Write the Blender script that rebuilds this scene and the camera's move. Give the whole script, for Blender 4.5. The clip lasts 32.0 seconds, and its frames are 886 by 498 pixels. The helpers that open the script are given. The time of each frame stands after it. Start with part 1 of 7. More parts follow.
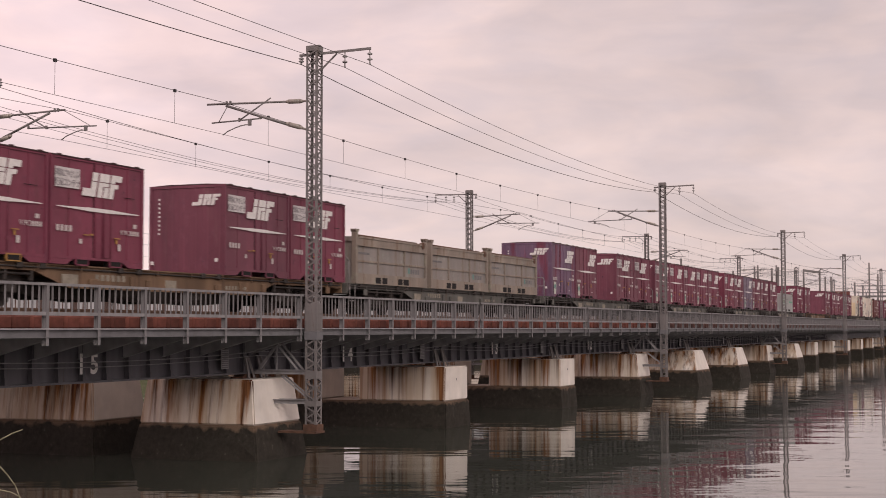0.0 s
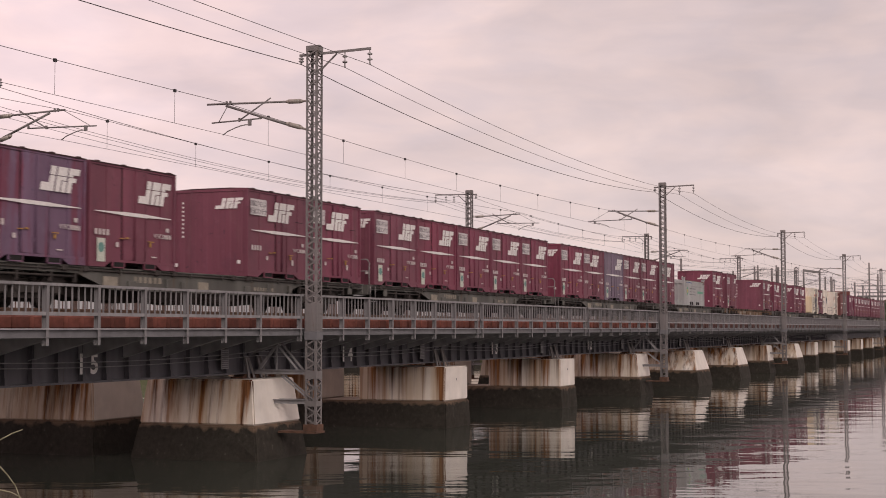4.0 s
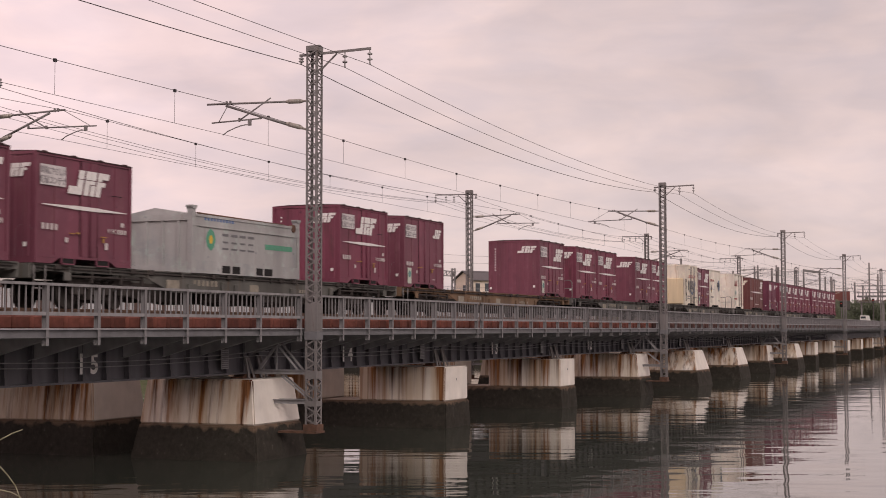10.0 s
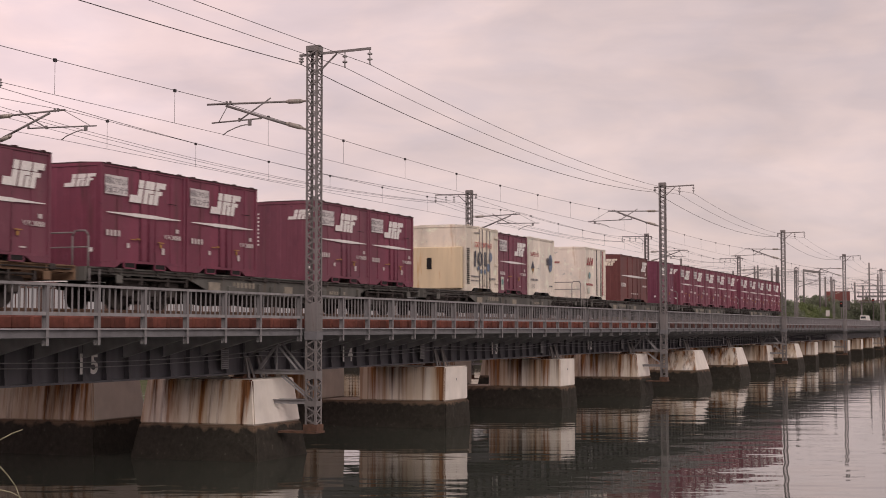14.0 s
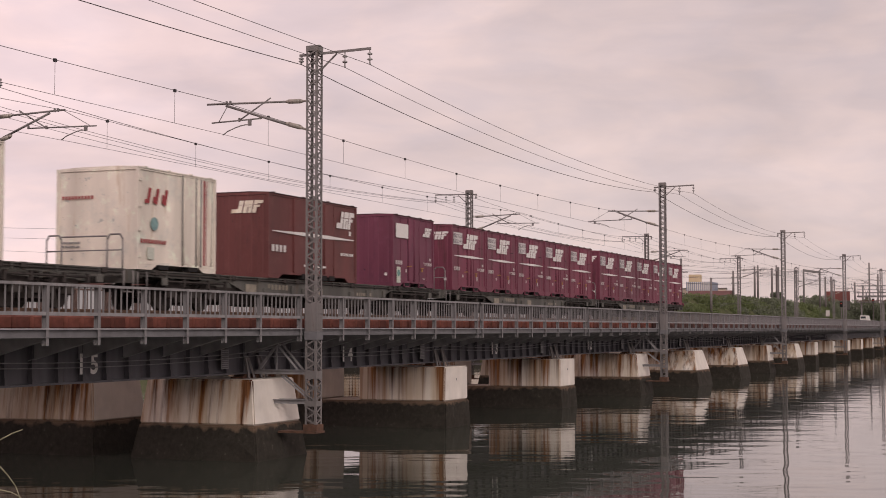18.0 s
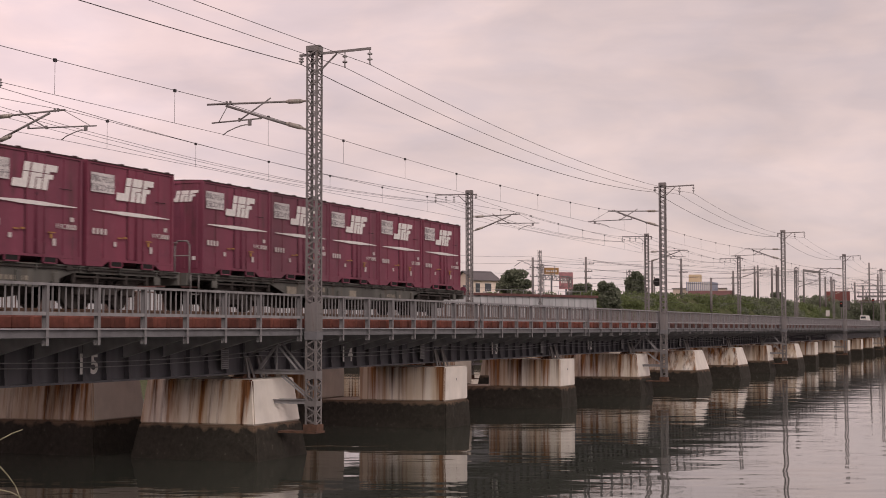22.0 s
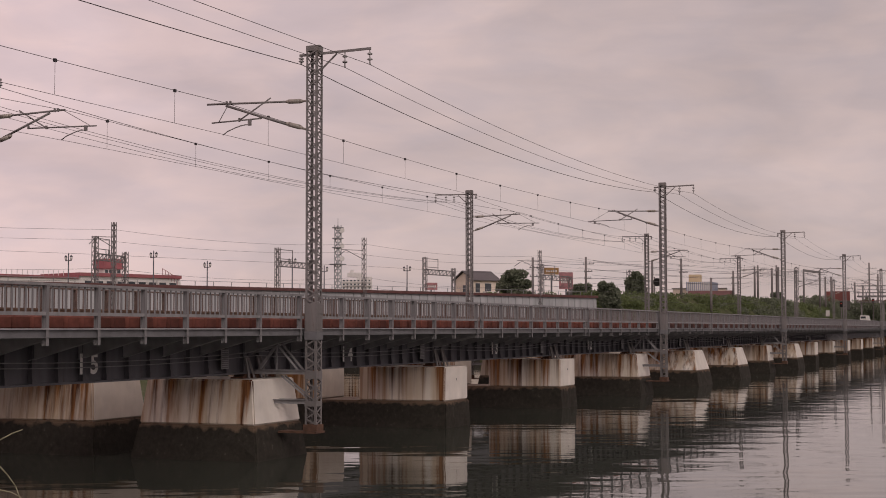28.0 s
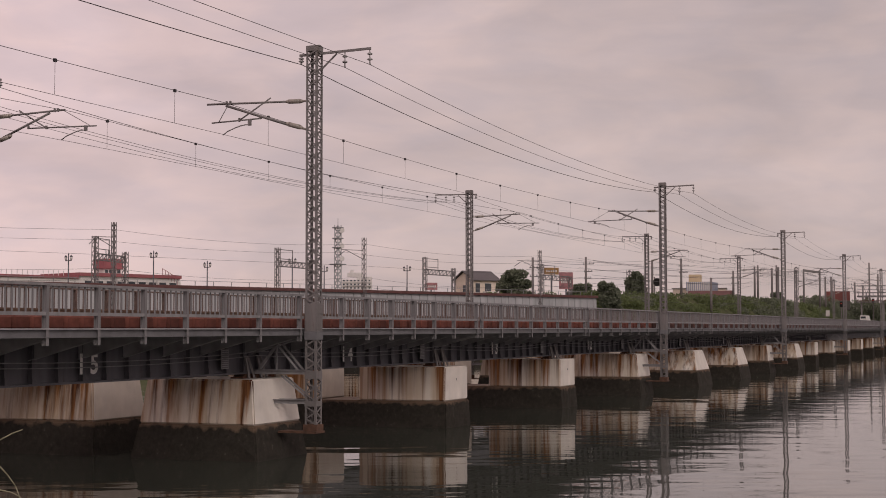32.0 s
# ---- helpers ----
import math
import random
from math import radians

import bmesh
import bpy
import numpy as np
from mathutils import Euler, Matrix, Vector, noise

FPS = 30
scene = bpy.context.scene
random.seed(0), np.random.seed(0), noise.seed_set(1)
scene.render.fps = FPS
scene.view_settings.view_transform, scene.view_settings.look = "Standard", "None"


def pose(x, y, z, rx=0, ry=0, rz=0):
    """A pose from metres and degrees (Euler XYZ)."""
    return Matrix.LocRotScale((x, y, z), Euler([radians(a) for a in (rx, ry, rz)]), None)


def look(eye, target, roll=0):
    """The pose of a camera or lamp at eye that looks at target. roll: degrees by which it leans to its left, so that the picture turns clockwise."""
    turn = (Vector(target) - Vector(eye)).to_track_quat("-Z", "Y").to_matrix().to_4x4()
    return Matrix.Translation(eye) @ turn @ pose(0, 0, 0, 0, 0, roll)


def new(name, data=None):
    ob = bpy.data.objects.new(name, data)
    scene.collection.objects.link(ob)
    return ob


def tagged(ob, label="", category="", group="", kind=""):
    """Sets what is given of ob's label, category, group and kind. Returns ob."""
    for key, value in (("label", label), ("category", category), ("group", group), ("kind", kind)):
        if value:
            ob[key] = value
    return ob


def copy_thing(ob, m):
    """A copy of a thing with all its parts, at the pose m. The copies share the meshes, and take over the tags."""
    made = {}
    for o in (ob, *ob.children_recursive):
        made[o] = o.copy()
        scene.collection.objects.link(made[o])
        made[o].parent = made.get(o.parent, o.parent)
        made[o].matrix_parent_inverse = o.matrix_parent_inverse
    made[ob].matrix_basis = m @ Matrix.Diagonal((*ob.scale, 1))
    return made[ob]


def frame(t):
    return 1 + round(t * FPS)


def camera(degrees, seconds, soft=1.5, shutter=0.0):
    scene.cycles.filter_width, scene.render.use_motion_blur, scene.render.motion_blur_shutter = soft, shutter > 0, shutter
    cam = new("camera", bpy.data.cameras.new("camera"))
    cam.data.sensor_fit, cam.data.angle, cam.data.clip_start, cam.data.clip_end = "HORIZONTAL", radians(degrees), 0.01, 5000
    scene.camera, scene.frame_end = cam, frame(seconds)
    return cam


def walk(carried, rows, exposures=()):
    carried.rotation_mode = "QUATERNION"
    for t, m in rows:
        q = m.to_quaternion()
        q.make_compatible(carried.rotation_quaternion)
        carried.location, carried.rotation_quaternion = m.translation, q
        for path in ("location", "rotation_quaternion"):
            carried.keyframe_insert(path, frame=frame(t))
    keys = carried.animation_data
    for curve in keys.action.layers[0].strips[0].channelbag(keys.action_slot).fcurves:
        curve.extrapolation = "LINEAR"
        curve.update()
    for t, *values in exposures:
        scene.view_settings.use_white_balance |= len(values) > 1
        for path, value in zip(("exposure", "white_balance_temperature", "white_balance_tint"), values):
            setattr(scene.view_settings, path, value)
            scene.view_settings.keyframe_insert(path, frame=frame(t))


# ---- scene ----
# World: x runs along the bridge away from the camera, y across it, z up; the water lies at z = 0.
EYE_Z = 3.62
RAIL = 4.10          # top of the rails
NEAR_TRACK, FAR_TRACK = 21.65, 26.95
MIDDLE = (NEAR_TRACK + FAR_TRACK) / 2
JOINT, SPAN = 36.40, 13.97   # a girder joint above a pier, and the length of a span
POLE_X, POLE_STEP = 36.45, 41.91
FIRST_SPAN, LAST_SPAN = -3, 19

# ---- camera ----
YAW, PITCH = radians(68.02), radians(3.13)
AIM = Vector((math.sin(YAW) * math.cos(PITCH), math.cos(YAW) * math.cos(PITCH), math.sin(PITCH)))
EYE = Vector((0, 0, EYE_Z))
cam = camera(33.88, 32.0, soft=0.95, shutter=0.3)
STILL = look(EYE, EYE + AIM * 10, -0.073)
walk(cam, [(0.0, STILL), (32.0, STILL)],
     exposures=[(0.0, 0.15), (9.0, 0.15), (12.5, 0.09), (22.2, 0.09), (24.0, -0.05), (25.0, -0.21), (28.0, -0.29), (32.0, -0.29)])

# ---- light: an overcast evening sky ----
world = bpy.data.worlds.new("sky")
scene.world = world
world.use_nodes = True
wn, wl = world.node_tree.nodes, world.node_tree.links
wn.clear()
w_out = wn.new("ShaderNodeOutputWorld")
w_bg = wn.new("ShaderNodeBackground")
w_sky = wn.new("ShaderNodeTexSky")
w_sky.sky_type = "NISHITA"
w_sky.sun_disc = False
w_sky.sun_elevation, w_sky.sun_rotation = radians(33), radians(225)
w_coord = wn.new("ShaderNodeTexCoord")
w_map = wn.new("ShaderNodeMapping")
w_map.inputs["Scale"].default_value = (3.4, 3.4, 11.0)
w_map.inputs["Location"].default_value = (3.1, 0.4, 0.2)
w_noise = wn.new("ShaderNodeTexNoise")
w_noise.inputs["Scale"].default_value = 1.6
w_noise.inputs["Detail"].default_value = 5
w_noise.inputs["Roughness"].default_value = 0.5
w_noise.inputs["Distortion"].default_value = 0.35
w_ramp = wn.new("ShaderNodeValToRGB")
w_ramp.color_ramp.elements[0].position, w_ramp.color_ramp.elements[1].position = 0.34, 0.66
w_ramp.color_ramp.elements[0].color = (0.775, 0.610, 0.610, 1)
w_ramp.color_ramp.elements[1].color = (0.985, 0.765, 0.755, 1)
w_low = wn.new("ShaderNodeValToRGB")       # the cloud thickens away from the low sun
w_low.color_ramp.elements[0].position, w_low.color_ramp.elements[1].position = 0.0, 1.0
w_low.color_ramp.elements[0].color = (1.02, 0.98, 1.0, 1)
w_low.color_ramp.elements[1].color = (0.775, 0.785, 0.775, 1)
w_sep = wn.new("ShaderNodeSeparateXYZ")
w_side = wn.new("ShaderNodeMapRange")
w_side.inputs["From Min"].default_value, w_side.inputs["From Max"].default_value = 0.10, 0.62
w_mul = wn.new("ShaderNodeMix")
w_mul.data_type, w_mul.blend_type = "RGBA", "MULTIPLY"
w_mul.inputs[0].default_value = 1.0
w_dim = wn.new("ShaderNodeMix")
w_dim.data_type, w_dim.blend_type = "RGBA", "MULTIPLY"
w_dim.inputs[0].default_value = 1.0
w_dim.inputs[7].default_value = (0.1, 0.1, 0.1, 1)
w_mix = wn.new("ShaderNodeMix")
w_mix.data_type = "RGBA"
w_mix.inputs[0].default_value = 0.93
wl.new(w_coord.outputs["Generated"], w_map.inputs["Vector"])
wl.new(w_map.outputs["Vector"], w_noise.inputs["Vector"])
wl.new(w_noise.outputs["Fac"], w_ramp.inputs["Fac"])
wl.new(w_coord.outputs["Generated"], w_sep.inputs["Vector"])
w_diff = wn.new("ShaderNodeMath")
w_diff.operation = "SUBTRACT"
wl.new(w_sep.outputs["X"], w_diff.inputs[0])
wl.new(w_sep.outputs["Y"], w_diff.inputs[1])
wl.new(w_diff.outputs[0], w_side.inputs["Value"])
wl.new(w_side.outputs["Result"], w_low.inputs["Fac"])
w_fleck = wn.new("ShaderNodeTexNoise")     # small mottling of the cloud sheet
w_fleck.inputs["Scale"].default_value, w_fleck.inputs["Detail"].default_value = 5.0, 4
w_fleck.inputs["Distortion"].default_value = 0.5
wl.new(w_map.outputs["Vector"], w_fleck.inputs["Vector"])
w_tone = wn.new("ShaderNodeValToRGB")
w_tone.color_ramp.elements[0].position, w_tone.color_ramp.elements[1].position = 0.35, 0.68
w_tone.color_ramp.elements[0].color = (0.945, 0.955, 0.970, 1)
w_tone.color_ramp.elements[1].color = (1.06, 1.035, 1.005, 1)
wl.new(w_fleck.outputs["Fac"], w_tone.inputs["Fac"])
w_sheet = wn.new("ShaderNodeMix")
w_sheet.data_type, w_sheet.blend_type = "RGBA", "MULTIPLY"
w_sheet.inputs[0].default_value = 1.0
wl.new(w_ramp.outputs["Color"], w_sheet.inputs[6])
wl.new(w_tone.outputs["Color"], w_sheet.inputs[7])
wl.new(w_sheet.outputs[2], w_mul.inputs[6])
wl.new(w_low.outputs["Color"], w_mul.inputs[7])
wl.new(w_sky.outputs["Color"], w_dim.inputs[6])
wl.new(w_dim.outputs[2], w_mix.inputs[6])
wl.new(w_mul.outputs[2], w_mix.inputs[7])
wl.new(w_mix.outputs[2], w_bg.inputs["Color"])
w_bg.inputs["Strength"].default_value = 1.0
wl.new(w_bg.outputs["Background"], w_out.inputs["Surface"])

sun_data = bpy.data.lights.new("sun", "SUN")
sun_data.energy, sun_data.angle, sun_data.color = 1.2, radians(30), (1.0, 0.9, 0.84)
sun = new("sun", sun_data)
sun.matrix_world = look((-71, -71, 65), (0, 0, 0))


# ---- mesh helpers ----
def quad_box(bm, x0, x1, y0, y1, z0, z1):
    v = [bm.verts.new(c) for c in ((x0, y0, z0), (x1, y0, z0), (x1, y1, z0), (x0, y1, z0),
                                   (x0, y0, z1), (x1, y0, z1), (x1, y1, z1), (x0, y1, z1))]
    for f in ((3, 2, 1, 0), (4, 5, 6, 7), (0, 1, 5, 4), (1, 2, 6, 5), (2, 3, 7, 6), (3, 0, 4, 7)):
        bm.faces.new([v[i] for i in f])


def box(x0, x1, y0, y1, z0, z1, soft=0.0):
    bm = bmesh.new()
    quad_box(bm, x0, x1, y0, y1, z0, z1)
    if soft:
        bmesh.ops.bevel(bm, geom=bm.edges[:], offset=soft, segments=1, affect="EDGES")
    return bm


def add_bar(bm, a, b, w, h, up=(0, 0, 1)):
    """A straight bar of section w x h from a to b."""
    a, b = Vector(a), Vector(b)
    d = (b - a).normalized()
    s = d.cross(Vector(up))
    if s.length < 1e-3:
        s = d.cross(Vector((1, 0, 0)))
    s.normalize()
    u = s.cross(d)
    c = [(-w / 2, -h / 2), (w / 2, -h / 2), (w / 2, h / 2), (-w / 2, h / 2)]
    lo = [bm.verts.new(a + s * p + u * q) for p, q in c]
    hi = [bm.verts.new(b + s * p + u * q) for p, q in c]
    for i in range(4):
        j = (i + 1) % 4
        bm.faces.new((lo[i], lo[j], hi[j], hi[i]))
    bm.faces.new(lo[::-1])
    bm.faces.new(hi)


def add_rod(bm, a, b, r, n=8, r2=None):
    """A round rod from a to b."""
    a, b = Vector(a), Vector(b)
    r2 = r if r2 is None else r2
    d = (b - a).normalized()
    s = d.orthogonal().normalized()
    u = d.cross(s)
    ring = [(math.cos(2 * math.pi * i / n), math.sin(2 * math.pi * i / n)) for i in range(n)]
    lo = [bm.verts.new(a + (s * p + u * q) * r) for p, q in ring]
    hi = [bm.verts.new(b + (s * p + u * q) * r2) for p, q in ring]
    for i in range(n):
        j = (i + 1) % n
        f = bm.faces.new((lo[i], lo[j], hi[j], hi[i]))
        f.smooth = True
    bm.faces.new(lo[::-1])
    bm.faces.new(hi)


def add_prism(bm, outline, axis, a, b):
    """An outline of two coordinates, drawn out from a to b along the axis left over."""
    def at(p, d):
        return {"x": (d, p[0], p[1]), "y": (p[0], d, p[1]), "z": (p[0], p[1], d)}[axis]
    lo = [bm.verts.new(at(p, a)) for p in outline]
    hi = [bm.verts.new(at(p, b)) for p in outline]
    n = len(outline)
    fs = [bm.faces.new((lo[i], lo[(i + 1) % n], hi[(i + 1) % n], hi[i])) for i in range(n)]
    fs.append(bm.faces.new(lo[::-1]))
    fs.append(bm.faces.new(hi))
    bmesh.ops.recalc_face_normals(bm, faces=fs)


def mesh_of(name, bm, mat):
    me = bpy.data.meshes.new(name)
    bmesh.ops.recalc_face_normals(bm, faces=bm.faces[:])
    bm.to_mesh(me)
    bm.free()
    me.materials.append(mat)
    return me


def part(name, bm, mat, parent, label=""):
    """One mesh object under a thing or under a part."""
    ob = new(name, mesh_of(name, bm, mat) if isinstance(bm, bmesh.types.BMesh) else bm)
    ob.parent = parent
    if label:
        tagged(ob, label)
    return ob


def thing(name, label, category, group="", kind="", at=None):
    ob = new(name)
    ob.empty_display_size = 0.2
    if at is not None:
        ob.matrix_basis = at
    return tagged(ob, label, category, group, kind)


def solid(name, bm, mat, label, category, group="", kind=""):
    return tagged(new(name, mesh_of(name, bm, mat)), label, category, group, kind)


def piece(name, me, parent, x=0, y=0, z=0):
    """An alike piece that shares its mesh."""
    ob = new(name, me)
    ob.parent = parent
    ob.location = (x, y, z)
    return ob


# ---- materials ----
def paint(name, base, rough=0.6, metal=0.0, vary=0.25, scale=3.0, stain=None, stain_amount=0.3, streak=False,
          bump=0.15, grain=60.0, per_piece=0.0, spec=0.4):
    """A worn, painted or raw surface: broad variation, fine grain, stains and relief."""
    m = bpy.data.materials.new(name)
    m.use_nodes = True
    n, k = m.node_tree.nodes, m.node_tree.links
    b = n["Principled BSDF"]
    b.inputs["Roughness"].default_value, b.inputs["Metallic"].default_value = rough, metal
    b.inputs["Specular IOR Level"].default_value = spec
    co = n.new("ShaderNodeTexCoord")
    big = n.new("ShaderNodeTexNoise")
    big.inputs["Scale"].default_value, big.inputs["Detail"].default_value = scale, 6
    fine = n.new("ShaderNodeTexNoise")
    fine.inputs["Scale"].default_value, fine.inputs["Detail"].default_value = grain, 3
    mp = n.new("ShaderNodeMapping")
    mp.inputs["Scale"].default_value = (1, 1, 0.12) if streak else (1, 1, 1)
    k.new(co.outputs["Object"], mp.inputs["Vector"])
    k.new(mp.outputs["Vector"], big.inputs["Vector"])
    k.new(co.outputs["Object"], fine.inputs["Vector"])
    val = n.new("ShaderNodeMapRange")
    val.inputs["From Min"].default_value, val.inputs["From Max"].default_value = 0.3, 0.7
    val.inputs["To Min"].default_value, val.inputs["To Max"].default_value = 1 - vary, 1 + vary
    k.new(big.outputs["Fac"], val.inputs["Value"])
    hsv = n.new("ShaderNodeHueSaturation")
    hsv.inputs["Color"].default_value = (*base, 1)
    last = val.outputs["Result"]
    if per_piece:
        info = n.new("ShaderNodeObjectInfo")
        pr = n.new("ShaderNodeMapRange")
        pr.inputs["To Min"].default_value, pr.inputs["To Max"].default_value = 1 - per_piece, 1 + per_piece
        k.new(info.outputs["Random"], pr.inputs["Value"])
        mu = n.new("ShaderNodeMath")
        mu.operation = "MULTIPLY"
        k.new(pr.outputs["Result"], mu.inputs[0])
        k.new(last, mu.inputs[1])
        last = mu.outputs[0]
    k.new(last, hsv.inputs["Value"])
    color = hsv.outputs["Color"]
    if stain is not None:
        sn = n.new("ShaderNodeTexNoise")
        sn.inputs["Scale"].default_value, sn.inputs["Detail"].default_value = scale * 2.3, 8
        sn.inputs["Roughness"].default_value = 0.65
        k.new(mp.outputs["Vector"], sn.inputs["Vector"])
        rp = n.new("ShaderNodeMapRange")
        rp.inputs["From Min"].default_value = 0.68 - 0.3 * stain_amount
        rp.inputs["From Max"].default_value = 0.80 - 0.3 * stain_amount
        rp.inputs["To Max"].default_value = 0.85
        k.new(sn.outputs["Fac"], rp.inputs["Value"])
        mx = n.new("ShaderNodeMix")
        mx.data_type = "RGBA"
        mx.inputs[7].default_value = (*stain, 1)
        k.new(rp.outputs["Result"], mx.inputs[0])
        k.new(color, mx.inputs[6])
        color = mx.outputs[2]
    k.new(color, b.inputs["Base Color"])
    rr = n.new("ShaderNodeMapRange")
    rr.inputs["To Min"].default_value, rr.inputs["To Max"].default_value = max(rough - 0.12, 0.03), min(rough + 0.12, 1)
    k.new(big.outputs["Fac"], rr.inputs["Value"])
    k.new(rr.outputs["Result"], b.inputs["Roughness"])
    if bump:
        bp = n.new("ShaderNodeBump")
        bp.inputs["Strength"].default_value, bp.inputs["Distance"].default_value = bump, 0.01
        k.new(fine.outputs["Fac"], bp.inputs["Height"])
        k.new(bp.outputs["Normal"], b.inputs["Normal"])
    return m


def concrete(name, base, rust, rust_amount):
    """Pier concrete: pale, with rust runs below the bearings on the faces across the track, and a dark tidal zone."""
    m = paint(name, base, 0.85, vary=0.12, scale=1.3, bump=0.4, grain=25, spec=0.2)
    n, k = m.node_tree.nodes, m.node_tree.links
    b = n["Principled BSDF"]
    color = b.inputs["Base Color"].links[0].from_socket
    geo = n.new("ShaderNodeNewGeometry")
    sep = n.new("ShaderNodeSeparateXYZ")
    k.new(geo.outputs["Position"], sep.inputs["Vector"])
    mp = n.new("ShaderNodeMapping")
    mp.inputs["Scale"].default_value = (1.6, 2.6, 0.06)
    k.new(geo.outputs["Position"], mp.inputs["Vector"])
    run = n.new("ShaderNodeTexNoise")
    run.inputs["Scale"].default_value, run.inputs["Detail"].default_value = 1.25, 7
    run.inputs["Roughness"].default_value = 0.62
    k.new(mp.outputs["Vector"], run.inputs["Vector"])
    ramp = n.new("ShaderNodeMapRange")
    ramp.inputs["From Min"].default_value, ramp.inputs["From Max"].default_value = 0.62 - rust_amount, 0.80 - rust_amount
    fall = n.new("ShaderNodeMath")                # runs start under the bearings and thin out on the way down
    fall.operation = "MULTIPLY_ADD"
    fall.inputs[1].default_value, fall.inputs[2].default_value = 0.075, -0.115
    k.new(sep.outputs["Z"], fall.inputs[0])
    start = n.new("ShaderNodeMath")
    start.operation = "ADD"
    k.new(run.outputs["Fac"], start.inputs[0])
    k.new(fall.outputs[0], start.inputs[1])
    k.new(start.outputs[0], ramp.inputs["Value"])
    nsep = n.new("ShaderNodeSeparateXYZ")
    k.new(geo.outputs["Normal"], nsep.inputs["Vector"])
    ab = n.new("ShaderNodeMath")
    ab.operation = "ABSOLUTE"
    k.new(nsep.outputs["X"], ab.inputs[0])
    face = n.new("ShaderNodeMapRange")
    face.inputs["From Min"].default_value, face.inputs["From Max"].default_value = 0.3, 0.8
    face.inputs["To Min"].default_value = 0.07
    k.new(ab.outputs[0], face.inputs["Value"])
    mu = n.new("ShaderNodeMath")
    mu.operation = "MULTIPLY"
    k.new(ramp.outputs["Result"], mu.inputs[0])
    k.new(face.outputs["Result"], mu.inputs[1])
    shade = n.new("ShaderNodeValToRGB")
    shade.color_ramp.elements[0].color = (rust[0] * 1.25, rust[1] * 1.35, rust[2] * 1.5, 1)
    shade.color_ramp.elements[1].color = (rust[0] * 0.30, rust[1] * 0.26, rust[2] * 0.35, 1)
    second = n.new("ShaderNodeTexNoise")
    second.inputs["Scale"].default_value = 2.1
    k.new(mp.outputs["Vector"], second.inputs["Vector"])
    k.new(second.outputs["Fac"], shade.inputs["Fac"])
    shade.color_ramp.elements[0].position, shade.color_ramp.elements[1].position = 0.42, 0.62
    # broad brown runoff off the bearings; also paints shade onto the faces across the track
    wash_shade = n.new("ShaderNodeTexNoise")
    wash_shade.inputs["Scale"].default_value, wash_shade.inputs["Detail"].default_value = 0.55, 5
    k.new(mp.outputs["Vector"], wash_shade.inputs["Vector"])
    wash_shade_r = n.new("ShaderNodeMapRange")
    wash_shade_r.inputs["From Min"].default_value, wash_shade_r.inputs["From Max"].default_value = 0.30, 0.58
    wash_shade_r.inputs["To Max"].default_value = 0.72
    k.new(wash_shade.outputs["Fac"], wash_shade_r.inputs["Value"])
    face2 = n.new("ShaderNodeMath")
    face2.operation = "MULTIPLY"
    k.new(wash_shade_r.outputs["Result"], face2.inputs[0])
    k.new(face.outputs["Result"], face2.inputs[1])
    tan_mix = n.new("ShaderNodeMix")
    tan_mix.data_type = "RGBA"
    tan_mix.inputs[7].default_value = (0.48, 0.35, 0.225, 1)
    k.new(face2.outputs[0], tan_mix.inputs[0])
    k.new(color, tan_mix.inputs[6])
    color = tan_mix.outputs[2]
    mx = n.new("ShaderNodeMix")
    mx.data_type = "RGBA"
    k.new(mu.outputs[0], mx.inputs[0])
    k.new(color, mx.inputs[6])
    k.new(shade.outputs["Color"], mx.inputs[7])
    # tidal zone with a ragged upper edge
    edge = n.new("ShaderNodeTexNoise")
    edge.inputs["Scale"].default_value, edge.inputs["Detail"].default_value = 3.0, 7
    k.new(geo.outputs["Position"], edge.inputs["Vector"])
    off = n.new("ShaderNodeMath")
    off.operation = "MULTIPLY_ADD"
    off.inputs[1].default_value = 0.5
    k.new(edge.outputs["Fac"], off.inputs[0])
    k.new(sep.outputs["Z"], off.inputs[2])
    tide = n.new("ShaderNodeMapRange")
    tide.inputs["From Min"].default_value, tide.inputs["From Max"].default_value = 1.08, 1.19
    tide.inputs["To Min"].default_value, tide.inputs["To Max"].default_value = 1.0, 0.0
    k.new(off.outputs[0], tide.inputs["Value"])
    mud = n.new("ShaderNodeMapRange")
    mud.inputs["From Min"].default_value, mud.inputs["From Max"].default_value = 0.96, 1.02
    mud.inputs["To Min"].default_value, mud.inputs["To Max"].default_value = 1.0, 0.0
    k.new(sep.outputs["Z"], mud.inputs["Value"])
    m2 = n.new("ShaderNodeMix")
    m2.data_type = "RGBA"
    m2.inputs[7].default_value = (0.155, 0.108, 0.075, 1)
    k.new(mud.outputs["Result"], m2.inputs[0])
    k.new(mx.outputs[2], m2.inputs[6])
    m3 = n.new("ShaderNodeMix")
    m3.data_type = "RGBA"
    slime = n.new("ShaderNodeValToRGB")           # weed and a few pale shells
    slime.color_ramp.elements[0].position, slime.color_ramp.elements[0].color = 0.35, (0.024, 0.023, 0.018, 1)
    slime.color_ramp.elements[1].position, slime.color_ramp.elements[1].color = 0.62, (0.044, 0.038, 0.031, 1)
    shell = slime.color_ramp.elements.new(0.80)
    shell.color = (0.15, 0.135, 0.12, 1)
    crust = n.new("ShaderNodeTexNoise")
    crust.inputs["Scale"].default_value, crust.inputs["Detail"].default_value = 6.0, 8
    crust.inputs["Roughness"].default_value = 0.7
    k.new(geo.outputs["Position"], crust.inputs["Vector"])
    k.new(crust.outputs["Fac"], slime.inputs["Fac"])
    k.new(slime.outputs["Color"], m3.inputs[7])
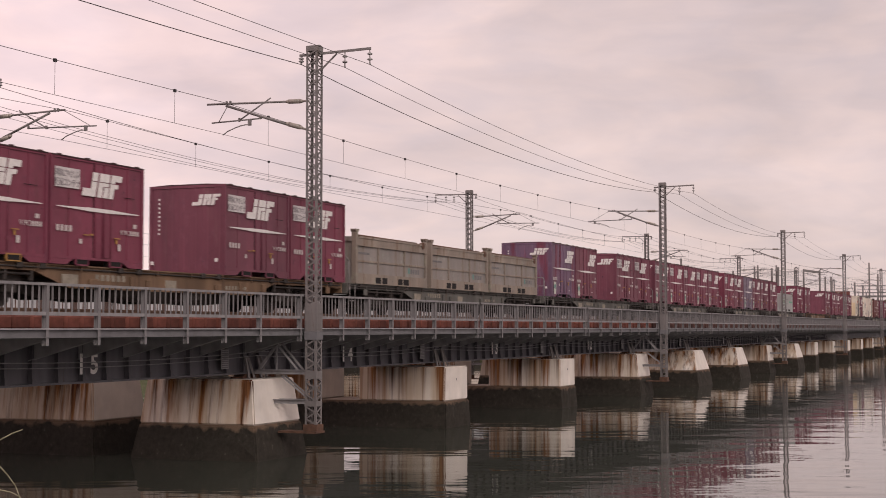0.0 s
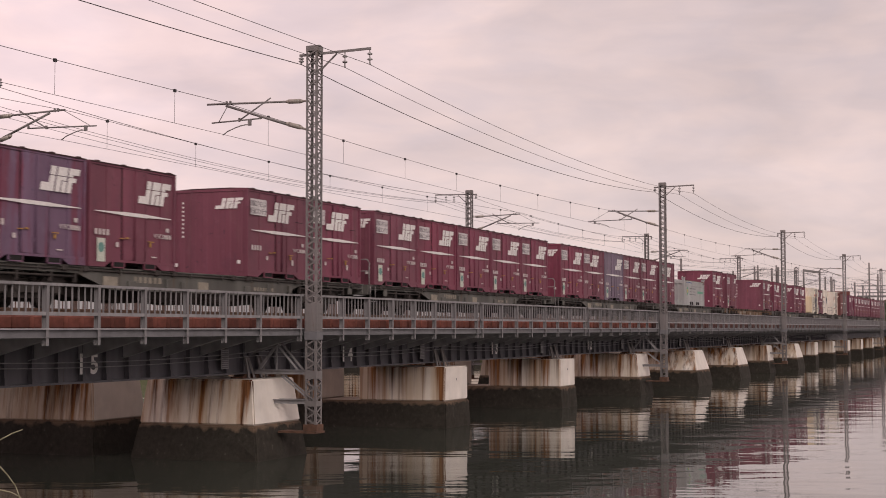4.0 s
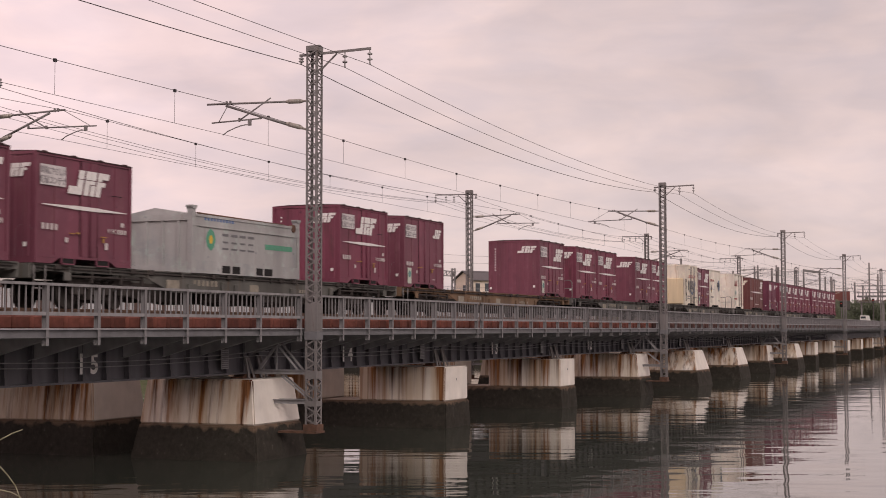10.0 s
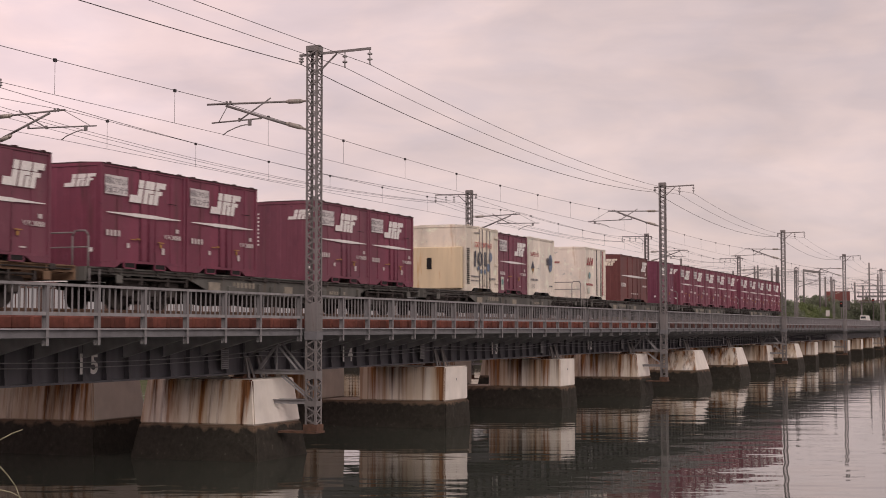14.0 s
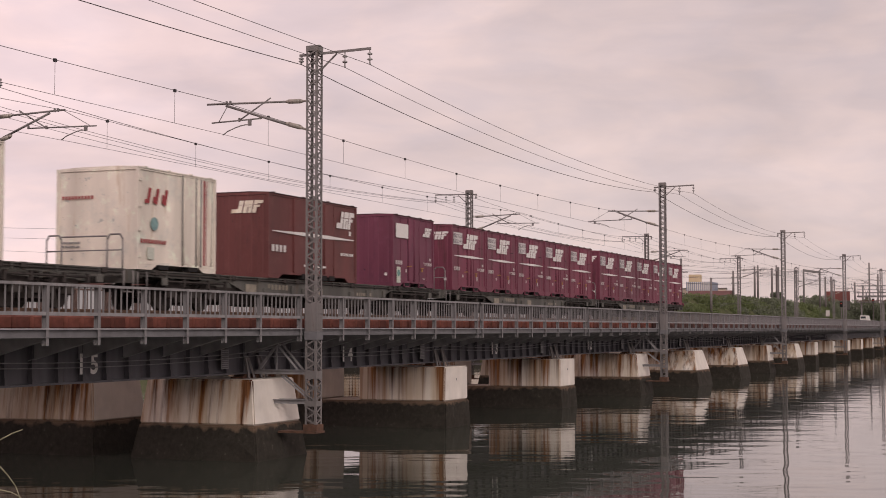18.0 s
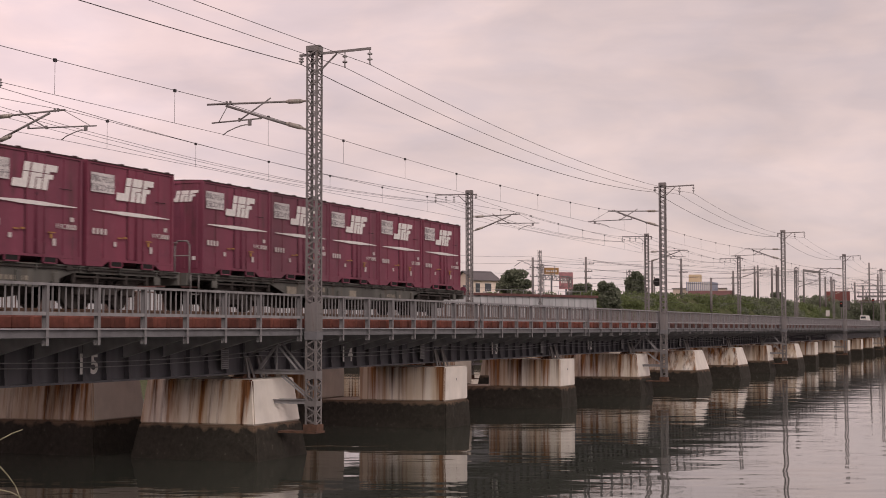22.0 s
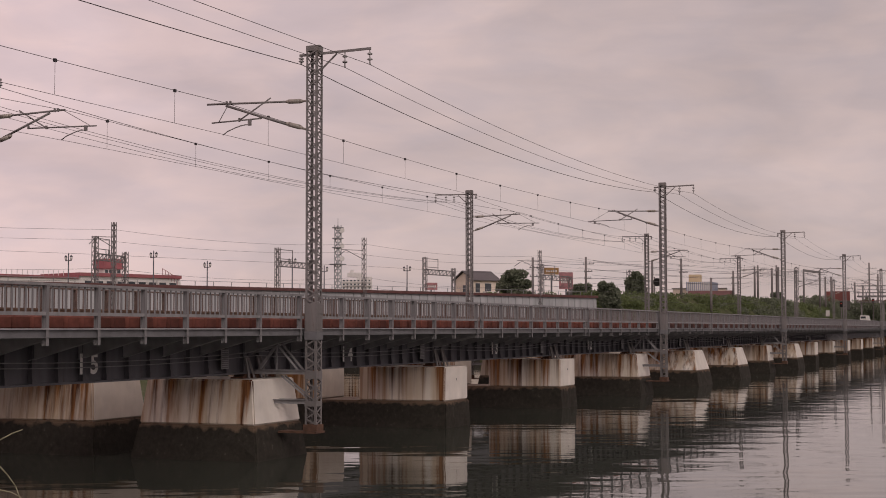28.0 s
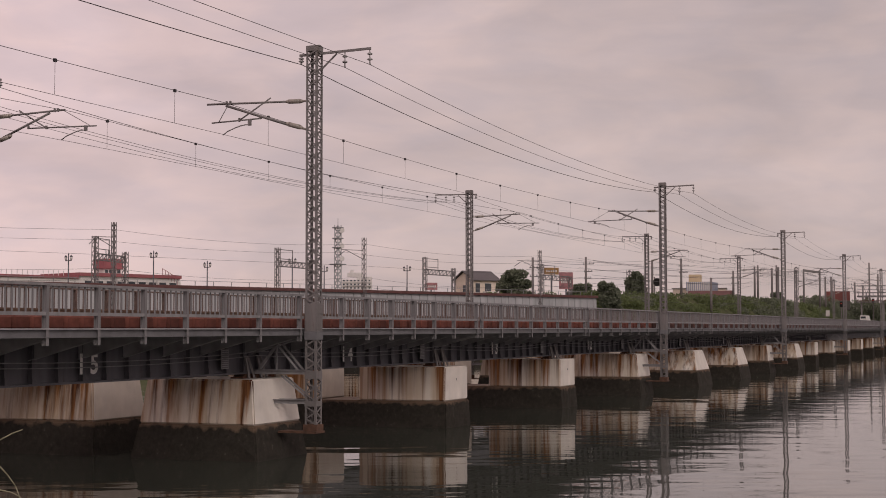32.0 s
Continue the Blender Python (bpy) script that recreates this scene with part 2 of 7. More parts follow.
    k.new(tide.outputs["Result"], m3.inputs[0])
    k.new(m2.outputs[2], m3.inputs[6])
    k.new(m3.outputs[2], b.inputs["Base Color"])
    return m


def water_material():
    m = bpy.data.materials.new("river_water")
    m.use_nodes = True
    n, k = m.node_tree.nodes, m.node_tree.links
    b = n["Principled BSDF"]
    b.inputs["Base Color"].default_value = (0.047, 0.054, 0.043, 1)
    b.inputs["Roughness"].default_value = 0.012
    b.inputs["IOR"].default_value = 1.33
    co = n.new("ShaderNodeTexCoord")
    turn = n.new("ShaderNodeMapping")              # crests lie across the wind
    turn.inputs["Rotation"].default_value = (0, 0, radians(-24))
    k.new(co.outputs["Object"], turn.inputs["Vector"])
    squeeze = n.new("ShaderNodeMapping")
    squeeze.inputs["Scale"].default_value = (1.0, 0.42, 1.0)
    k.new(turn.outputs["Vector"], squeeze.inputs["Vector"])
    swell = n.new("ShaderNodeTexNoise")
    swell.inputs["Scale"].default_value, swell.inputs["Detail"].default_value = 0.50, 2
    ripple = n.new("ShaderNodeTexNoise")
    ripple.inputs["Scale"].default_value, ripple.inputs["Detail"].default_value = 2.4, 2
    patch = n.new("ShaderNodeTexNoise")
    patch.inputs["Scale"].default_value, patch.inputs["Detail"].default_value = 0.05, 2
    for t in (swell, ripple):
        k.new(squeeze.outputs["Vector"], t.inputs["Vector"])
    k.new(turn.outputs["Vector"], patch.inputs["Vector"])
    calm = n.new("ShaderNodeMapRange")
    calm.inputs["From Min"].default_value, calm.inputs["From Max"].default_value = 0.38, 0.62
    calm.inputs["To Min"].default_value, calm.inputs["To Max"].default_value = 0.08, 1.0
    k.new(patch.outputs["Fac"], calm.inputs["Value"])
    mu = n.new("ShaderNodeMath")
    mu.operation = "MULTIPLY"
    k.new(ripple.outputs["Fac"], mu.inputs[0])
    k.new(calm.outputs["Result"], mu.inputs[1])
    b1 = n.new("ShaderNodeBump")
    b1.inputs["Strength"].default_value, b1.inputs["Distance"].default_value = 1.0, 0.025
    k.new(swell.outputs["Fac"], b1.inputs["Height"])
    b2 = n.new("ShaderNodeBump")
    b2.inputs["Strength"].default_value, b2.inputs["Distance"].default_value = 1.0, 0.0045
    k.new(mu.outputs[0], b2.inputs["Height"])
    k.new(b1.outputs["Normal"], b2.inputs["Normal"])
    k.new(b2.outputs["Normal"], b.inputs["Normal"])
    return m


MAT = dict(
    steel=paint("grey_steel_paint", (0.24, 0.235, 0.24), 0.55, vary=0.25, stain=(0.12, 0.075, 0.05), stain_amount=0.12, streak=True),
    bracket=paint("pale_grey_steel", (0.33, 0.328, 0.34), 0.6, vary=0.2, stain=(0.16, 0.11, 0.08), stain_amount=0.12),
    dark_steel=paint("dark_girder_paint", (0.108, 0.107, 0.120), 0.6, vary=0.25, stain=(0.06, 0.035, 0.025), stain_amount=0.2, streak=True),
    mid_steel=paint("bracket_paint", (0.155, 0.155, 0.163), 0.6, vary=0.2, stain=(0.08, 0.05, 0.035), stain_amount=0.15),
    mast=paint("mast_paint", (0.19, 0.178, 0.175), 0.6, vary=0.2, stain=(0.11, 0.07, 0.05), stain_amount=0.22, streak=True),
    rusty=paint("rusty_steel", (0.11, 0.06, 0.04), 0.85, vary=0.35, scale=6, stain=(0.05, 0.03, 0.022), stain_amount=0.3),
    brick=paint("terracotta_trough", (0.172, 0.058, 0.042), 0.8, vary=0.3, scale=5, stain=(0.08, 0.04, 0.03), stain_amount=0.35, per_piece=0.32),
    dark_trough=paint("dark_brown_trough", (0.105, 0.052, 0.044), 0.85, vary=0.3, scale=5, stain=(0.05, 0.035, 0.03), stain_amount=0.4, per_piece=0.3),
    old_rail=paint("rusty_old_rail", (0.135, 0.095, 0.082), 0.75, vary=0.3, scale=4, stain=(0.10, 0.045, 0.03), stain_amount=0.4),
    sleeper=paint("sleeper_timber", (0.09, 0.07, 0.055), 0.9, vary=0.3, scale=8, per_piece=0.25),
    railhead=paint("rail_steel", (0.17, 0.11, 0.08), 0.5, metal=0.6, vary=0.2, scale=9),
    wire=paint("wire_metal", (0.05, 0.048, 0.05), 0.5, metal=0.5, vary=0.1, bump=0),
    brown_porcelain=paint("weathered_post_insulator", (0.30, 0.275, 0.24), 0.4, vary=0.25, scale=9, bump=0, spec=0.5),
    porcelain=paint("porcelain_insulator", (0.34, 0.33, 0.33), 0.25, vary=0.1, bump=0, spec=0.6),
    white_mark=paint("white_lettering", (0.74, 0.72, 0.70), 0.6, vary=0.1, scale=14, stain=(0.35, 0.2, 0.2), stain_amount=0.12, bump=0.05),
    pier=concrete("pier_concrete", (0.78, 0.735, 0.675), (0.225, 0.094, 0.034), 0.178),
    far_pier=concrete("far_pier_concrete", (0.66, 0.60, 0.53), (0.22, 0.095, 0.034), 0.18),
    water=water_material(),
)


# ---- setting: water, ground ----
def shore(x):
    """How far across the river the far bank begins."""
    return float(np.interp(x, [-4000, 60, 140, 165, 4000], [112, 110, 76, 40, 40]))


def crest(x):
    """Height of the railway embankment on the far bank."""
    return float(np.interp(x, [140, 158, 210, 256, 317, 420, 600], [2.5, 6.9, 8.0, 8.6, 8.6, 8.0, 4.0]))


def ground_height(x, y):
    far = y - shore(x)
    h = -2.2
    if far > -3:
        h = -2.2 + 4.7 * min((far + 3) / 6.0, 1.0)
    if x > 140 and far > 0:
        rise = min(far / 8.0, 1.0)
        h = max(h, 1.5 + (crest(x) - 1.5) * rise * rise * (3 - 2 * rise))
    if y < 7:
        h = max(h, -2.2 + 4.1 * min((7 - y) / 6.0, 1.0) * (1.0 if x < 14 else max(0.0, 1 - (x - 14) / 14)))
    if x > 318:
        h = max(h, -2.2 + 3.6 * min((x - 318) / 6.0, 1.0))
    if x > 345 and y > 33:                        # the road behind the bridge head
        h = max(h, 1.4 + 2.9 * min((x - 345) / 8.0, 1.0) * min((y - 33) / 3.0, 1.0))
    return h + 0.15 * noise.noise(Vector((x * 0.2, y * 0.2, 0)))


def build_ground():
    def ticks(fine_a, fine_b, step, reach):
        inner = np.arange(fine_a, fine_b + step, step)
        outer = np.geomspace(step, reach, 26)
        return np.concatenate([fine_a - outer[::-1], inner, fine_b + outer])
    xs, ys = ticks(-30, 420, 6.0, 3500), ticks(-12, 190, 3.0, 3500)
    verts = [(x, y, ground_height(x, y)) for y in ys for x in xs]
    nx = len(xs)
    faces = [(j * nx + i, j * nx + i + 1, (j + 1) * nx + i + 1, (j + 1) * nx + i) for j in range(len(ys) - 1) for i in range(nx - 1)]
    me = bpy.data.meshes.new("ground")
    me.from_pydata([tuple(map(float, v)) for v in verts], [], faces)
    me.materials.append(MAT["earth"])
    tagged(new("ground", me), "grassy river banks and muddy river bed", "ground", kind="structure")


MAT["earth"] = paint("bank_earth", (0.075, 0.085, 0.04), 0.95, vary=0.4, scale=0.35, stain=(0.11, 0.085, 0.055), stain_amount=0.4, bump=0.6, grain=6, spec=0.1)
build_ground()

w_bm = bmesh.new()
quad_box(w_bm, -4000, 4000, -4000, 4000, -0.06, 0.0)
water = solid("water", w_bm, MAT["water"], "dark calm river water with fine ripples", "water", kind="structure")

# ---- bridge ----
POST_AT = [0.27] + [2.42 + 1.80 * i for i in range(6)] + [SPAN - 0.27]


def build_span(track, side, rich, trough):
    """One girder span of a single track at joint 0; side -1: the walkway lies at lower y."""
    span = thing("bridge_span", "dark grey riveted plate-girder railway span on concrete piers", "bridge span",
                 "spans of the railway bridge", at=pose(0, track, 0))
    for y in (-0.95, 0.95):
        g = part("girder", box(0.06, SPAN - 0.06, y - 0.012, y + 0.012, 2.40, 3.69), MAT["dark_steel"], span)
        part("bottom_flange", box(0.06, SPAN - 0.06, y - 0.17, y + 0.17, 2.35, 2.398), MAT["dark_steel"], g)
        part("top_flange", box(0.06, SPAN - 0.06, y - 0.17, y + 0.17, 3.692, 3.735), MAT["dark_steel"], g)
        if rich:
            st = bmesh.new()
            quad_box(st, -0.012, 0.012, -0.13, -0.014, 2.40, 3.69)
            quad_box(st, -0.045, 0.045, -0.145, -0.131, 2.40, 3.69)
            add_prism(st, [(-0.05, 2.401), (0.16, 2.401), (-0.05, 2.56)], "y", -0.165, -0.147)
            st_me = mesh_of("stiffener", st, MAT["dark_steel"])
            if y * side > 0:
                for i in range(15):
                    piece("stiffener", st_me, g, 0.45 + i * (SPAN - 0.9) / 14, y, 0)
    cross = bmesh.new()
    for i in range(8):
        x = 0.4 + i * (SPAN - 0.8) / 7
        add_bar(cross, (x, -0.93, 2.5), (x, 0.93, 3.6), 0.08, 0.08)
        add_bar(cross, (x, 0.93, 2.5), (x, -0.93, 3.6), 0.08, 0.08)
        add_bar(cross, (x, -0.93, 2.48), (x, 0.93, 2.48), 0.09, 0.09)
    part("cross_bracing", cross, MAT["dark_steel"], span)
    sl = mesh_of("sleeper", box(-0.1, 0.1, -1.15, 1.15, 3.739, 3.945), MAT["sleeper"])
    if rich:
        for i in range(23):
            piece("sleeper", sl, span, 0.32 + i * (SPAN - 0.64) / 22)
    else:
        bm = bmesh.new()
        for i in range(23):
            x = 0.32 + i * (SPAN - 0.64) / 22
            quad_box(bm, x - 0.1, x + 0.1, -1.15, 1.15, 3.739, 3.945)
        tagged(part("sleepers", bm, MAT["sleeper"], span), kind="stuff")
    for y in (-0.565, 0.565):
        bm = bmesh.new()
        quad_box(bm, 0, SPAN, y - 0.06, y + 0.06, 3.949, 3.965)
        quad_box(bm, 0, SPAN, y - 0.01, y + 0.01, 3.966, 4.055)
        quad_box(bm, 0, SPAN, y - 0.033, y + 0.033, 4.056, RAIL)
        part("rail", bm, MAT["railhead"], span)
    s = side
    lo = lambda a, b: (min(a * s, b * s), max(a * s, b * s))
    y0, y1 = lo(1.16, 2.70)
    deck = bmesh.new()
    quad_box(deck, 0.05, SPAN - 0.05, y0, y1, 3.555, 3.60)
    part("walkway_floor", deck, MAT["mid_steel"], span)
    y0, y1 = lo(2.705, 2.75)
    fascia = bmesh.new()
    quad_box(fascia, 0.05, SPAN - 0.05, y0, y1, 3.455, 3.605)
    y0, y1 = lo(2.68, 2.82)
    quad_box(fascia, 0.05, SPAN - 0.05, y0, y1, 3.435, 3.453)
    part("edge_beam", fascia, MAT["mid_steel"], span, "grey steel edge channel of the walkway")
    # top flange shares the brackets' paler grey; the web below is darker
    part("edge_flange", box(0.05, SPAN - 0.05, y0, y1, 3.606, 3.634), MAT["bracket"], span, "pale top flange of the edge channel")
    # brackets that carry the walkway
    br = bmesh.new()
    outline = [(0.97 * s, 2.92), (0.97 * s, 3.55), (2.70 * s, 3.55), (2.70 * s, 3.38), (2.45 * s, 3.33)]
    add_prism(br, outline, "x", -0.012, 0.012)
    add_bar(br, (0, 0.97 * s, 2.915), (0, 2.48 * s, 3.322), 0.12, 0.02)
    add_bar(br, (0, 2.45 * s, 3.322), (0, 2.72 * s, 3.372), 0.12, 0.02)
    br_me = mesh_of("bracket", br, MAT["bracket"])
    for x in POST_AT:
        piece("bracket", br_me, span, x)
    if rich:
        # cable trough of terracotta-coloured blocks, seen below the lower rail
        y0, y1 = lo(2.10, 2.42)
        blk = mesh_of("trough_block", box(-0.266, 0.266, y0, y1, 3.604, 3.93, 0.06), trough)
        for i in range(24):
            piece("trough_block", blk, span, 0.40 + i * 0.5725)
    else:
        y0, y1 = lo(2.10, 2.42)
        bm = bmesh.new()
        for i in range(15):
            x = 0.55 + i * 0.918
            quad_box(bm, x - 0.44, x + 0.44, y0, y1, 3.604, 3.93)
        part("cable_trough", bm, trough, span)
    for x in (0.35, SPAN - 0.35):
        for y in (-0.95, 0.95):
            bm = bmesh.new()
            quad_box(bm, x - 0.25, x + 0.25, y - 0.2, y + 0.2, 2.222, 2.27)
            add_prism(bm, [(x - 0.18, 2.271), (x + 0.18, 2.271), (x + 0.07, 2.348), (x - 0.07, 2.348)], "y", y - 0.16, y + 0.16)
            part("bearing", bm, MAT["rusty"], span)
        for dx in (-0.16, 0.16):
            if rich:
                bm = bmesh.new()
                add_bar(bm, (x + dx, s * 1.30, 2.23), (x + dx * 0.4, s * 1.12, 2.85), 0.06, 0.06)
                part("bearing_stop", bm, MAT["mast"], span)
    # sagging service cables hung below the walkway
    if rich:
        for dz, dy in ((0.0, 1.35), (-0.12, 1.25)):
            pts = [(SPAN * i / 10, dy * s, 2.98 + dz - 0.55 * (i / 10) * (1 - i / 10)) for i in range(11)]
            part("service_cable", wire_tube(pts, 0.012), MAT["steel"], span)
    return span


def build_railing(track, side, rich):
    """The steel picket railing of one span's walkway."""
    ob = thing("railing", "grey painted steel railing with vertical pickets along the bridge walkway", "railing",
               "railings of the bridge", at=pose(0, track, 0))
    y = 2.75 * side
    near = side < 0                               # the far side's railing is taller, thin and rusty
    mat, head, thin = (MAT["steel"], 4.58, 0.016) if near else (MAT["old_rail"], 4.98, 0.015)
    post = bmesh.new()
    quad_box(post, -0.045, 0.045, y - 0.062, y - 0.052, 3.27, head - 0.03)
    quad_box(post, -0.045, 0.045, y + 0.048, y + 0.058, 3.27, head - 0.03)
    quad_box(post, -0.006, 0.006, y - 0.051, y + 0.047, 3.27, head - 0.03)
    post_me = mesh_of("post", post, mat)
    for x in POST_AT:
        piece("post", post_me, ob, x)
    top, low = bmesh.new(), bmesh.new()
    quad_box(top, 0.10, SPAN - 0.10, y - 0.055, y + 0.055, head - 0.012, head)
    quad_box(top, 0.10, SPAN - 0.10, y - 0.055, y - 0.043, head - 0.058, head - 0.0125)
    quad_box(low, 0.10, SPAN - 0.10, y - 0.05, y - 0.038, 3.90, 3.975)
    quad_box(low, 0.10, SPAN - 0.10, y - 0.037, y + 0.04, 3.963, 3.975)
    part("top_rail", top, mat, ob)
    part("lower_rail", low, mat, ob)
    pk = mesh_of("picket", box(-thin, thin, y - 0.014, y + 0.014, 3.976, head - 0.013), mat)
    joined = bmesh.new()
    for a, b in zip(POST_AT, POST_AT[1:]):
        count = max(1, round((b - a) / 0.226) - 1)
        for i in range(count):
            x = a + (b - a) * (i + 1) / (count + 1)
            if rich:
                piece("picket", pk, ob, x)
            else:
                quad_box(joined, x - thin, x + thin, y - 0.014, y + 0.014, 3.976, head - 0.013)
    if rich:
        joined.free()
    else:
        tagged(part("pickets", joined, mat, ob), kind="stuff")
    return ob


def stack(rings, soft):
    """A closed block through rings of four corners, given with their heights."""
    bm = bmesh.new()
    rows = [[bm.verts.new((*p, z)) for p in ring] for ring, z in rings]
    for a, b in zip(rows, rows[1:]):
        for i in range(4):
            j = (i + 1) % 4
            bm.faces.new((a[i], a[j], b[j], b[i]))
    bm.faces.new(rows[0])
    bm.faces.new(rows[-1][::-1])
    bmesh.ops.bevel(bm, geom=bm.edges[:], offset=soft, segments=2, affect="EDGES")
    return bm


def build_pier(y0, y1, half, batter_x, batter_y, x, mat):
    """A concrete pier from the river bed to the bearings; the shaft stands on a wider, slimy footing."""
    pier = thing("bridge_pier", "pale concrete bridge pier with rust runs and a dark tidal foot", "bridge pier", "piers of the railway bridge", at=pose(x, 0, 0))
    def ring(hx, a, b):
        return [(-hx, a), (hx, a), (hx, b), (-hx, b)]
    shaft = stack([(ring(half, y0 + batter_y, y1 - batter_y), 2.22), (ring(half + batter_x, y0, y1), 0.97)], 0.04)
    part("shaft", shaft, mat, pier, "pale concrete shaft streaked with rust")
    wide = half + batter_x + 0.06
    y2 = 24.98 if y0 < 22 else y1 + 0.08         # the two tracks' footings meet
    if batter_x >= 0.1:                           # battered piers widen without a ledge and stand apart
        foot = stack([(ring(half + batter_x + 0.012, y0 - 0.012, y1 + 0.012), 0.969), (ring(half + batter_x + 0.5, y0 - 0.55, y1 + 0.6), -2.4)], 0.04)
    else:
        foot = stack([(ring(wide, y0 - 0.05, y2), 0.969), (ring(wide + 0.10 + batter_x * 0.3, y0 - 0.16, y2), -2.4)], 0.05)
    bmesh.ops.subdivide_edges(foot, edges=[e for e in foot.edges if e.calc_length() > 0.6], cuts=7, use_grid_fill=True)
    for v in foot.verts:                          # weed and shells make the foot uneven
        n = noise.noise_vector(Vector((v.co.x + x, v.co.y, v.co.z)) * 1.9)
        v.co += Vector((n.x, n.y, n.z * 0.25)) * (0.055 if v.co.z < 0.9 else 0.015)
    part("footing", foot, mat, pier, "dark weed-covered tidal footing")
    # a dark block on the face paints the shaded hole
    if batter_x < 0.1 and y0 < 22:
        part("drain_hole", box(-0.03, 0.03, y0 - 0.006, y0 + 0.1, 1.70, 1.78), MAT["dark_steel"], pier)
    return pier


# ---- masts ----
def corner_angle(w, sx, sy, z0, z1, leg=0.064):
    bm, h = bmesh.new(), w / 2
    add_prism(bm, [(sx * h, sy * h), (sx * (h - leg), sy * h), (sx * (h - leg), sy * (h - 0.013)), (sx * (h - 0.013), sy * (h - 0.013)),
                   (sx * (h - 0.013), sy * (h - leg)), (sx * h, sy * (h - leg))], "z", z0, z1)
    return bm


def lacing(w, face, z0, z1, step, bar=0.045):
    """Zigzag bars on one face of a lattice mast."""
    bm, h = bmesh.new(), w / 2
    n = max(1, round((z1 - z0) / step))
    dz = (z1 - z0) / n
    o = (h + 0.006) * (1 if face % 2 else -1)
    last = None
    for i in range(n + 1):
        a = (h - 0.03) * (1 if (i + face) % 2 else -1)
        z = min(max(z0 + i * dz, z0 + bar * 0.9), z1 - bar * 0.9)
        ring = []
        for t, u in ((-0.006, -bar * 0.8), (0.006, -bar * 0.8), (0.006, bar * 0.8), (-0.006, bar * 0.8)):
            ring.append(bm.verts.new((a, o + t, z + u) if face < 2 else (o + t, a, z + u)))
        if last:
            for j in range(4):
                bm.faces.new((last[j], last[(j + 1) % 4], ring[(j + 1) % 4], ring[j]))
        last = ring
    return bm


def insulator(bm, x, y, z, length):
    """A hanging string of two porcelain discs below z."""
    add_rod(bm, (x, y, z), (x, y, z - length), 0.018, 6)
    for f in (0.30, 0.66):
        zz = z - length * f
        add_rod(bm, (x, y, zz + 0.035), (x, y, zz), 0.045, 10, 0.085)
        add_rod(bm, (x, y, zz - 0.001), (x, y, zz - 0.022), 0.085, 10, 0.06)
    add_rod(bm, (x, y, z - length + 0.035), (x, y, z - length), 0.032, 8)


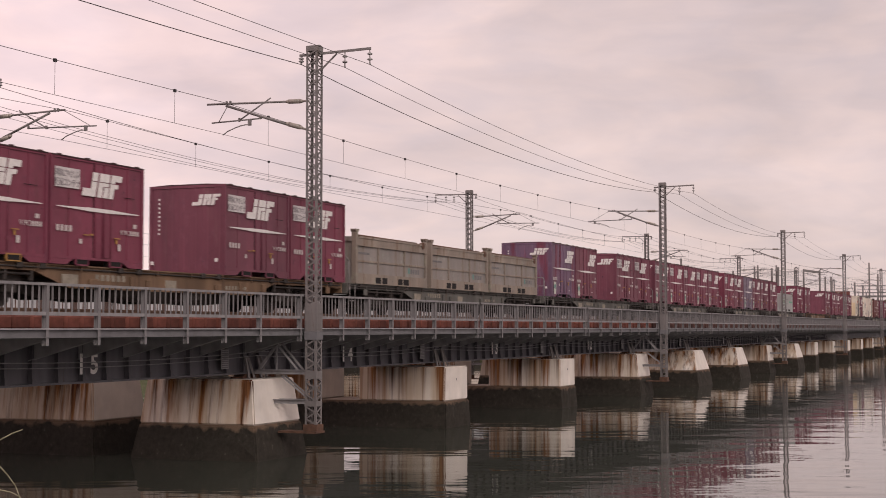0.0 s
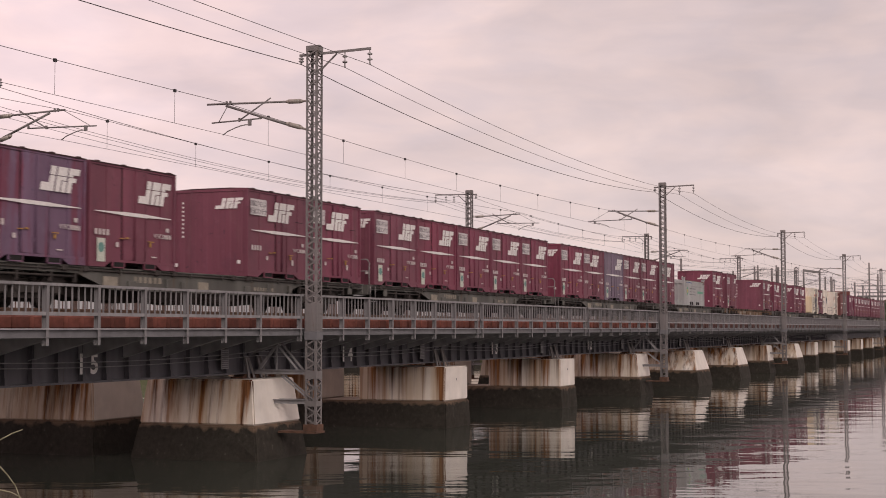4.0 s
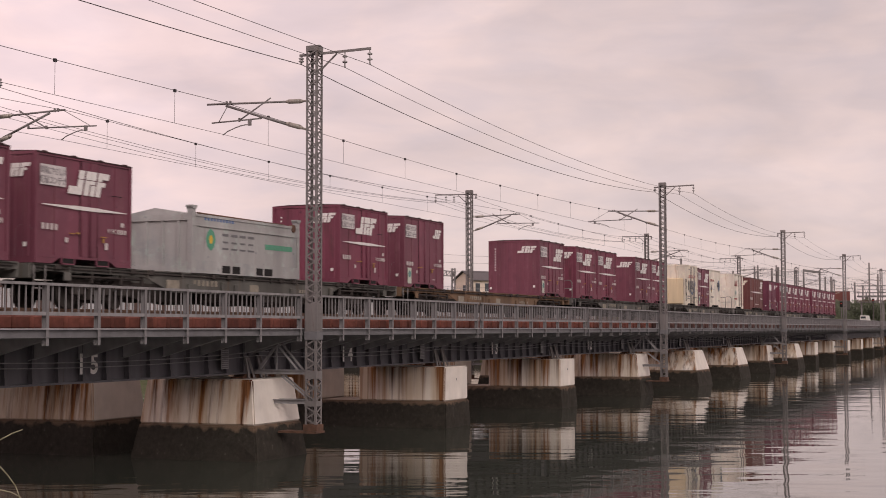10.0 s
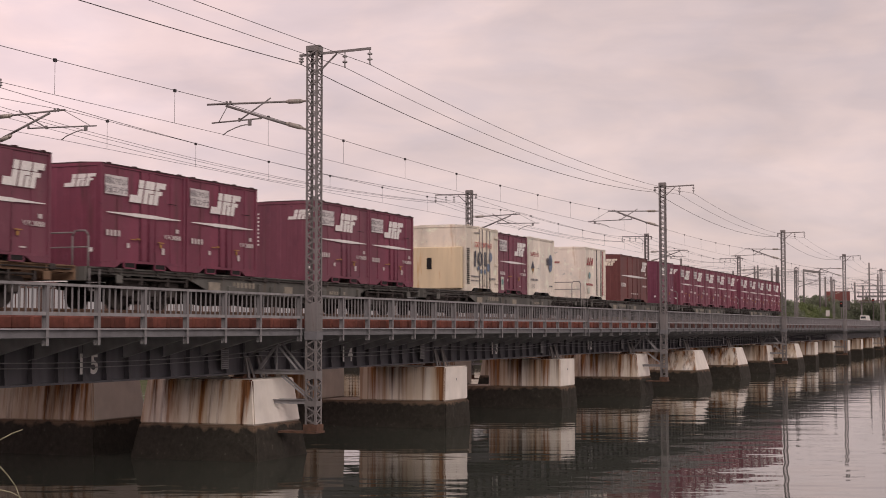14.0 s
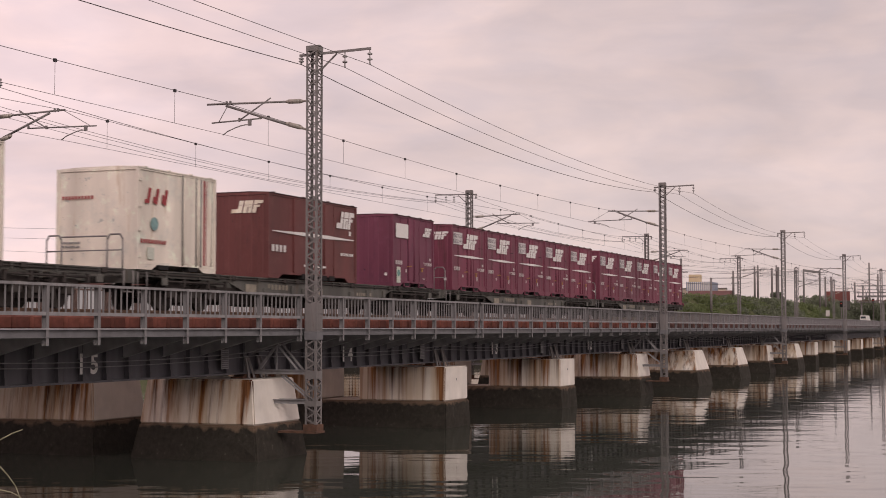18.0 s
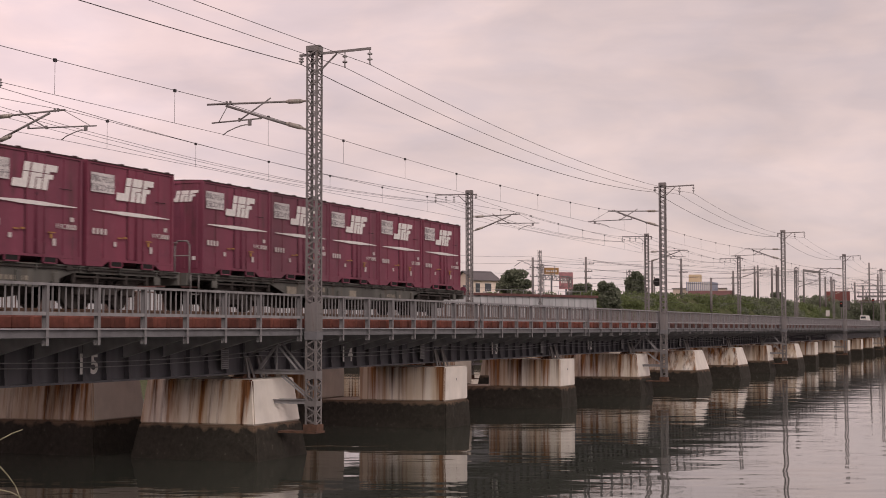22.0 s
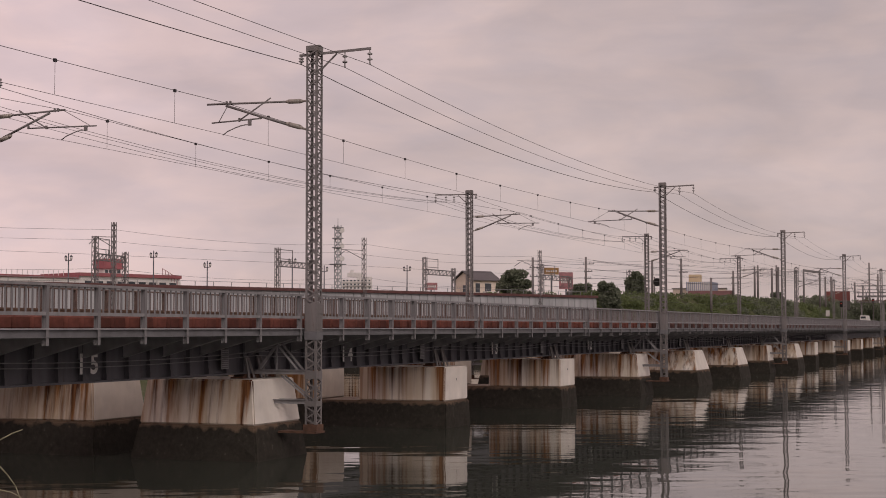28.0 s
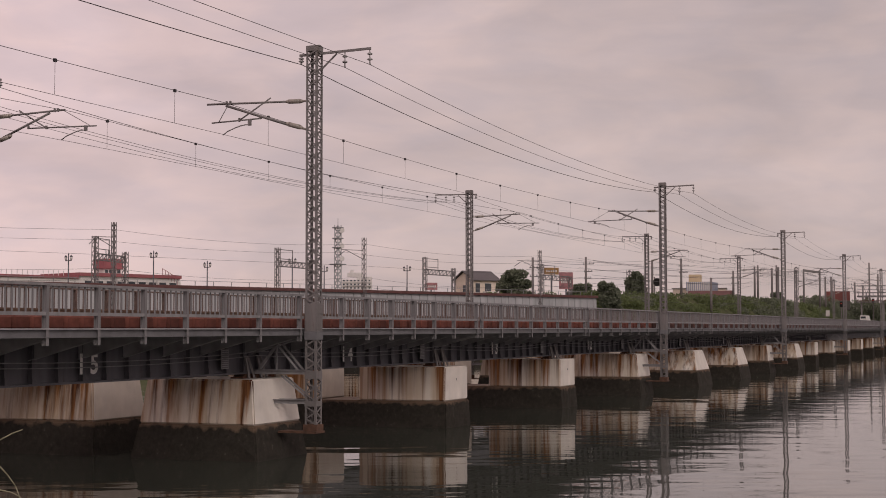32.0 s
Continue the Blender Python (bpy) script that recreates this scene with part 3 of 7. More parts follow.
def build_mast(side, outer, push, lift=0.0):
    """A lattice mast with its feeder arm and cantilever. side 1: the track lies at higher y; push: the steady arm points back to the mast."""
    mast = thing("catenary_mast", "grey riveted lattice steel catenary mast fixed to a bridge pier", "catenary mast", "masts along the bridge")
    s, w = side, 0.35
    for sx in (-1, 1):
        for sy in (-1, 1):
            part("corner_angle", corner_angle(w, sx, sy, 0.90, 11.5), MAT["mast"], mast)
    for face in range(4):
        part("lacing", lacing(w, face, 0.95, 3.33, 0.17, 0.028), MAT["mast"], mast)
        part("lacing", lacing(w, face, 4.30, 11.46, 0.15, 0.026), MAT["mast"], mast)
    plate = bmesh.new()
    quad_box(plate, -0.185, 0.185, -0.185, 0.185, 3.545, 4.33)
    for i in range(7):
        for j in (-0.15, -0.05, 0.05, 0.15):
            quad_box(plate, j - 0.011, j + 0.011, -0.194, -0.186, 3.60 + i * 0.11, 3.622 + i * 0.11)
            quad_box(plate, -0.194, -0.186, j - 0.011, j + 0.011, 3.60 + i * 0.11, 3.622 + i * 0.11)
    part("riveted_plate", plate, MAT["mast"], mast)
    gusset = bmesh.new()
    for z0, z1 in ((2.22, 2.44), (1.46, 1.60)):
        quad_box(gusset, -0.183, 0.183, -0.183, 0.183, z0, z1)
    part("gusset_plate", gusset, MAT["mast"], mast)
    part("collar", box(-0.20, 0.20, -0.20, 0.20, 3.30, 3.54, 0.01), MAT["mid_steel"], mast, "darker steel collar below the riveted plate")
    cap = box(-0.185, 0.185, -0.185, 0.185, 11.43, 11.585, 0.012)
    add_prism(cap, [(-0.18, 11.586), (0.18, 11.586), (0.05, 11.62), (-0.05, 11.62)], "y", -0.18, 0.18)
    part("cap", cap, MAT["mast"], mast)
    foot = bmesh.new()
    quad_box(foot, -0.30, 0.24, -0.24, 0.95, 0.72, 0.775)
    quad_box(foot, -0.21, 0.21, -0.21, 0.21, 0.776, 0.96)
    fb = part("foot_platform", foot, MAT["rusty"], mast, "rusted steel foot platform")
    fb.scale = (1, s, 1)
    for z, far in ((2.40, 1.78), (1.58, 1.18)):
        beam = bmesh.new()
        for x in (-0.16, 0.16):
            add_bar(beam, (x, 0.15, z), (x, far, z), 0.025, 0.11)
            add_bar(beam, (x + math.copysign(0.03, x), 0.15, z + 0.06), (x + math.copysign(0.03, x), far, z + 0.06), 0.08, 0.016)
        part("bracket_beam", beam, MAT["steel"], mast).scale = (1, s, 1)
    braces = bmesh.new()                          # the pair of bars below the upper beam
    for x in (-0.10, 0.10):
        add_bar(braces, (x, 0.2, 1.74), (x, 0.95, 2.30), 0.02, 0.05)
    part("lower_brace", braces, MAT["steel"], mast).scale = (1, s, 1)
    braces = bmesh.new()
    for x in (-0.16, 0.16):
        add_bar(braces, (x, 0.40, 2.46), (x, 1.10, 3.22), 0.02, 0.055)
    part("upper_brace", braces, MAT["steel"], mast).scale = (1, s, 1)
    braces = bmesh.new()
    add_bar(braces, (0, 1.10, 3.26), (0, 1.72, 2.46), 0.08, 0.07)
    add_bar(braces, (0, 1.16, 2.46), (0, 1.16, 3.14), 0.04, 0.025)
    part("raking_strut", braces, MAT["steel"], mast).scale = (1, s, 1)
    arm = bmesh.new()
    add_bar(arm, (0, 0.47, 11.36), (0, -outer - 0.13, 11.41), 0.05, 0.065)
    add_bar(arm, (0, -0.17, 10.88), (0, -0.70, 11.34), 0.04, 0.04)
    ab = part("feeder_arm", arm, MAT["mast"], mast)
    ab.scale = (1, s, 1)
    spots = [(0.42, 0.22), (-0.95, 0.40), (-outer - 0.1, 0.38)] + ([(-1.45, 0.38)] if outer > 1.9 else [])
    for y, length in spots:
        bm = bmesh.new()
        top = 11.335 + 0.05 * (0.47 - y) / (outer + 0.60)
        insulator(bm, 0, y * s, top, length + top - 11.335)
        part("insulator", bm, MAT["porcelain"], mast)
    # cantilever over the track
    tube_end, rod_end, rod_start = (3.10, 4.25, 1.72) if push else (3.49, 3.33, 1.69)
    canti = bmesh.new()
    add_rod(canti, (0, 0.80, 10.07), (0, tube_end, 10.14), 0.030)
    add_rod(canti, (0, 0.80, 9.40), (0, 2.86 if not push else 2.54, 10.07), 0.038)
    add_rod(canti, (0, 1.40, 10.21), (0, 2.45, 9.60), 0.022)
    add_rod(canti, (0, rod_start, 9.64), (0, rod_end, 9.59), 0.022)
    if push:
        add_rod(canti, (0, tube_end - 0.05, 10.12), (0, 4.0, 9.62), 0.010)
    else:
        add_rod(canti, (0, 2.83, 10.03), (0, 3.09, 9.62), 0.012)
    cb = part("cantilever", canti, MAT["mast"], mast)
    cb.scale = (1, s, 1)
    cb.location = (0, -1.6 * lift * s, lift)
    fit = bmesh.new()                             # clamps on the tubes
    for y, z in ((2.84, 10.13), (2.72, 10.13), (1.75, 9.66), (2.42, 9.62)):
        quad_box(fit, -0.03, 0.03, y - 0.022, y + 0.022, z - 0.04, z + 0.07)
    hook = 3.86 if push else 2.08
    quad_box(fit, -0.025, 0.025, hook - 0.05, hook + 0.05, 9.45, 9.62)
    fb2 = part("clamp", fit, MAT["mast"], mast)
    fb2.scale = (1, s, 1)
    fb2.location = (0, -1.6 * lift * s, lift)
    for za, zb in ((10.05, 10.07), (9.22, 9.42)):
        ins = bmesh.new()
        zc = za + (zb - za) * 0.3
        add_rod(ins, (0, 0.17, za), (0, 0.36, zc), 0.03)
        add_rod(ins, (0, 0.36, zc), (0, 0.46, zc + (zb - zc) * 0.3), 0.035, 10, 0.068)
        add_rod(ins, (0, 0.46, zc + (zb - zc) * 0.3), (0, 0.80, zb), 0.068, 10)
        add_rod(ins, (0, 0.80, zb), (0, 0.90, zb + (zb - zc) * 0.3), 0.068, 10, 0.035)
        ib = part("cantilever_insulator", ins, MAT["brown_porcelain"], mast, "pale weathered post insulator")
        ib.scale = (1, s, 1)
        ib.location = (0, 0, lift)
    steady = bmesh.new()
    d = -1 if push else 1
    pts = [(0, hook + d * f, z) for f, z in ((0.0, 9.47), (0.12, 9.485), (0.30, 9.46), (0.50, 9.40), (0.72, 9.32), (0.88, 9.22))]
    for p, q in zip(pts, pts[1:]):
        add_rod(steady, p, q, 0.016, 6)
    sb = part("steady_arm", steady, MAT["mast"], mast)
    sb.scale = (1, s, 1)
    sb.location = (0, -1.6 * lift * s, lift)
    return mast


def wire_tube(points, r, n=5):
    """One continuous thin tube through the points, which run along x."""
    bm = bmesh.new()
    ring = [(math.cos(2 * math.pi * i / n) * r, math.sin(2 * math.pi * i / n) * r) for i in range(n)]
    rows = [[bm.verts.new((p[0], p[1] + a, p[2] + b)) for a, b in ring] for p in points]
    for lo, hi in zip(rows, rows[1:]):
        for i in range(n):
            j = (i + 1) % n
            bm.faces.new((lo[i], lo[j], hi[j], hi[i])).smooth = True
    return bm


def sagging(xs, y, z, sags, n=16):
    """Points of a wire that hangs between supports at xs; the first bay has a sag of its own."""
    out = []
    for k, (xa, xb) in enumerate(zip(xs, xs[1:])):
        sag = sags[min(k, 1)]
        out += [(xa + (xb - xa) * i / n, y, z - 4 * sag * (i / n) * (1 - i / n)) for i in range(n)]
    return out + [(xs[-1], y, z)]


def build_bridge():
    joint = lambda k: JOINT + k * SPAN
    for track, side in ((NEAR_TRACK, -1), (FAR_TRACK, 1)):
        first = {}
        for k in range(FIRST_SPAN, LAST_SPAN):
            rich = track == NEAR_TRACK and k < 9
            # spans with k above 2 get a darker brown trough
            kind = (rich, k > 2)
            m = pose(joint(k), track, 0)
            if kind not in first:
                first[kind] = (build_span(track, side, rich, MAT["dark_trough" if k > 2 else "brick"]), build_railing(track, side, rich))
                for ob in first[kind]:
                    ob.matrix_basis = m
            else:
                for ob in first[kind]:
                    copy_thing(ob, m)
    for k in range(FIRST_SPAN, LAST_SPAN + 1):
        for near in (True, False):
            if k in (1, 2) or k > 7:
                p = (19.80, 23.25, 1.12, 0.03, 0.0)
            elif k in (4, 5, 7):
                p = (19.40, 23.40, 1.30, 0.70, 0.30)
            else:
                p = (19.70, 23.40, 1.20, 0.15, 0.15)
            if not near:
                p = (24.95, 28.85, *p[2:])
            build_pier(*p, joint(k), MAT["pier"] if near else MAT["far_pier"])
    # near masts pull up to the first one in view and push beyond it; the far row does the reverse
    for side, outer, y, pushes in ((1, 1.62, 18.62, (0, 0, 1, 1, 1, 1, 1)), (-1, 2.0, 2 * MIDDLE - 18.62, (2, 2, 1, 0, 1, 0, 1))):
        made = {}
        for k, push in enumerate(pushes):
            m = pose(POLE_X + (k - 1) * POLE_STEP, y, 0)
            if push in made:
                copy_thing(made[push], m)
            else:
                made[push] = build_mast(side, outer, push > 0, 0.14 if push > 1 else 0.0)
                made[push].matrix_basis = m
    # overhead wires, a thing for each wire from end to end
    supports = [POLE_X + k * POLE_STEP for k in range(-1, 6)]

    def run(name, label, y, z, sags, r):
        return solid(name, wire_tube(sagging(supports, y, z, sags), r), MAT["wire"], label, "overhead wire", "wires over the bridge")
    near, far = 18.62, 2 * MIDDLE - 18.62
    for y, z, sags, r in ((near + 0.42, 11.105, (0.457, 0.70), 0.012), (near - 0.95, 10.93, (0.217, 0.595), 0.008), (near - 1.72, 10.96, (0.19, 0.55), 0.008),
                          (far - 0.42, 11.12, (0.50, 0.50), 0.010), (far + 0.95, 10.93, (0.56, 0.56), 0.008), (far + 1.45, 10.95, (0.54, 0.54), 0.008), (far + 2.1, 10.95, (0.54, 0.54), 0.008)):
        run("feeder_wire", "dark feeder wire sagging between mast arms", y, z, sags, r)
    for ym, zm, sags, yc, zc, lead in ((21.45, 10.14, (0.172, 0.258), 21.45, 9.21, 0.47), (26.82, 10.20, (0.258, 0.258), 26.82, 9.275, 0.34)):
        run("contact_wire", "thin level contact wire over the track", yc, zc, (0.03, 0.03), 0.0065)
        messenger = run("messenger_wire", "messenger wire with droppers over the track", ym, zm, sags, 0.008)
        for k in range(-1, 5):
            xa = POLE_X + k * POLE_STEP
            for i in range(8):
                f = (i + lead) / 8
                bm = bmesh.new()
                x, z = xa + f * POLE_STEP, zm - 4 * sags[0 if k < 0 else 1] * f * (1 - f)
                add_rod(bm, (x, yc, zc), (x, ym, z), 0.005, 4)
                quad_box(bm, x - 0.04, x + 0.04, ym - 0.03, ym + 0.03, z - 0.05, z + 0.03)
                part("dropper", bm, MAT["wire"], messenger)


# ---- train ----
def box_paint(name, base, fade, amount=0.25):
    """Container paint: faded in runs, with small chipped rust spots and scuffs."""
    m = paint(name, base, 0.55, vary=0.22, scale=1.1, stain=fade, stain_amount=amount, streak=True, bump=0.12, grain=18)
    n, k = m.node_tree.nodes, m.node_tree.links
    b = n["Principled BSDF"]
    color = b.inputs["Base Color"].links[0].from_socket
    geo = n.new("ShaderNodeTexCoord")
    info = n.new("ShaderNodeObjectInfo")
    shift = n.new("ShaderNodeVectorMath")
    shift.operation = "MULTIPLY_ADD"
    shift.inputs[1].default_value = (9, 9, 9)
    k.new(info.outputs["Random"], shift.inputs[0])
    k.new(geo.outputs["Object"], shift.inputs[2])
    for scale, lo, hi, tint in ((4.5, 0.635, 0.70, (0.34, 0.44, 0.5)), (11.0, 0.65, 0.71, (0.55, 0.5, 0.42)), (2.2, 0.54, 0.72, (1.25, 1.5, 1.4)), (0.9, 0.52, 0.70, (0.74, 0.80, 0.84))):
        spots = n.new("ShaderNodeTexNoise")
        spots.inputs["Scale"].default_value, spots.inputs["Detail"].default_value = scale, 6
        spots.inputs["Roughness"].default_value = 0.7
        k.new(shift.outputs[0], spots.inputs["Vector"])
        rng = n.new("ShaderNodeMapRange")
        rng.inputs["From Min"].default_value, rng.inputs["From Max"].default_value = lo, hi
        rng.inputs["To Max"].default_value = 0.8
        k.new(spots.outputs["Fac"], rng.inputs["Value"])
        mx = n.new("ShaderNodeMix")
        mx.data_type, mx.blend_type = "RGBA", "MULTIPLY"
        mx.inputs[7].default_value = (*tint, 1)
        k.new(rng.outputs["Result"], mx.inputs[0])
        k.new(color, mx.inputs[6])
        color = mx.outputs[2]
    k.new(color, b.inputs["Base Color"])
    return m


MAT.update(
    maroon=box_paint("maroon_container_paint", (0.174, 0.042, 0.071), (0.108, 0.036, 0.046), 0.42),
    maroon_dull=box_paint("dull_maroon_container_paint", (0.164, 0.050, 0.075), (0.175, 0.068, 0.086), 0.36),
    maroon_fresh=box_paint("fresh_maroon_container_paint", (0.185, 0.041, 0.070), (0.115, 0.038, 0.046), 0.24),
    violet=box_paint("faded_violet_container_paint", (0.170, 0.128, 0.175), (0.25, 0.20, 0.23), 0.35),
    mauve=box_paint("faded_mauve_container_paint", (0.150, 0.090, 0.145), (0.165, 0.035, 0.062), 0.62),
    plum=box_paint("plum_container_paint", (0.150, 0.040, 0.070), (0.12, 0.034, 0.055), 0.2),
    notice_ink=paint("grey_notice_ink", (0.27, 0.25, 0.26), 0.6, vary=0.15, scale=30),
    faded_board=paint("faded_notice_board", (0.60, 0.575, 0.57), 0.6, vary=0.15, scale=8, stain=(0.38, 0.28, 0.28), stain_amount=0.25),
    faded_white=paint("faded_white_lettering", (0.55, 0.50, 0.49), 0.6, vary=0.2, scale=20, stain=(0.3, 0.15, 0.16), stain_amount=0.25),
    brown=box_paint("brown_container_paint", (0.138, 0.045, 0.043), (0.11, 0.036, 0.034), 0.3),
    cream=box_paint("cream_container_paint", (0.70, 0.635, 0.535), (0.46, 0.31, 0.18), 0.25),
    ivory=box_paint("ivory_container_paint", (0.72, 0.66, 0.575), (0.50, 0.37, 0.25), 0.24),
    yellowed=paint("yellowed_unit_paint", (0.66, 0.55, 0.37), 0.55, vary=0.2, scale=1.5, stain=(0.48, 0.24, 0.08), stain_amount=0.36, streak=True),
    tan=box_paint("tan_container_paint", (0.255, 0.212, 0.175), (0.17, 0.105, 0.065), 0.48),
    ore_grey=box_paint("weathered_grey_steel_side", (0.255, 0.230, 0.212), (0.185, 0.138, 0.105), 0.40),
    slate_blue=paint("slate_blue_mark", (0.13, 0.18, 0.26), 0.5, vary=0.3, scale=5),
    sea_green=paint("sea_green_mark", (0.20, 0.33, 0.33), 0.5, vary=0.3, scale=9),
    dark_red=paint("dark_red_lettering", (0.30, 0.045, 0.05), 0.55, vary=0.2, scale=9),
    pale_grey=box_paint("pale_grey_container_paint", (0.36, 0.36, 0.355), (0.26, 0.24, 0.22), 0.25),
    chassis=paint("wagon_grey_green", (0.098, 0.097, 0.088), 0.7, vary=0.35, scale=2, stain=(0.10, 0.075, 0.055), stain_amount=0.4, streak=True),
    chassis_brown=paint("wagon_rust_brown", (0.155, 0.098, 0.060), 0.8, vary=0.35, scale=2, stain=(0.09, 0.055, 0.035), stain_amount=0.4, streak=True),
    roof_edge=paint("dark_roof_edge", (0.05, 0.024, 0.026), 0.8, vary=0.35, scale=5, stain=(0.10, 0.05, 0.04), stain_amount=0.3),
    soot=paint("sooty_running_gear", (0.040, 0.034, 0.031), 0.8, vary=0.3, scale=6),
    # near-black: paints shade into pockets, gaps and grilles; also tyres and signals
    near_black=paint("near_black_paint", (0.012, 0.011, 0.011), 0.9, vary=0.1),
    latch=paint("ochre_latch", (0.36, 0.20, 0.06), 0.6, vary=0.2, scale=9),
    tag=paint("tag_card", (0.52, 0.55, 0.48), 0.6, vary=0.15, scale=20),
    tag_green=paint("tag_green", (0.13, 0.27, 0.24), 0.6, vary=0.2, scale=20),
    tag_blue=paint("blue_sign_paint", (0.10, 0.17, 0.34), 0.5, vary=0.2, scale=9),
    red_sign=paint("red_sign_paint", (0.42, 0.07, 0.06), 0.5, vary=0.2, scale=9),
    black_sign=paint("black_sign_paint", (0.03, 0.035, 0.06), 0.5, vary=0.2, scale=9),
    green_sign=paint("green_sign_paint", (0.09, 0.31, 0.20), 0.5, vary=0.15, scale=9),
    yellow_sign=paint("yellow_sign_paint", (0.65, 0.45, 0.05), 0.5, vary=0.15, scale=9),
    placard=paint("ochre_placard", (0.26, 0.235, 0.19), 0.7, vary=0.25, scale=7, stain=(0.2, 0.13, 0.08), stain_amount=0.3),
)
BOX_L, BOX_W, BOX_H = 3.715, 2.45, 2.50


def flat(bm, x0, x1, z0, z1, y=-0.005, slant=0.0):
    """A thin painted mark on the side at y = 0; slant shifts its upper edge."""
    v = [bm.verts.new(c) for c in ((x0, y, z0), (x1, y, z0), (x1 + slant, y, z1), (x0 + slant, y, z1))]
    w = [bm.verts.new((p.co.x, y + 0.004, p.co.z)) for p in v]
    bm.faces.new(v)
    bm.faces.new(w[::-1])
    for i in range(4):
        j = (i + 1) % 4
        bm.faces.new((v[i], w[i], w[j], v[j]))


EMBLEM = ((0.0, 0.215, 0.0, 0.32), (0.205, 0.35, 0.0, 1.0), (0.39, 0.52, 0.0, 1.0), (0.522, 0.665, 0.47, 1.0), (0.55, 0.675, 0.0, 0.44), (0.70, 0.825, 0.0, 1.0), (0.827, 0.99, 0.74, 1.0), (0.827, 0.92, 0.44, 0.62))


def emblem(parent, key, mat, x, z, w, h, y=-0.005, m=None):
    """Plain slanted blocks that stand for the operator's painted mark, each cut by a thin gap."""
    s = 0.24 * h
    first = None
    for i, (a, b, lo, hi) in enumerate(EMBLEM):
        def draw(bm):
            split = 0.62
            if lo < split < hi:
                flat(bm, x + w * a + s * lo, x + w * b + s * lo, z + h * lo, z + h * split, y, s * (split - lo))
                flat(bm, x + w * a + s * (split + 0.03), x + w * b + s * (split + 0.03), z + h * (split + 0.03), z + h * hi, y, s * (hi - split - 0.03))
            else:
                flat(bm, x + w * a + s * lo, x + w * b + s * lo, z + h * lo, z + h * hi, y, s * (hi - lo))
        me = marks("emblem_block", (key, i), mat, draw)
        if first is None:
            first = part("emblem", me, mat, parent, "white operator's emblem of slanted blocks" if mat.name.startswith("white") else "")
            if m is not None:
                first.matrix_basis = m
        else:
            part("emblem_block", me, mat, first)
    return first


def text_bars(bm, x0, x1, z, h, count, y=-0.005):
    step = (x1 - x0) / count
    for i in range(count):
        flat(bm, x0 + i * step, x0 + i * step + step * 0.62, z, z + h, y)


def word_mesh(text, size, mat, bold=0.0):
    """Words in the built-in font, as a thin mesh centred on its place."""
    curve = bpy.data.curves.new("words", "FONT")
    curve.body, curve.size, curve.extrude, curve.align_x, curve.offset = text, size, 0.002, "CENTER", bold
    temp = new("words", curve)
    me = bpy.data.meshes.new_from_object(temp.evaluated_get(bpy.context.evaluated_depsgraph_get()))
    bpy.data.objects.remove(temp)
    me.materials.clear()
    me.materials.append(mat)
    return me


CACHE = {}


def shared(key, make):
    if key not in CACHE:
        CACHE[key] = make()
    return CACHE[key]


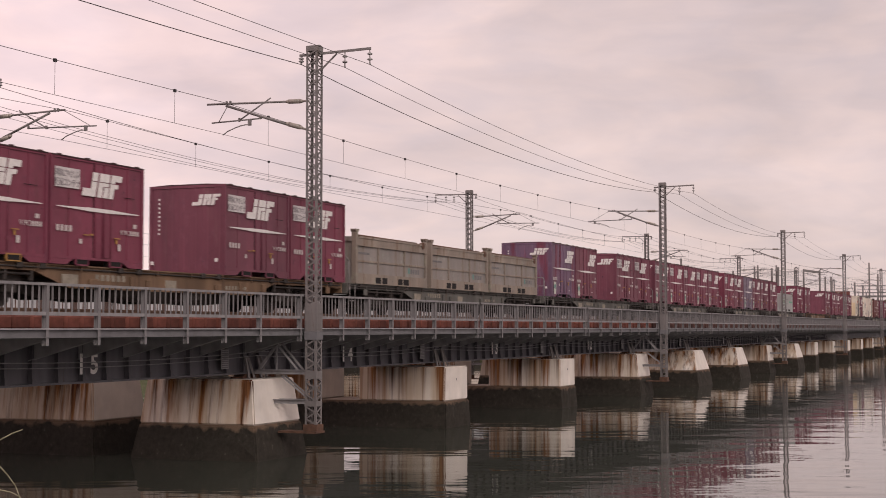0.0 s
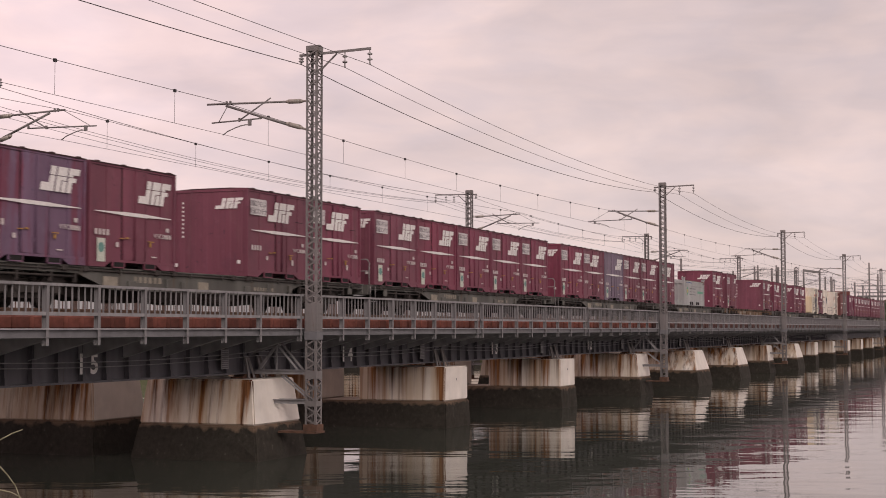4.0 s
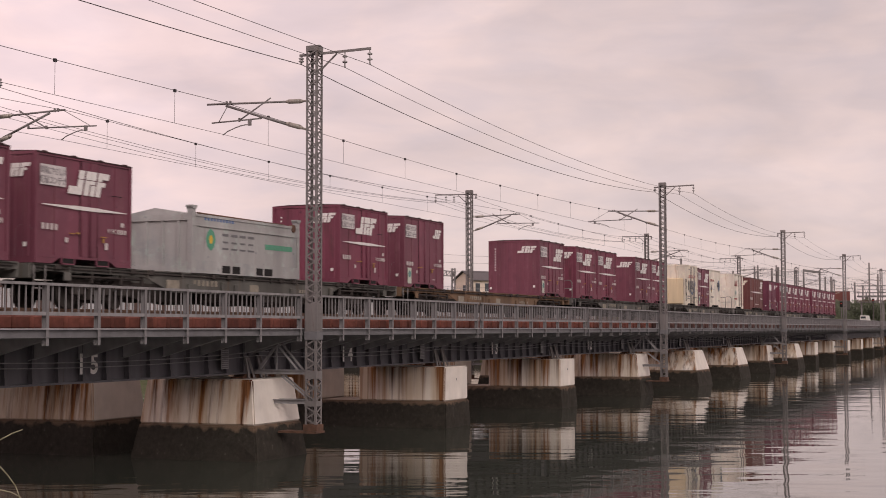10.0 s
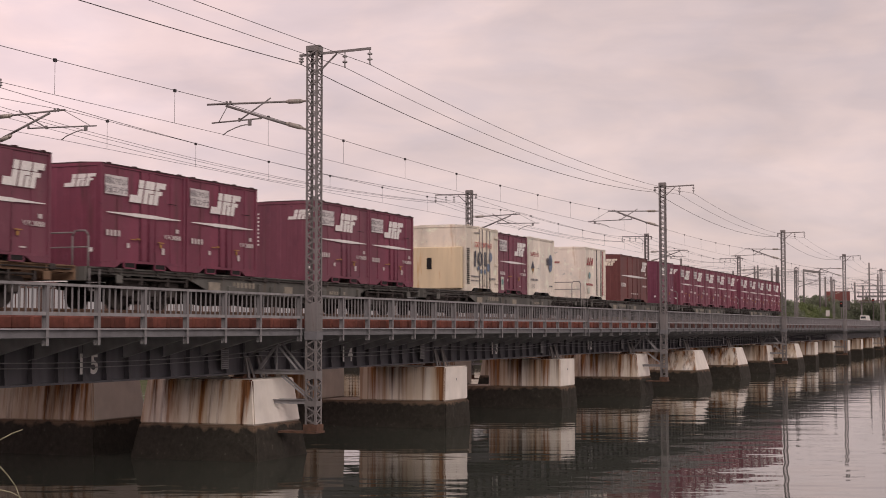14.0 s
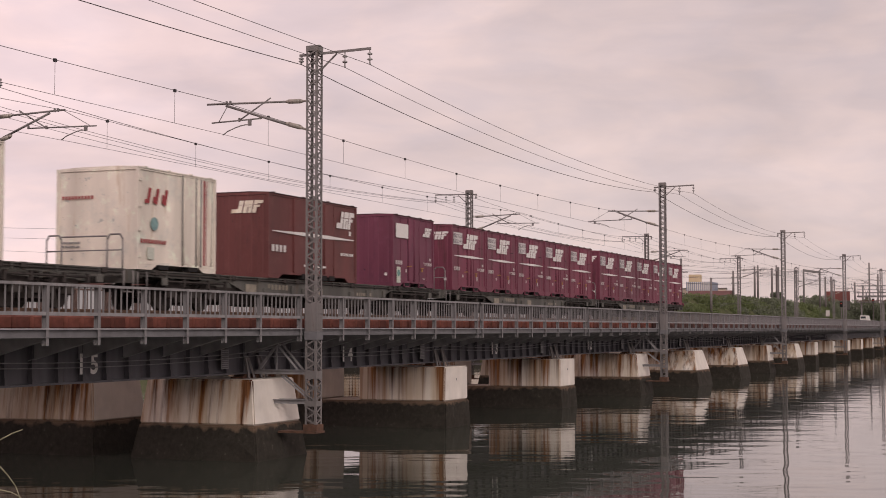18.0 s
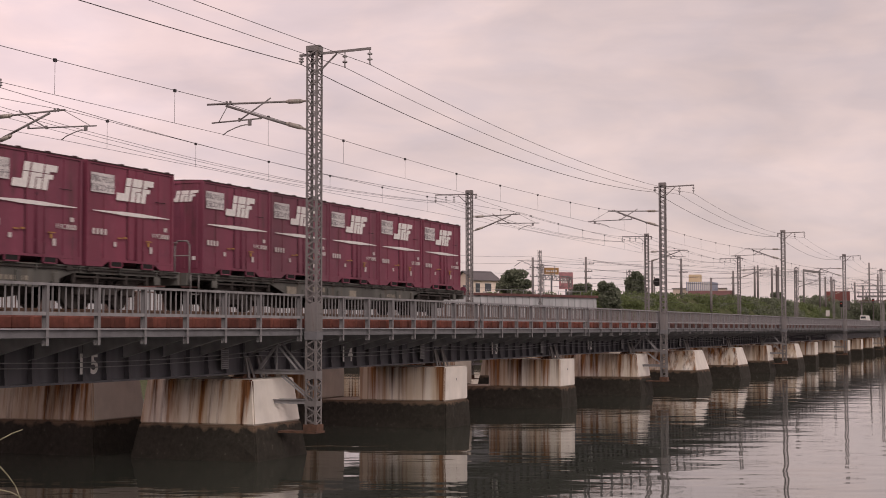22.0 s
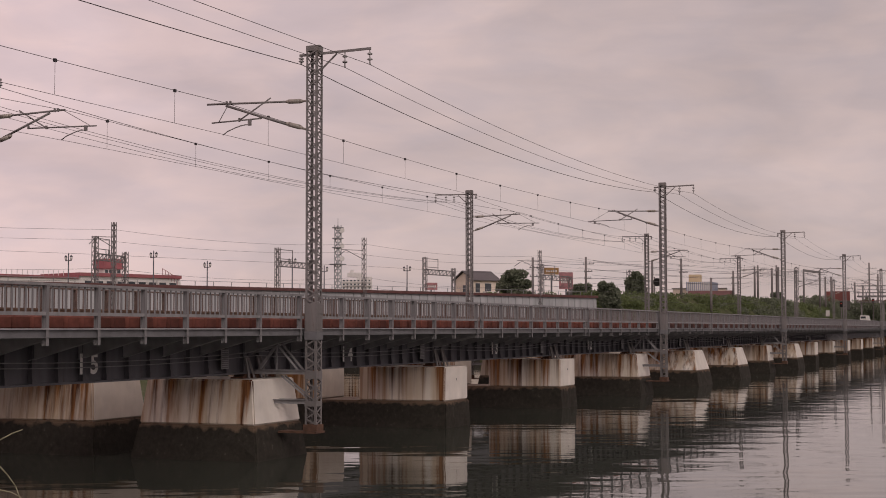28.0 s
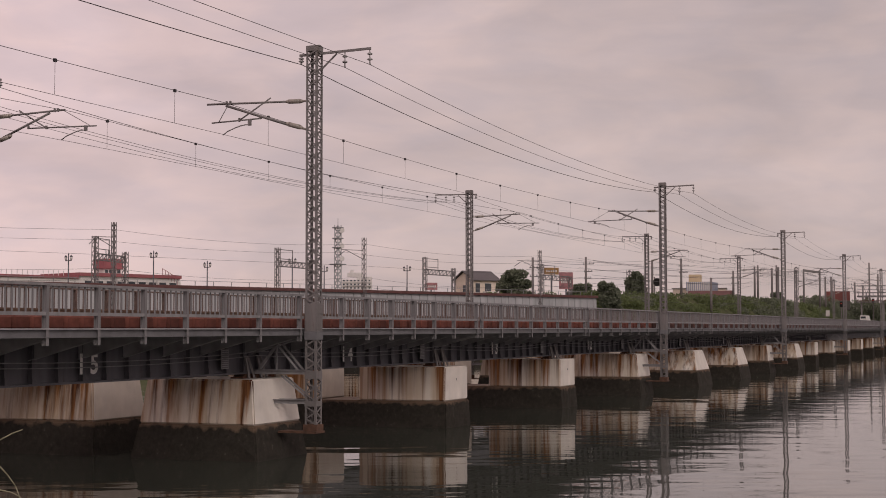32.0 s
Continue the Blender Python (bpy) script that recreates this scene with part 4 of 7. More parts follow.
def box_body(c, mat, length=BOX_L, height=BOX_H, ribs=True):
    """The closed body of a container: panels, corner posts, rails, skirts and ribbed ends, each a part."""
    L, W, H, t = length, BOX_W, height, 0.03
    key = (mat.name, length, height)
    def put(name, tag, make):
        def mesh():
            bm = bmesh.new()
            make(bm)
            return mesh_of(name, bm, mat)
        return part(name, shared((name, tag, key), mesh), mat, c)
    put("panel_box", 0, lambda bm: quad_box(bm, t, L - t, t, W - t, 0.13, H - 0.025))
    for x in (0.0, L - 0.09):
        for y in (0.0, W - 0.09):
            put("corner_post", (x, y), lambda bm: quad_box(bm, x, x + 0.09, y, y + 0.09, 0.0, H))
        x0 = 0.004 if x == 0 else L - 0.07
        put("end_header", x, lambda bm: quad_box(bm, x0, x0 + 0.066, 0.091, W - 0.091, H - 0.075, H - 0.004))
        put("end_sill", x, lambda bm: quad_box(bm, x0, x0 + 0.066, 0.091, W - 0.091, 0.0, 0.129))
        if ribs and x == 0:
            xr = 0.006 if x == 0 else L - t + 0.001
            for i in range(6):
                yr = 0.28 + i * (W - 0.56) / 5
                put("end_rib", (x, i), lambda bm: add_prism(bm, [(xr + 0.012, yr - 0.07), (xr + 0.023, yr - 0.10), (xr + 0.023, yr + 0.10), (xr + 0.012, yr + 0.07)] if x == 0 else
                                                        [(xr, yr - 0.09), (xr + 0.023, yr - 0.07), (xr + 0.023, yr + 0.07), (xr, yr + 0.09)], "z", 0.14, H - 0.08))
    for y in (0.004, W - 0.07):
        put("top_rail", y, lambda bm: quad_box(bm, 0.091, L - 0.091, y, y + 0.066, H - 0.075, H - 0.004))
        put("bottom_rail", y, lambda bm: quad_box(bm, 0.091, L - 0.091, y, y + 0.066, 0.131, 0.19))
        for i, (a, b, d) in enumerate(((0.091, 0.62, 0.88), (L - 0.091, L - 0.62, L - 0.88))):
            put("skirt", (y, i), lambda bm: add_prism(bm, [(a, 0.0), (b, 0.0), (d, 0.129), (a, 0.129)], "y", y + 0.004, y + 0.05))
    def roof(bm):
        add_prism(bm, [(-0.012, H - 0.03), (W + 0.012, H - 0.03), (W + 0.012, H - 0.002), (W - 0.6, H + 0.03), (0.6, H + 0.03), (-0.012, H - 0.002)], "x", 0.01, L - 0.01)
        for x in (0.25, L * 0.36, L * 0.64, L - 0.35):          # lifting lugs and door catches along the edge
            quad_box(bm, x, x + 0.12, -0.02, 0.06, H - 0.012, H + 0.022)
    # reddish and faded boxes get a dark brown roof rim
    roof_mat = MAT["roof_edge"] if mat.name.startswith(("maroon", "dull", "fresh", "plum", "brown", "mauve", "faded")) else mat
    bm = bmesh.new()
    roof(bm)
    part("roof", shared(("roof", key), lambda: mesh_of("roof", bm, roof_mat)), mat, c, "dark roof edge" if roof_mat is not mat else "")


def door_mesh(mat, x0, x1, height=BOX_H):
    def make():
        bm = bmesh.new()
        quad_box(bm, x0, x1, 0.006, 0.034, 0.20, height - 0.085)
        for x in (x0 + 0.03, x1 - 0.03):
            add_rod(bm, (x, 0.001, 0.2), (x, 0.001, height - 0.1), 0.013, 6)
        for z in (0.45, 1.25, 2.05):
            for x in (x0 + 0.02, x1 - 0.08):
                quad_box(bm, x, x + 0.06, -0.009, 0.005, z, z + 0.08)
        return mesh_of("door", bm, mat)
    return shared(("door", mat.name, round(x0, 3), round(x1, 3), height), make)


def marks(name, key, mat, draw):
    def make():
        bm = bmesh.new()
        draw(bm)
        return mesh_of(name, bm, mat)
    return shared((name, key, mat.name), make)


def end_turn(me):
    """Turns marks drawn for a long side onto the end wall at x = 0: u runs towards the camera's side."""
    return Matrix(((0, 1, 0, 0), (-1, 0, 0, BOX_W), (0, 0, 1, 0), (0, 0, 0, 1)))


def freight_box(mat, look_id, label):
    """A 12-foot side-door freight container. look_id picks the painted marks that vary from box to box."""
    c = thing("freight_container", label, "container", "containers on the train")
    white = MAT["white_mark"]
    L = BOX_L
    box_body(c, mat)
    newer = look_id.get("newer")
    d0, d1, d2 = (1.68, 2.02, 2.36) if newer else (1.36, 1.87, 2.38)
    for x0, x1 in ((d0, d1 - 0.015), (d1 + 0.015, d2 - 0.015)):
        part("door", door_mesh(mat, x0, x1), mat, c)
    # dark strips draw in the shaded gaps beside the doors
    def seams(bm):
        for x in (d0 - 0.03, d1 - 0.011, d2 - 0.008):
            quad_box(bm, x, x + 0.022, 0.022, 0.035, 0.19, BOX_H - 0.08)
    part("door_seal", marks("door_seal", newer, MAT["near_black"], seams), mat, c, "dark strip along the door edges")
    for x in (0.72, 3.05):
        part("side_rib", marks("side_rib", (x, mat.name), mat, lambda bm, x=x: quad_box(bm, x - 0.025, x + 0.025, 0.014, 0.034, 0.2, BOX_H - 0.085)), mat, c)
    small = look_id.get("small_emblem")
    if look_id.get("notice", True):
        nt = part("notice_board", marks("notice_board", "n", MAT["faded_board"], lambda bm: flat(bm, 0.15, 1.08, 1.76, 2.22)), white, c, "white notice with two lines of grey Japanese words")
        for z, text in ((1.81, "鉄道コンテナ"), (2.02, "環境にやさしい")):
            line = part("lettering", shared(("words", text), lambda: word_mesh(text, 0.185, MAT["notice_ink"], 0.006)), white, nt)
            line.matrix_basis = pose(0.615, -0.008, z, 90, 0, 0) @ Matrix.Diagonal((0.86 if len(text) < 7 else 0.70, 1, 1, 1))
    if look_id.get("plain_notice"):
        part("notice_board", marks("notice_board", "p", white, lambda bm: flat(bm, 0.24, 1.32, 1.70, 2.2)), white, c, "blank white notice board")
    if small:
        emblem(c, "small", white, 2.65, 1.85, 0.75, 0.33)
    else:
        emblem(c, ("big", newer), white, 1.14 if newer else 1.98, 1.63, 1.50 if newer else 1.36, 0.58, -0.0165)
        def stripe(bm):
            z = 1.32
            for a, b, ha, hb in ((0.20, 1.35, 0.008, 0.038), (1.35, 2.40, 0.045, 0.045), (2.40, 3.48, 0.038, 0.008)):
                v = [bm.verts.new(e) for e in ((a, -0.0165, z - ha), (b, -0.0165, z - hb), (b, -0.0165, z + hb), (a, -0.0165, z + ha))]
                w = [bm.verts.new((e.co.x, -0.012, e.co.z)) for e in v]
                bm.faces.new(v)
                for i in range(4):
                    j = (i + 1) % 4
                    bm.faces.new((v[i], w[i], w[j], v[j]))
        part("stripe", marks("stripe", "s", white, stripe), white, c, "thin white stripe that tapers to both ends")
    ink = MAT["faded_white"]
    part("side_lettering", marks("side_lettering", "owner", ink, lambda bm: text_bars(bm, 0.22, 0.85, 0.76, 0.14, 4)), white, c)
    code = part("series_lettering", shared("series_word", lambda: word_mesh("V19C", 0.165, ink)), white, c, "faded white letters V19C")
    code.matrix_basis = pose(2.90, -0.008, 0.80, 90, 0, 0)
    part("side_lettering", marks("side_lettering", "series", ink, lambda bm: text_bars(bm, 3.12, 3.52, 0.80, 0.11, 5)), white, c)
    last = (2.62, 2.74, 0.40, 0.56) if newer else (2.62, 2.85, 0.30, 0.33)
    for spot in ((3.26, 3.40, 0.98, 1.08), (1.08, 1.19, 0.50, 0.61), last):
        part("small_plate", marks("small_plate", spot, ink, lambda bm: flat(bm, *spot)), white, c)
    if newer:
        def dashes(bm):
            flat(bm, 2.86, 3.30, 1.70, 1.715)
        part("vent_slot", marks("vent_slot", "v", MAT["near_black"], dashes), white, c)
    for x0, x1, z0, z1 in ((1.24, 1.42, 0.70, 0.725), (1.49, 1.60, 0.71, 0.75), (2.45, 2.68, 0.68, 0.705), (2.52, 2.57, 0.56, 0.66)):
        part("latch", marks("latch", x0, MAT["latch"], lambda bm: quad_box(bm, x0, x1, -0.03, -0.002, z0, z1)), white, c)
    if look_id.get("tag"):
        tg = part("tag_holder", marks("tag_holder", "t", MAT["tag"], lambda bm: flat(bm, 0.31, 0.64, 0.12, 0.68)), white, c, "pale card in a tag holder")
        part("tag_print", marks("tag_print", "t", MAT["tag_green"], lambda bm: add_rod(bm, (0.475, -0.006, 0.46), (0.475, -0.012, 0.46), 0.12, 12)), white, tg)
    # a solid near-black block takes the place of the pocket's shaded hollow
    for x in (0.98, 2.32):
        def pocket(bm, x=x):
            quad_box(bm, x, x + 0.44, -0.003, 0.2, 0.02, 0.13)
        pk = part("fork_pocket", marks("fork_pocket", x, MAT["near_black"], pocket), white, c)
        def rim(bm, x=x):
            quad_box(bm, x - 0.03, x + 0.47, -0.012, 0.03, 0.131, 0.165)
            quad_box(bm, x - 0.03, x, -0.012, 0.03, 0.0, 0.13)
            quad_box(bm, x + 0.44, x + 0.47, -0.012, 0.03, 0.0, 0.13)
            quad_box(bm, x - 0.03, x + 0.47, -0.012, 0.03, -0.012, 0.018)
        part("pocket_rim", marks("pocket_rim", (x, look_id.get("bright")), MAT["latch"] if look_id.get("bright") else mat, rim), white, pk)
    # end wall marks
    m = end_turn(None)
    if not look_id.get("plain_notice"):
        emblem(c, "end", white, 1.38, 1.93, 0.86, 0.30, -0.005, m)
    def end_print(bm):
        for i in range(9):
            flat(bm, 0.30, 0.36, 2.1 - i * 0.12, 2.15 - i * 0.12)
        flat(bm, 0.06, 0.16, 0.30, 0.40)
        flat(bm, 2.12, 2.22, 0.36, 0.46)
    ep = part("end_lettering", marks("end_lettering", "e", white, end_print), white, c)
    ep.matrix_basis = m
    return c


def long_box():
    """A 20-foot ribbed container."""
    L, mat, white = 5.95, MAT["brown"], MAT["white_mark"]
    c = thing("freight_container", "rust-brown twenty-foot container with ribbed ends and bar doors", "container", "containers on the train")
    box_body(c, mat, L)
    for x0, x1 in ((1.55, 2.55), (2.57, 3.57), (3.60, 4.30)):
        part("door", door_mesh(mat, x0, x1), mat, c)
    def stripe(bm):
        z = 1.38
        for a, b, ha, hb in ((0.2, 2.0, 0.012, 0.05), (2.0, 4.0, 0.055, 0.055), (4.0, 5.7, 0.05, 0.012)):
            v = [bm.verts.new(p) for p in ((a, -0.02, z - ha), (b, -0.02, z - hb), (b, -0.02, z + hb), (a, -0.02, z + ha))]
            bm.faces.new(v)
    part("stripe", marks("stripe", "long", white, stripe), white, c, "thin white stripe that tapers to both ends")
    emblem(c, "long", white, 4.42, 1.72, 1.2, 0.55, -0.012)
    def pr(bm):
        text_bars(bm, 0.2, 1.15, 0.78, 0.2, 4)
        text_bars(bm, 4.75, 5.7, 0.85, 0.09, 8)
        flat(bm, 5.35, 5.5, 1.52, 1.66)
        for i in range(4):
            flat(bm, 2.2 + i * 0.42, 2.4 + i * 0.42, 0.4, 0.46, -0.02)
    part("side_lettering", marks("side_lettering", "long", white, pr), white, c)
    for x in (2.1, 2.6, 3.4, 3.95):
        part("fork_pocket", marks("fork_pocket", ("long", x), MAT["near_black"], lambda bm, x=x: quad_box(bm, x, x + 0.36, -0.01, 0.2, 0.02, 0.17)), white, c)
    emblem(c, "longend", MAT["cream"], 1.2, 1.9, 1.0, 0.36, -0.005, end_turn(None))
    return c


def ore_box(mat, with_signs, label):
    """A half-height open-top 20-foot bulk container with ribbed walls and tall corner posts."""
    c = thing("bulk_container", label, "container", "containers on the train")
    L, W, H = 6.06, 2.45, 1.55
    white = MAT["white_mark"]
    def shell():
        bm = bmesh.new()
        quad_box(bm, 0.05, L - 0.05, 0.06, 0.10, 0.12, H - 0.1)
        quad_box(bm, 0.05, L - 0.05, W - 0.10, W - 0.06, 0.12, H - 0.1)
        quad_box(bm, 0.05, 0.09, 0.10, W - 0.10, 0.12, H - 0.1)
        quad_box(bm, L - 0.09, L - 0.05, 0.10, W - 0.10, 0.12, H - 0.1)
        quad_box(bm, 0.05, L - 0.05, 0.06, W - 0.06, 0.05, 0.119)
        for x0, x1 in ((0.0, 0.10), (L - 0.10, L)):
            quad_box(bm, x0, x1, 0.16, W - 0.16, H - 0.16, H + 0.0)
            quad_box(bm, x0, x1, 0.16, W - 0.16, 0.0, 0.2)
            for i in range(4):
                y = 0.45 + i * 0.5
                quad_box(bm, x0 + 0.01, x1 - 0.01, y - 0.04, y + 0.04, 0.2, H - 0.16)
        return mesh_of("shell", bm, side)
    side = MAT["ore_grey"] if mat is MAT["tan"] else mat
    part("shell", shared(("ore", mat.name), shell), mat, c)
    for y0, y1 in ((0.0, 0.10), (W - 0.10, W)):
        rail = box(0.16, L - 0.16, y0, y1, H - 0.30, H - 0.05)
        quad_box(rail, 0.16, L - 0.16, y0 - 0.02, y1 - 0.03, H - 0.049, H + 0.02)
        part("top_rail", rail, mat, c, "rust-stained top rail" if side is not mat else "")
        part("bottom_rail", box(0.16, L - 0.16, y0, y1, 0.0, 0.34), mat, c)
        hook = bmesh.new()                        # tarpaulin roller and catches on the rim
        add_rod(hook, (0.3, y0 + 0.05, H + 0.045), (L - 0.9, y0 + 0.05, H + 0.03), 0.028, 6)
        add_rod(hook, (L - 0.42, y0 - 0.03, H - 0.04), (L - 0.42, y0 + 0.10, H - 0.04), 0.12, 10)
        part("sheet_roller", hook, MAT["rusty"], c, "dark sheet roller along the rim")
    def rib():
        return mesh_of("rib", box(-0.04, 0.04, 0.012, 0.058, 0.342, H - 0.302), mat)
    def beam():
        return mesh_of("side_bar", box(0.17, L - 0.17, 0.03, 0.058, 0.72, 0.78), mat)
    if not with_signs:
        for x in (1.83, 4.06):
            piece("rib", shared(("rib", mat.name), rib), c, x)
        piece("side_bar", shared(("beam", mat.name), beam), c)
    else:
        part("side_sheet", box(0.17, L - 0.17, 0.015, 0.058, 0.342, H - 0.302), mat, c)
        part("grab_rail", box(0.3, L - 0.4, -0.02, 0.012, 1.245, 1.27), mat, c)
        def cover(bm):
            add_prism(bm, [(0.10, H + 0.0), (W / 2, H + 0.20), (W - 0.10, H + 0.0)], "x", 0.1, L - 0.1)
        part("cover", marks("cover", "o", mat, cover), mat, c, "folding ridge cover")
    for x in (0.0, L - 0.16):
        for y in (0.0, W - 0.16):
            bm = box(x, x + 0.16, y, y + 0.16, 0.0, H + 0.14)
            add_prism(bm, [(x, H + 0.141), (x + 0.16, H + 0.141), (x + 0.21, H + 0.21), (x + 0.21, H + 0.24), (x - 0.05, H + 0.24), (x - 0.05, H + 0.21)], "y", y - 0.02, y + 0.18)
            part("corner_post", bm, mat, c)
    for x, wide in ((1.54, 0.42), (2.10, 0.40), (3.42, 0.38), (3.90, 0.46)):
        part("fork_pocket", marks("fork_pocket", ("ore", x), MAT["near_black"], lambda bm: quad_box(bm, x, x + wide, -0.006, 0.2, 0.04, 0.24)), mat, c)
    if not with_signs:
        part("maker_mark", marks("maker_mark", "o", MAT["tag_green"], lambda bm: flat(bm, 4.42, 4.58, 0.46, 0.66, 0.052)), mat, c, "small green maker's mark")
        part("side_lettering", marks("side_lettering", "tan", MAT["mid_steel"], lambda bm: text_bars(bm, 4.66, 5.5, 0.46, 0.17, 4, 0.052)), mat, c)
        part("side_lettering", marks("side_lettering", "tan2", MAT["mid_steel"], lambda bm: text_bars(bm, 0.3, 1.2, 0.98, 0.07, 9, 0.052)), mat, c)
    if with_signs:
        def leaf(bm, s=1.0, y=0.008):
            v = [bm.verts.new((0.95 + a * s, y, 0.92 + b * s)) for a, b in ((-0.25, 0), (-0.17, -0.2), (0, -0.30), (0.17, -0.2), (0.25, 0), (0.17, 0.2), (0, 0.30), (-0.17, 0.2))]
            bm.faces.new(v)
        sg = part("diamond_sign", marks("diamond_sign", "g", MAT["green_sign"], leaf), mat, c, "green diamond with a yellow heart")
        part("diamond_heart", marks("diamond_heart", "g", MAT["yellow_sign"], lambda bm: leaf(bm, 0.42, 0.003)), mat, sg)
        def chars(bm):
            for i in range(4):
                x = 1.55 + i * 0.47
                flat(bm, x, x + 0.34, 1.05, 1.12, 0.008)
                flat(bm, x + 0.03, x + 0.31, 0.86, 0.91, 0.008)
                flat(bm, x, x + 0.34, 0.68, 0.73, 0.008)
        part("company_lettering", marks("company_lettering", "o", MAT["mid_steel"], chars), mat, c, "grey bars of company lettering")
        part("green_band", marks("green_band", "o", MAT["green_sign"], lambda bm: flat(bm, 3.95, 5.6, 0.80, 0.95, 0.008)), mat, c, "green painted band")
        part("side_lettering", marks("side_lettering", "ore", MAT["tag_blue"], lambda bm: text_bars(bm, 0.6, 2.2, 1.42, 0.08, 10)), mat, c)
    return c


def cool_box():
    """A cream refrigerated 12-foot container with its cooling unit in the end wall."""
    mat, c = MAT["cream"], thing("refrigerated_container", "stained cream refrigerated container with yellowed cooling unit", "container", "containers on the train")
    box_body(c, mat, BOX_L, 2.58, False)
    for x0, x1 in ((1.55, 2.05), (2.06, 2.56)):
        part("door", door_mesh(mat, x0, x1, 2.58), mat, c)
    for x in (1.47, 1.80, 2.30, 2.64):
        part("lock_rod", marks("lock_rod", ("c", x), MAT["mast"], lambda bm, x=x: add_rod(bm, (x, -0.03, 0.12), (x, -0.03, 2.50), 0.018, 6)), mat, c)
    unit = part("cooling_unit", box(-0.16, 0.0, 0.12, BOX_W - 0.12, 0.08, 1.72, 0.03), MAT["yellowed"], c, "yellowed rust-streaked cooling unit")
    # near-black panel paints the shade inside the unit's opening
    part("unit_grille", box(-0.175, -0.162, 1.38, 1.58, 0.85, 1.30), MAT["near_black"], unit)
    def louvre(bm):
        for i in range(19):
            flat(bm, 0.10, 0.42, 0.28 + i * 0.075, 0.32 + i * 0.075)
            if i == 8:
                continue
    part("side_grille", marks("side_grille", "c", MAT["near_black"], louvre), mat, c)
    words = part("red_lettering", word_mesh("COOL CONTAINER", 0.30, MAT["red_sign"]), mat, c, "red words COOL CONTAINER")
    words.matrix_basis = pose(1.90, -0.026, 1.76, 90, 0, 0)
    words.scale = (0.78, 1, 1)
    def blue(bm):
        flat(bm, 0.92, 1.08, 0.98, 1.60, -0.01, 0.06)
        ring = [(math.cos(i * math.pi / 10), math.sin(i * math.pi / 10)) for i in range(20)]
        outer = [bm.verts.new((1.52 + 0.27 * p, -0.026, 1.30 + 0.30 * q)) for p, q in ring]
        inner = [bm.verts.new((1.52 + 0.13 * p, -0.026, 1.30 + 0.23 * q)) for p, q in ring]
        for i in range(20):
            bm.faces.new((outer[i], outer[(i + 1) % 20], inner[(i + 1) % 20], inner[i]))
        flat(bm, 2.00, 2.16, 1.02, 1.60, -0.026, 0.02)
        flat(bm, 2.24, 2.32, 1.02, 1.60, -0.026, 0.02)
    part("emblem", marks("emblem", "c", MAT["black_sign"], blue), mat, c, "dark blue plain emblem")
    def disc(bm, r, x, z):
        add_rod(bm, (x, -0.024, z), (x, -0.014, z), r, 16)
    for r, x, z in ((0.2, 2.74, 1.42), (0.16, 2.5, 0.98), (0.09, 1.35, 0.92), (0.09, 1.68, 0.80), (0.11, 2.1, 0.80)):
        part("bubble_mark", marks("bubble_mark", (r, x), MAT["slate_blue"], lambda bm: disc(bm, r, x, z)), mat, c)
    def pr(bm):
        text_bars(bm, 0.95, 1.5, 2.3, 0.06, 5)
        text_bars(bm, 0.6, 1.5, 0.55, 0.07, 10)
        text_bars(bm, 2.6, 3.4, 0.5, 0.08, 8)
        text_bars(bm, 0.6, 1.45, 0.4, 0.05, 9)
    part("side_lettering", marks("side_lettering", "c", MAT["mid_steel"], pr), mat, c)
    for z in (0.35, 1.1, 2.2):
        part("hinge", marks("hinge", ("c", z), mat, lambda bm: quad_box(bm, 3.3, 3.66, -0.03, 0.0, z, z + 0.09)), mat, c)
    for x in (0.9, 2.35):
        part("fork_pocket", marks("fork_pocket", ("c", x), MAT["near_black"], lambda bm, x=x: quad_box(bm, x, x + 0.44, -0.003, 0.2, 0.02, 0.13)), mat, c)
    return c


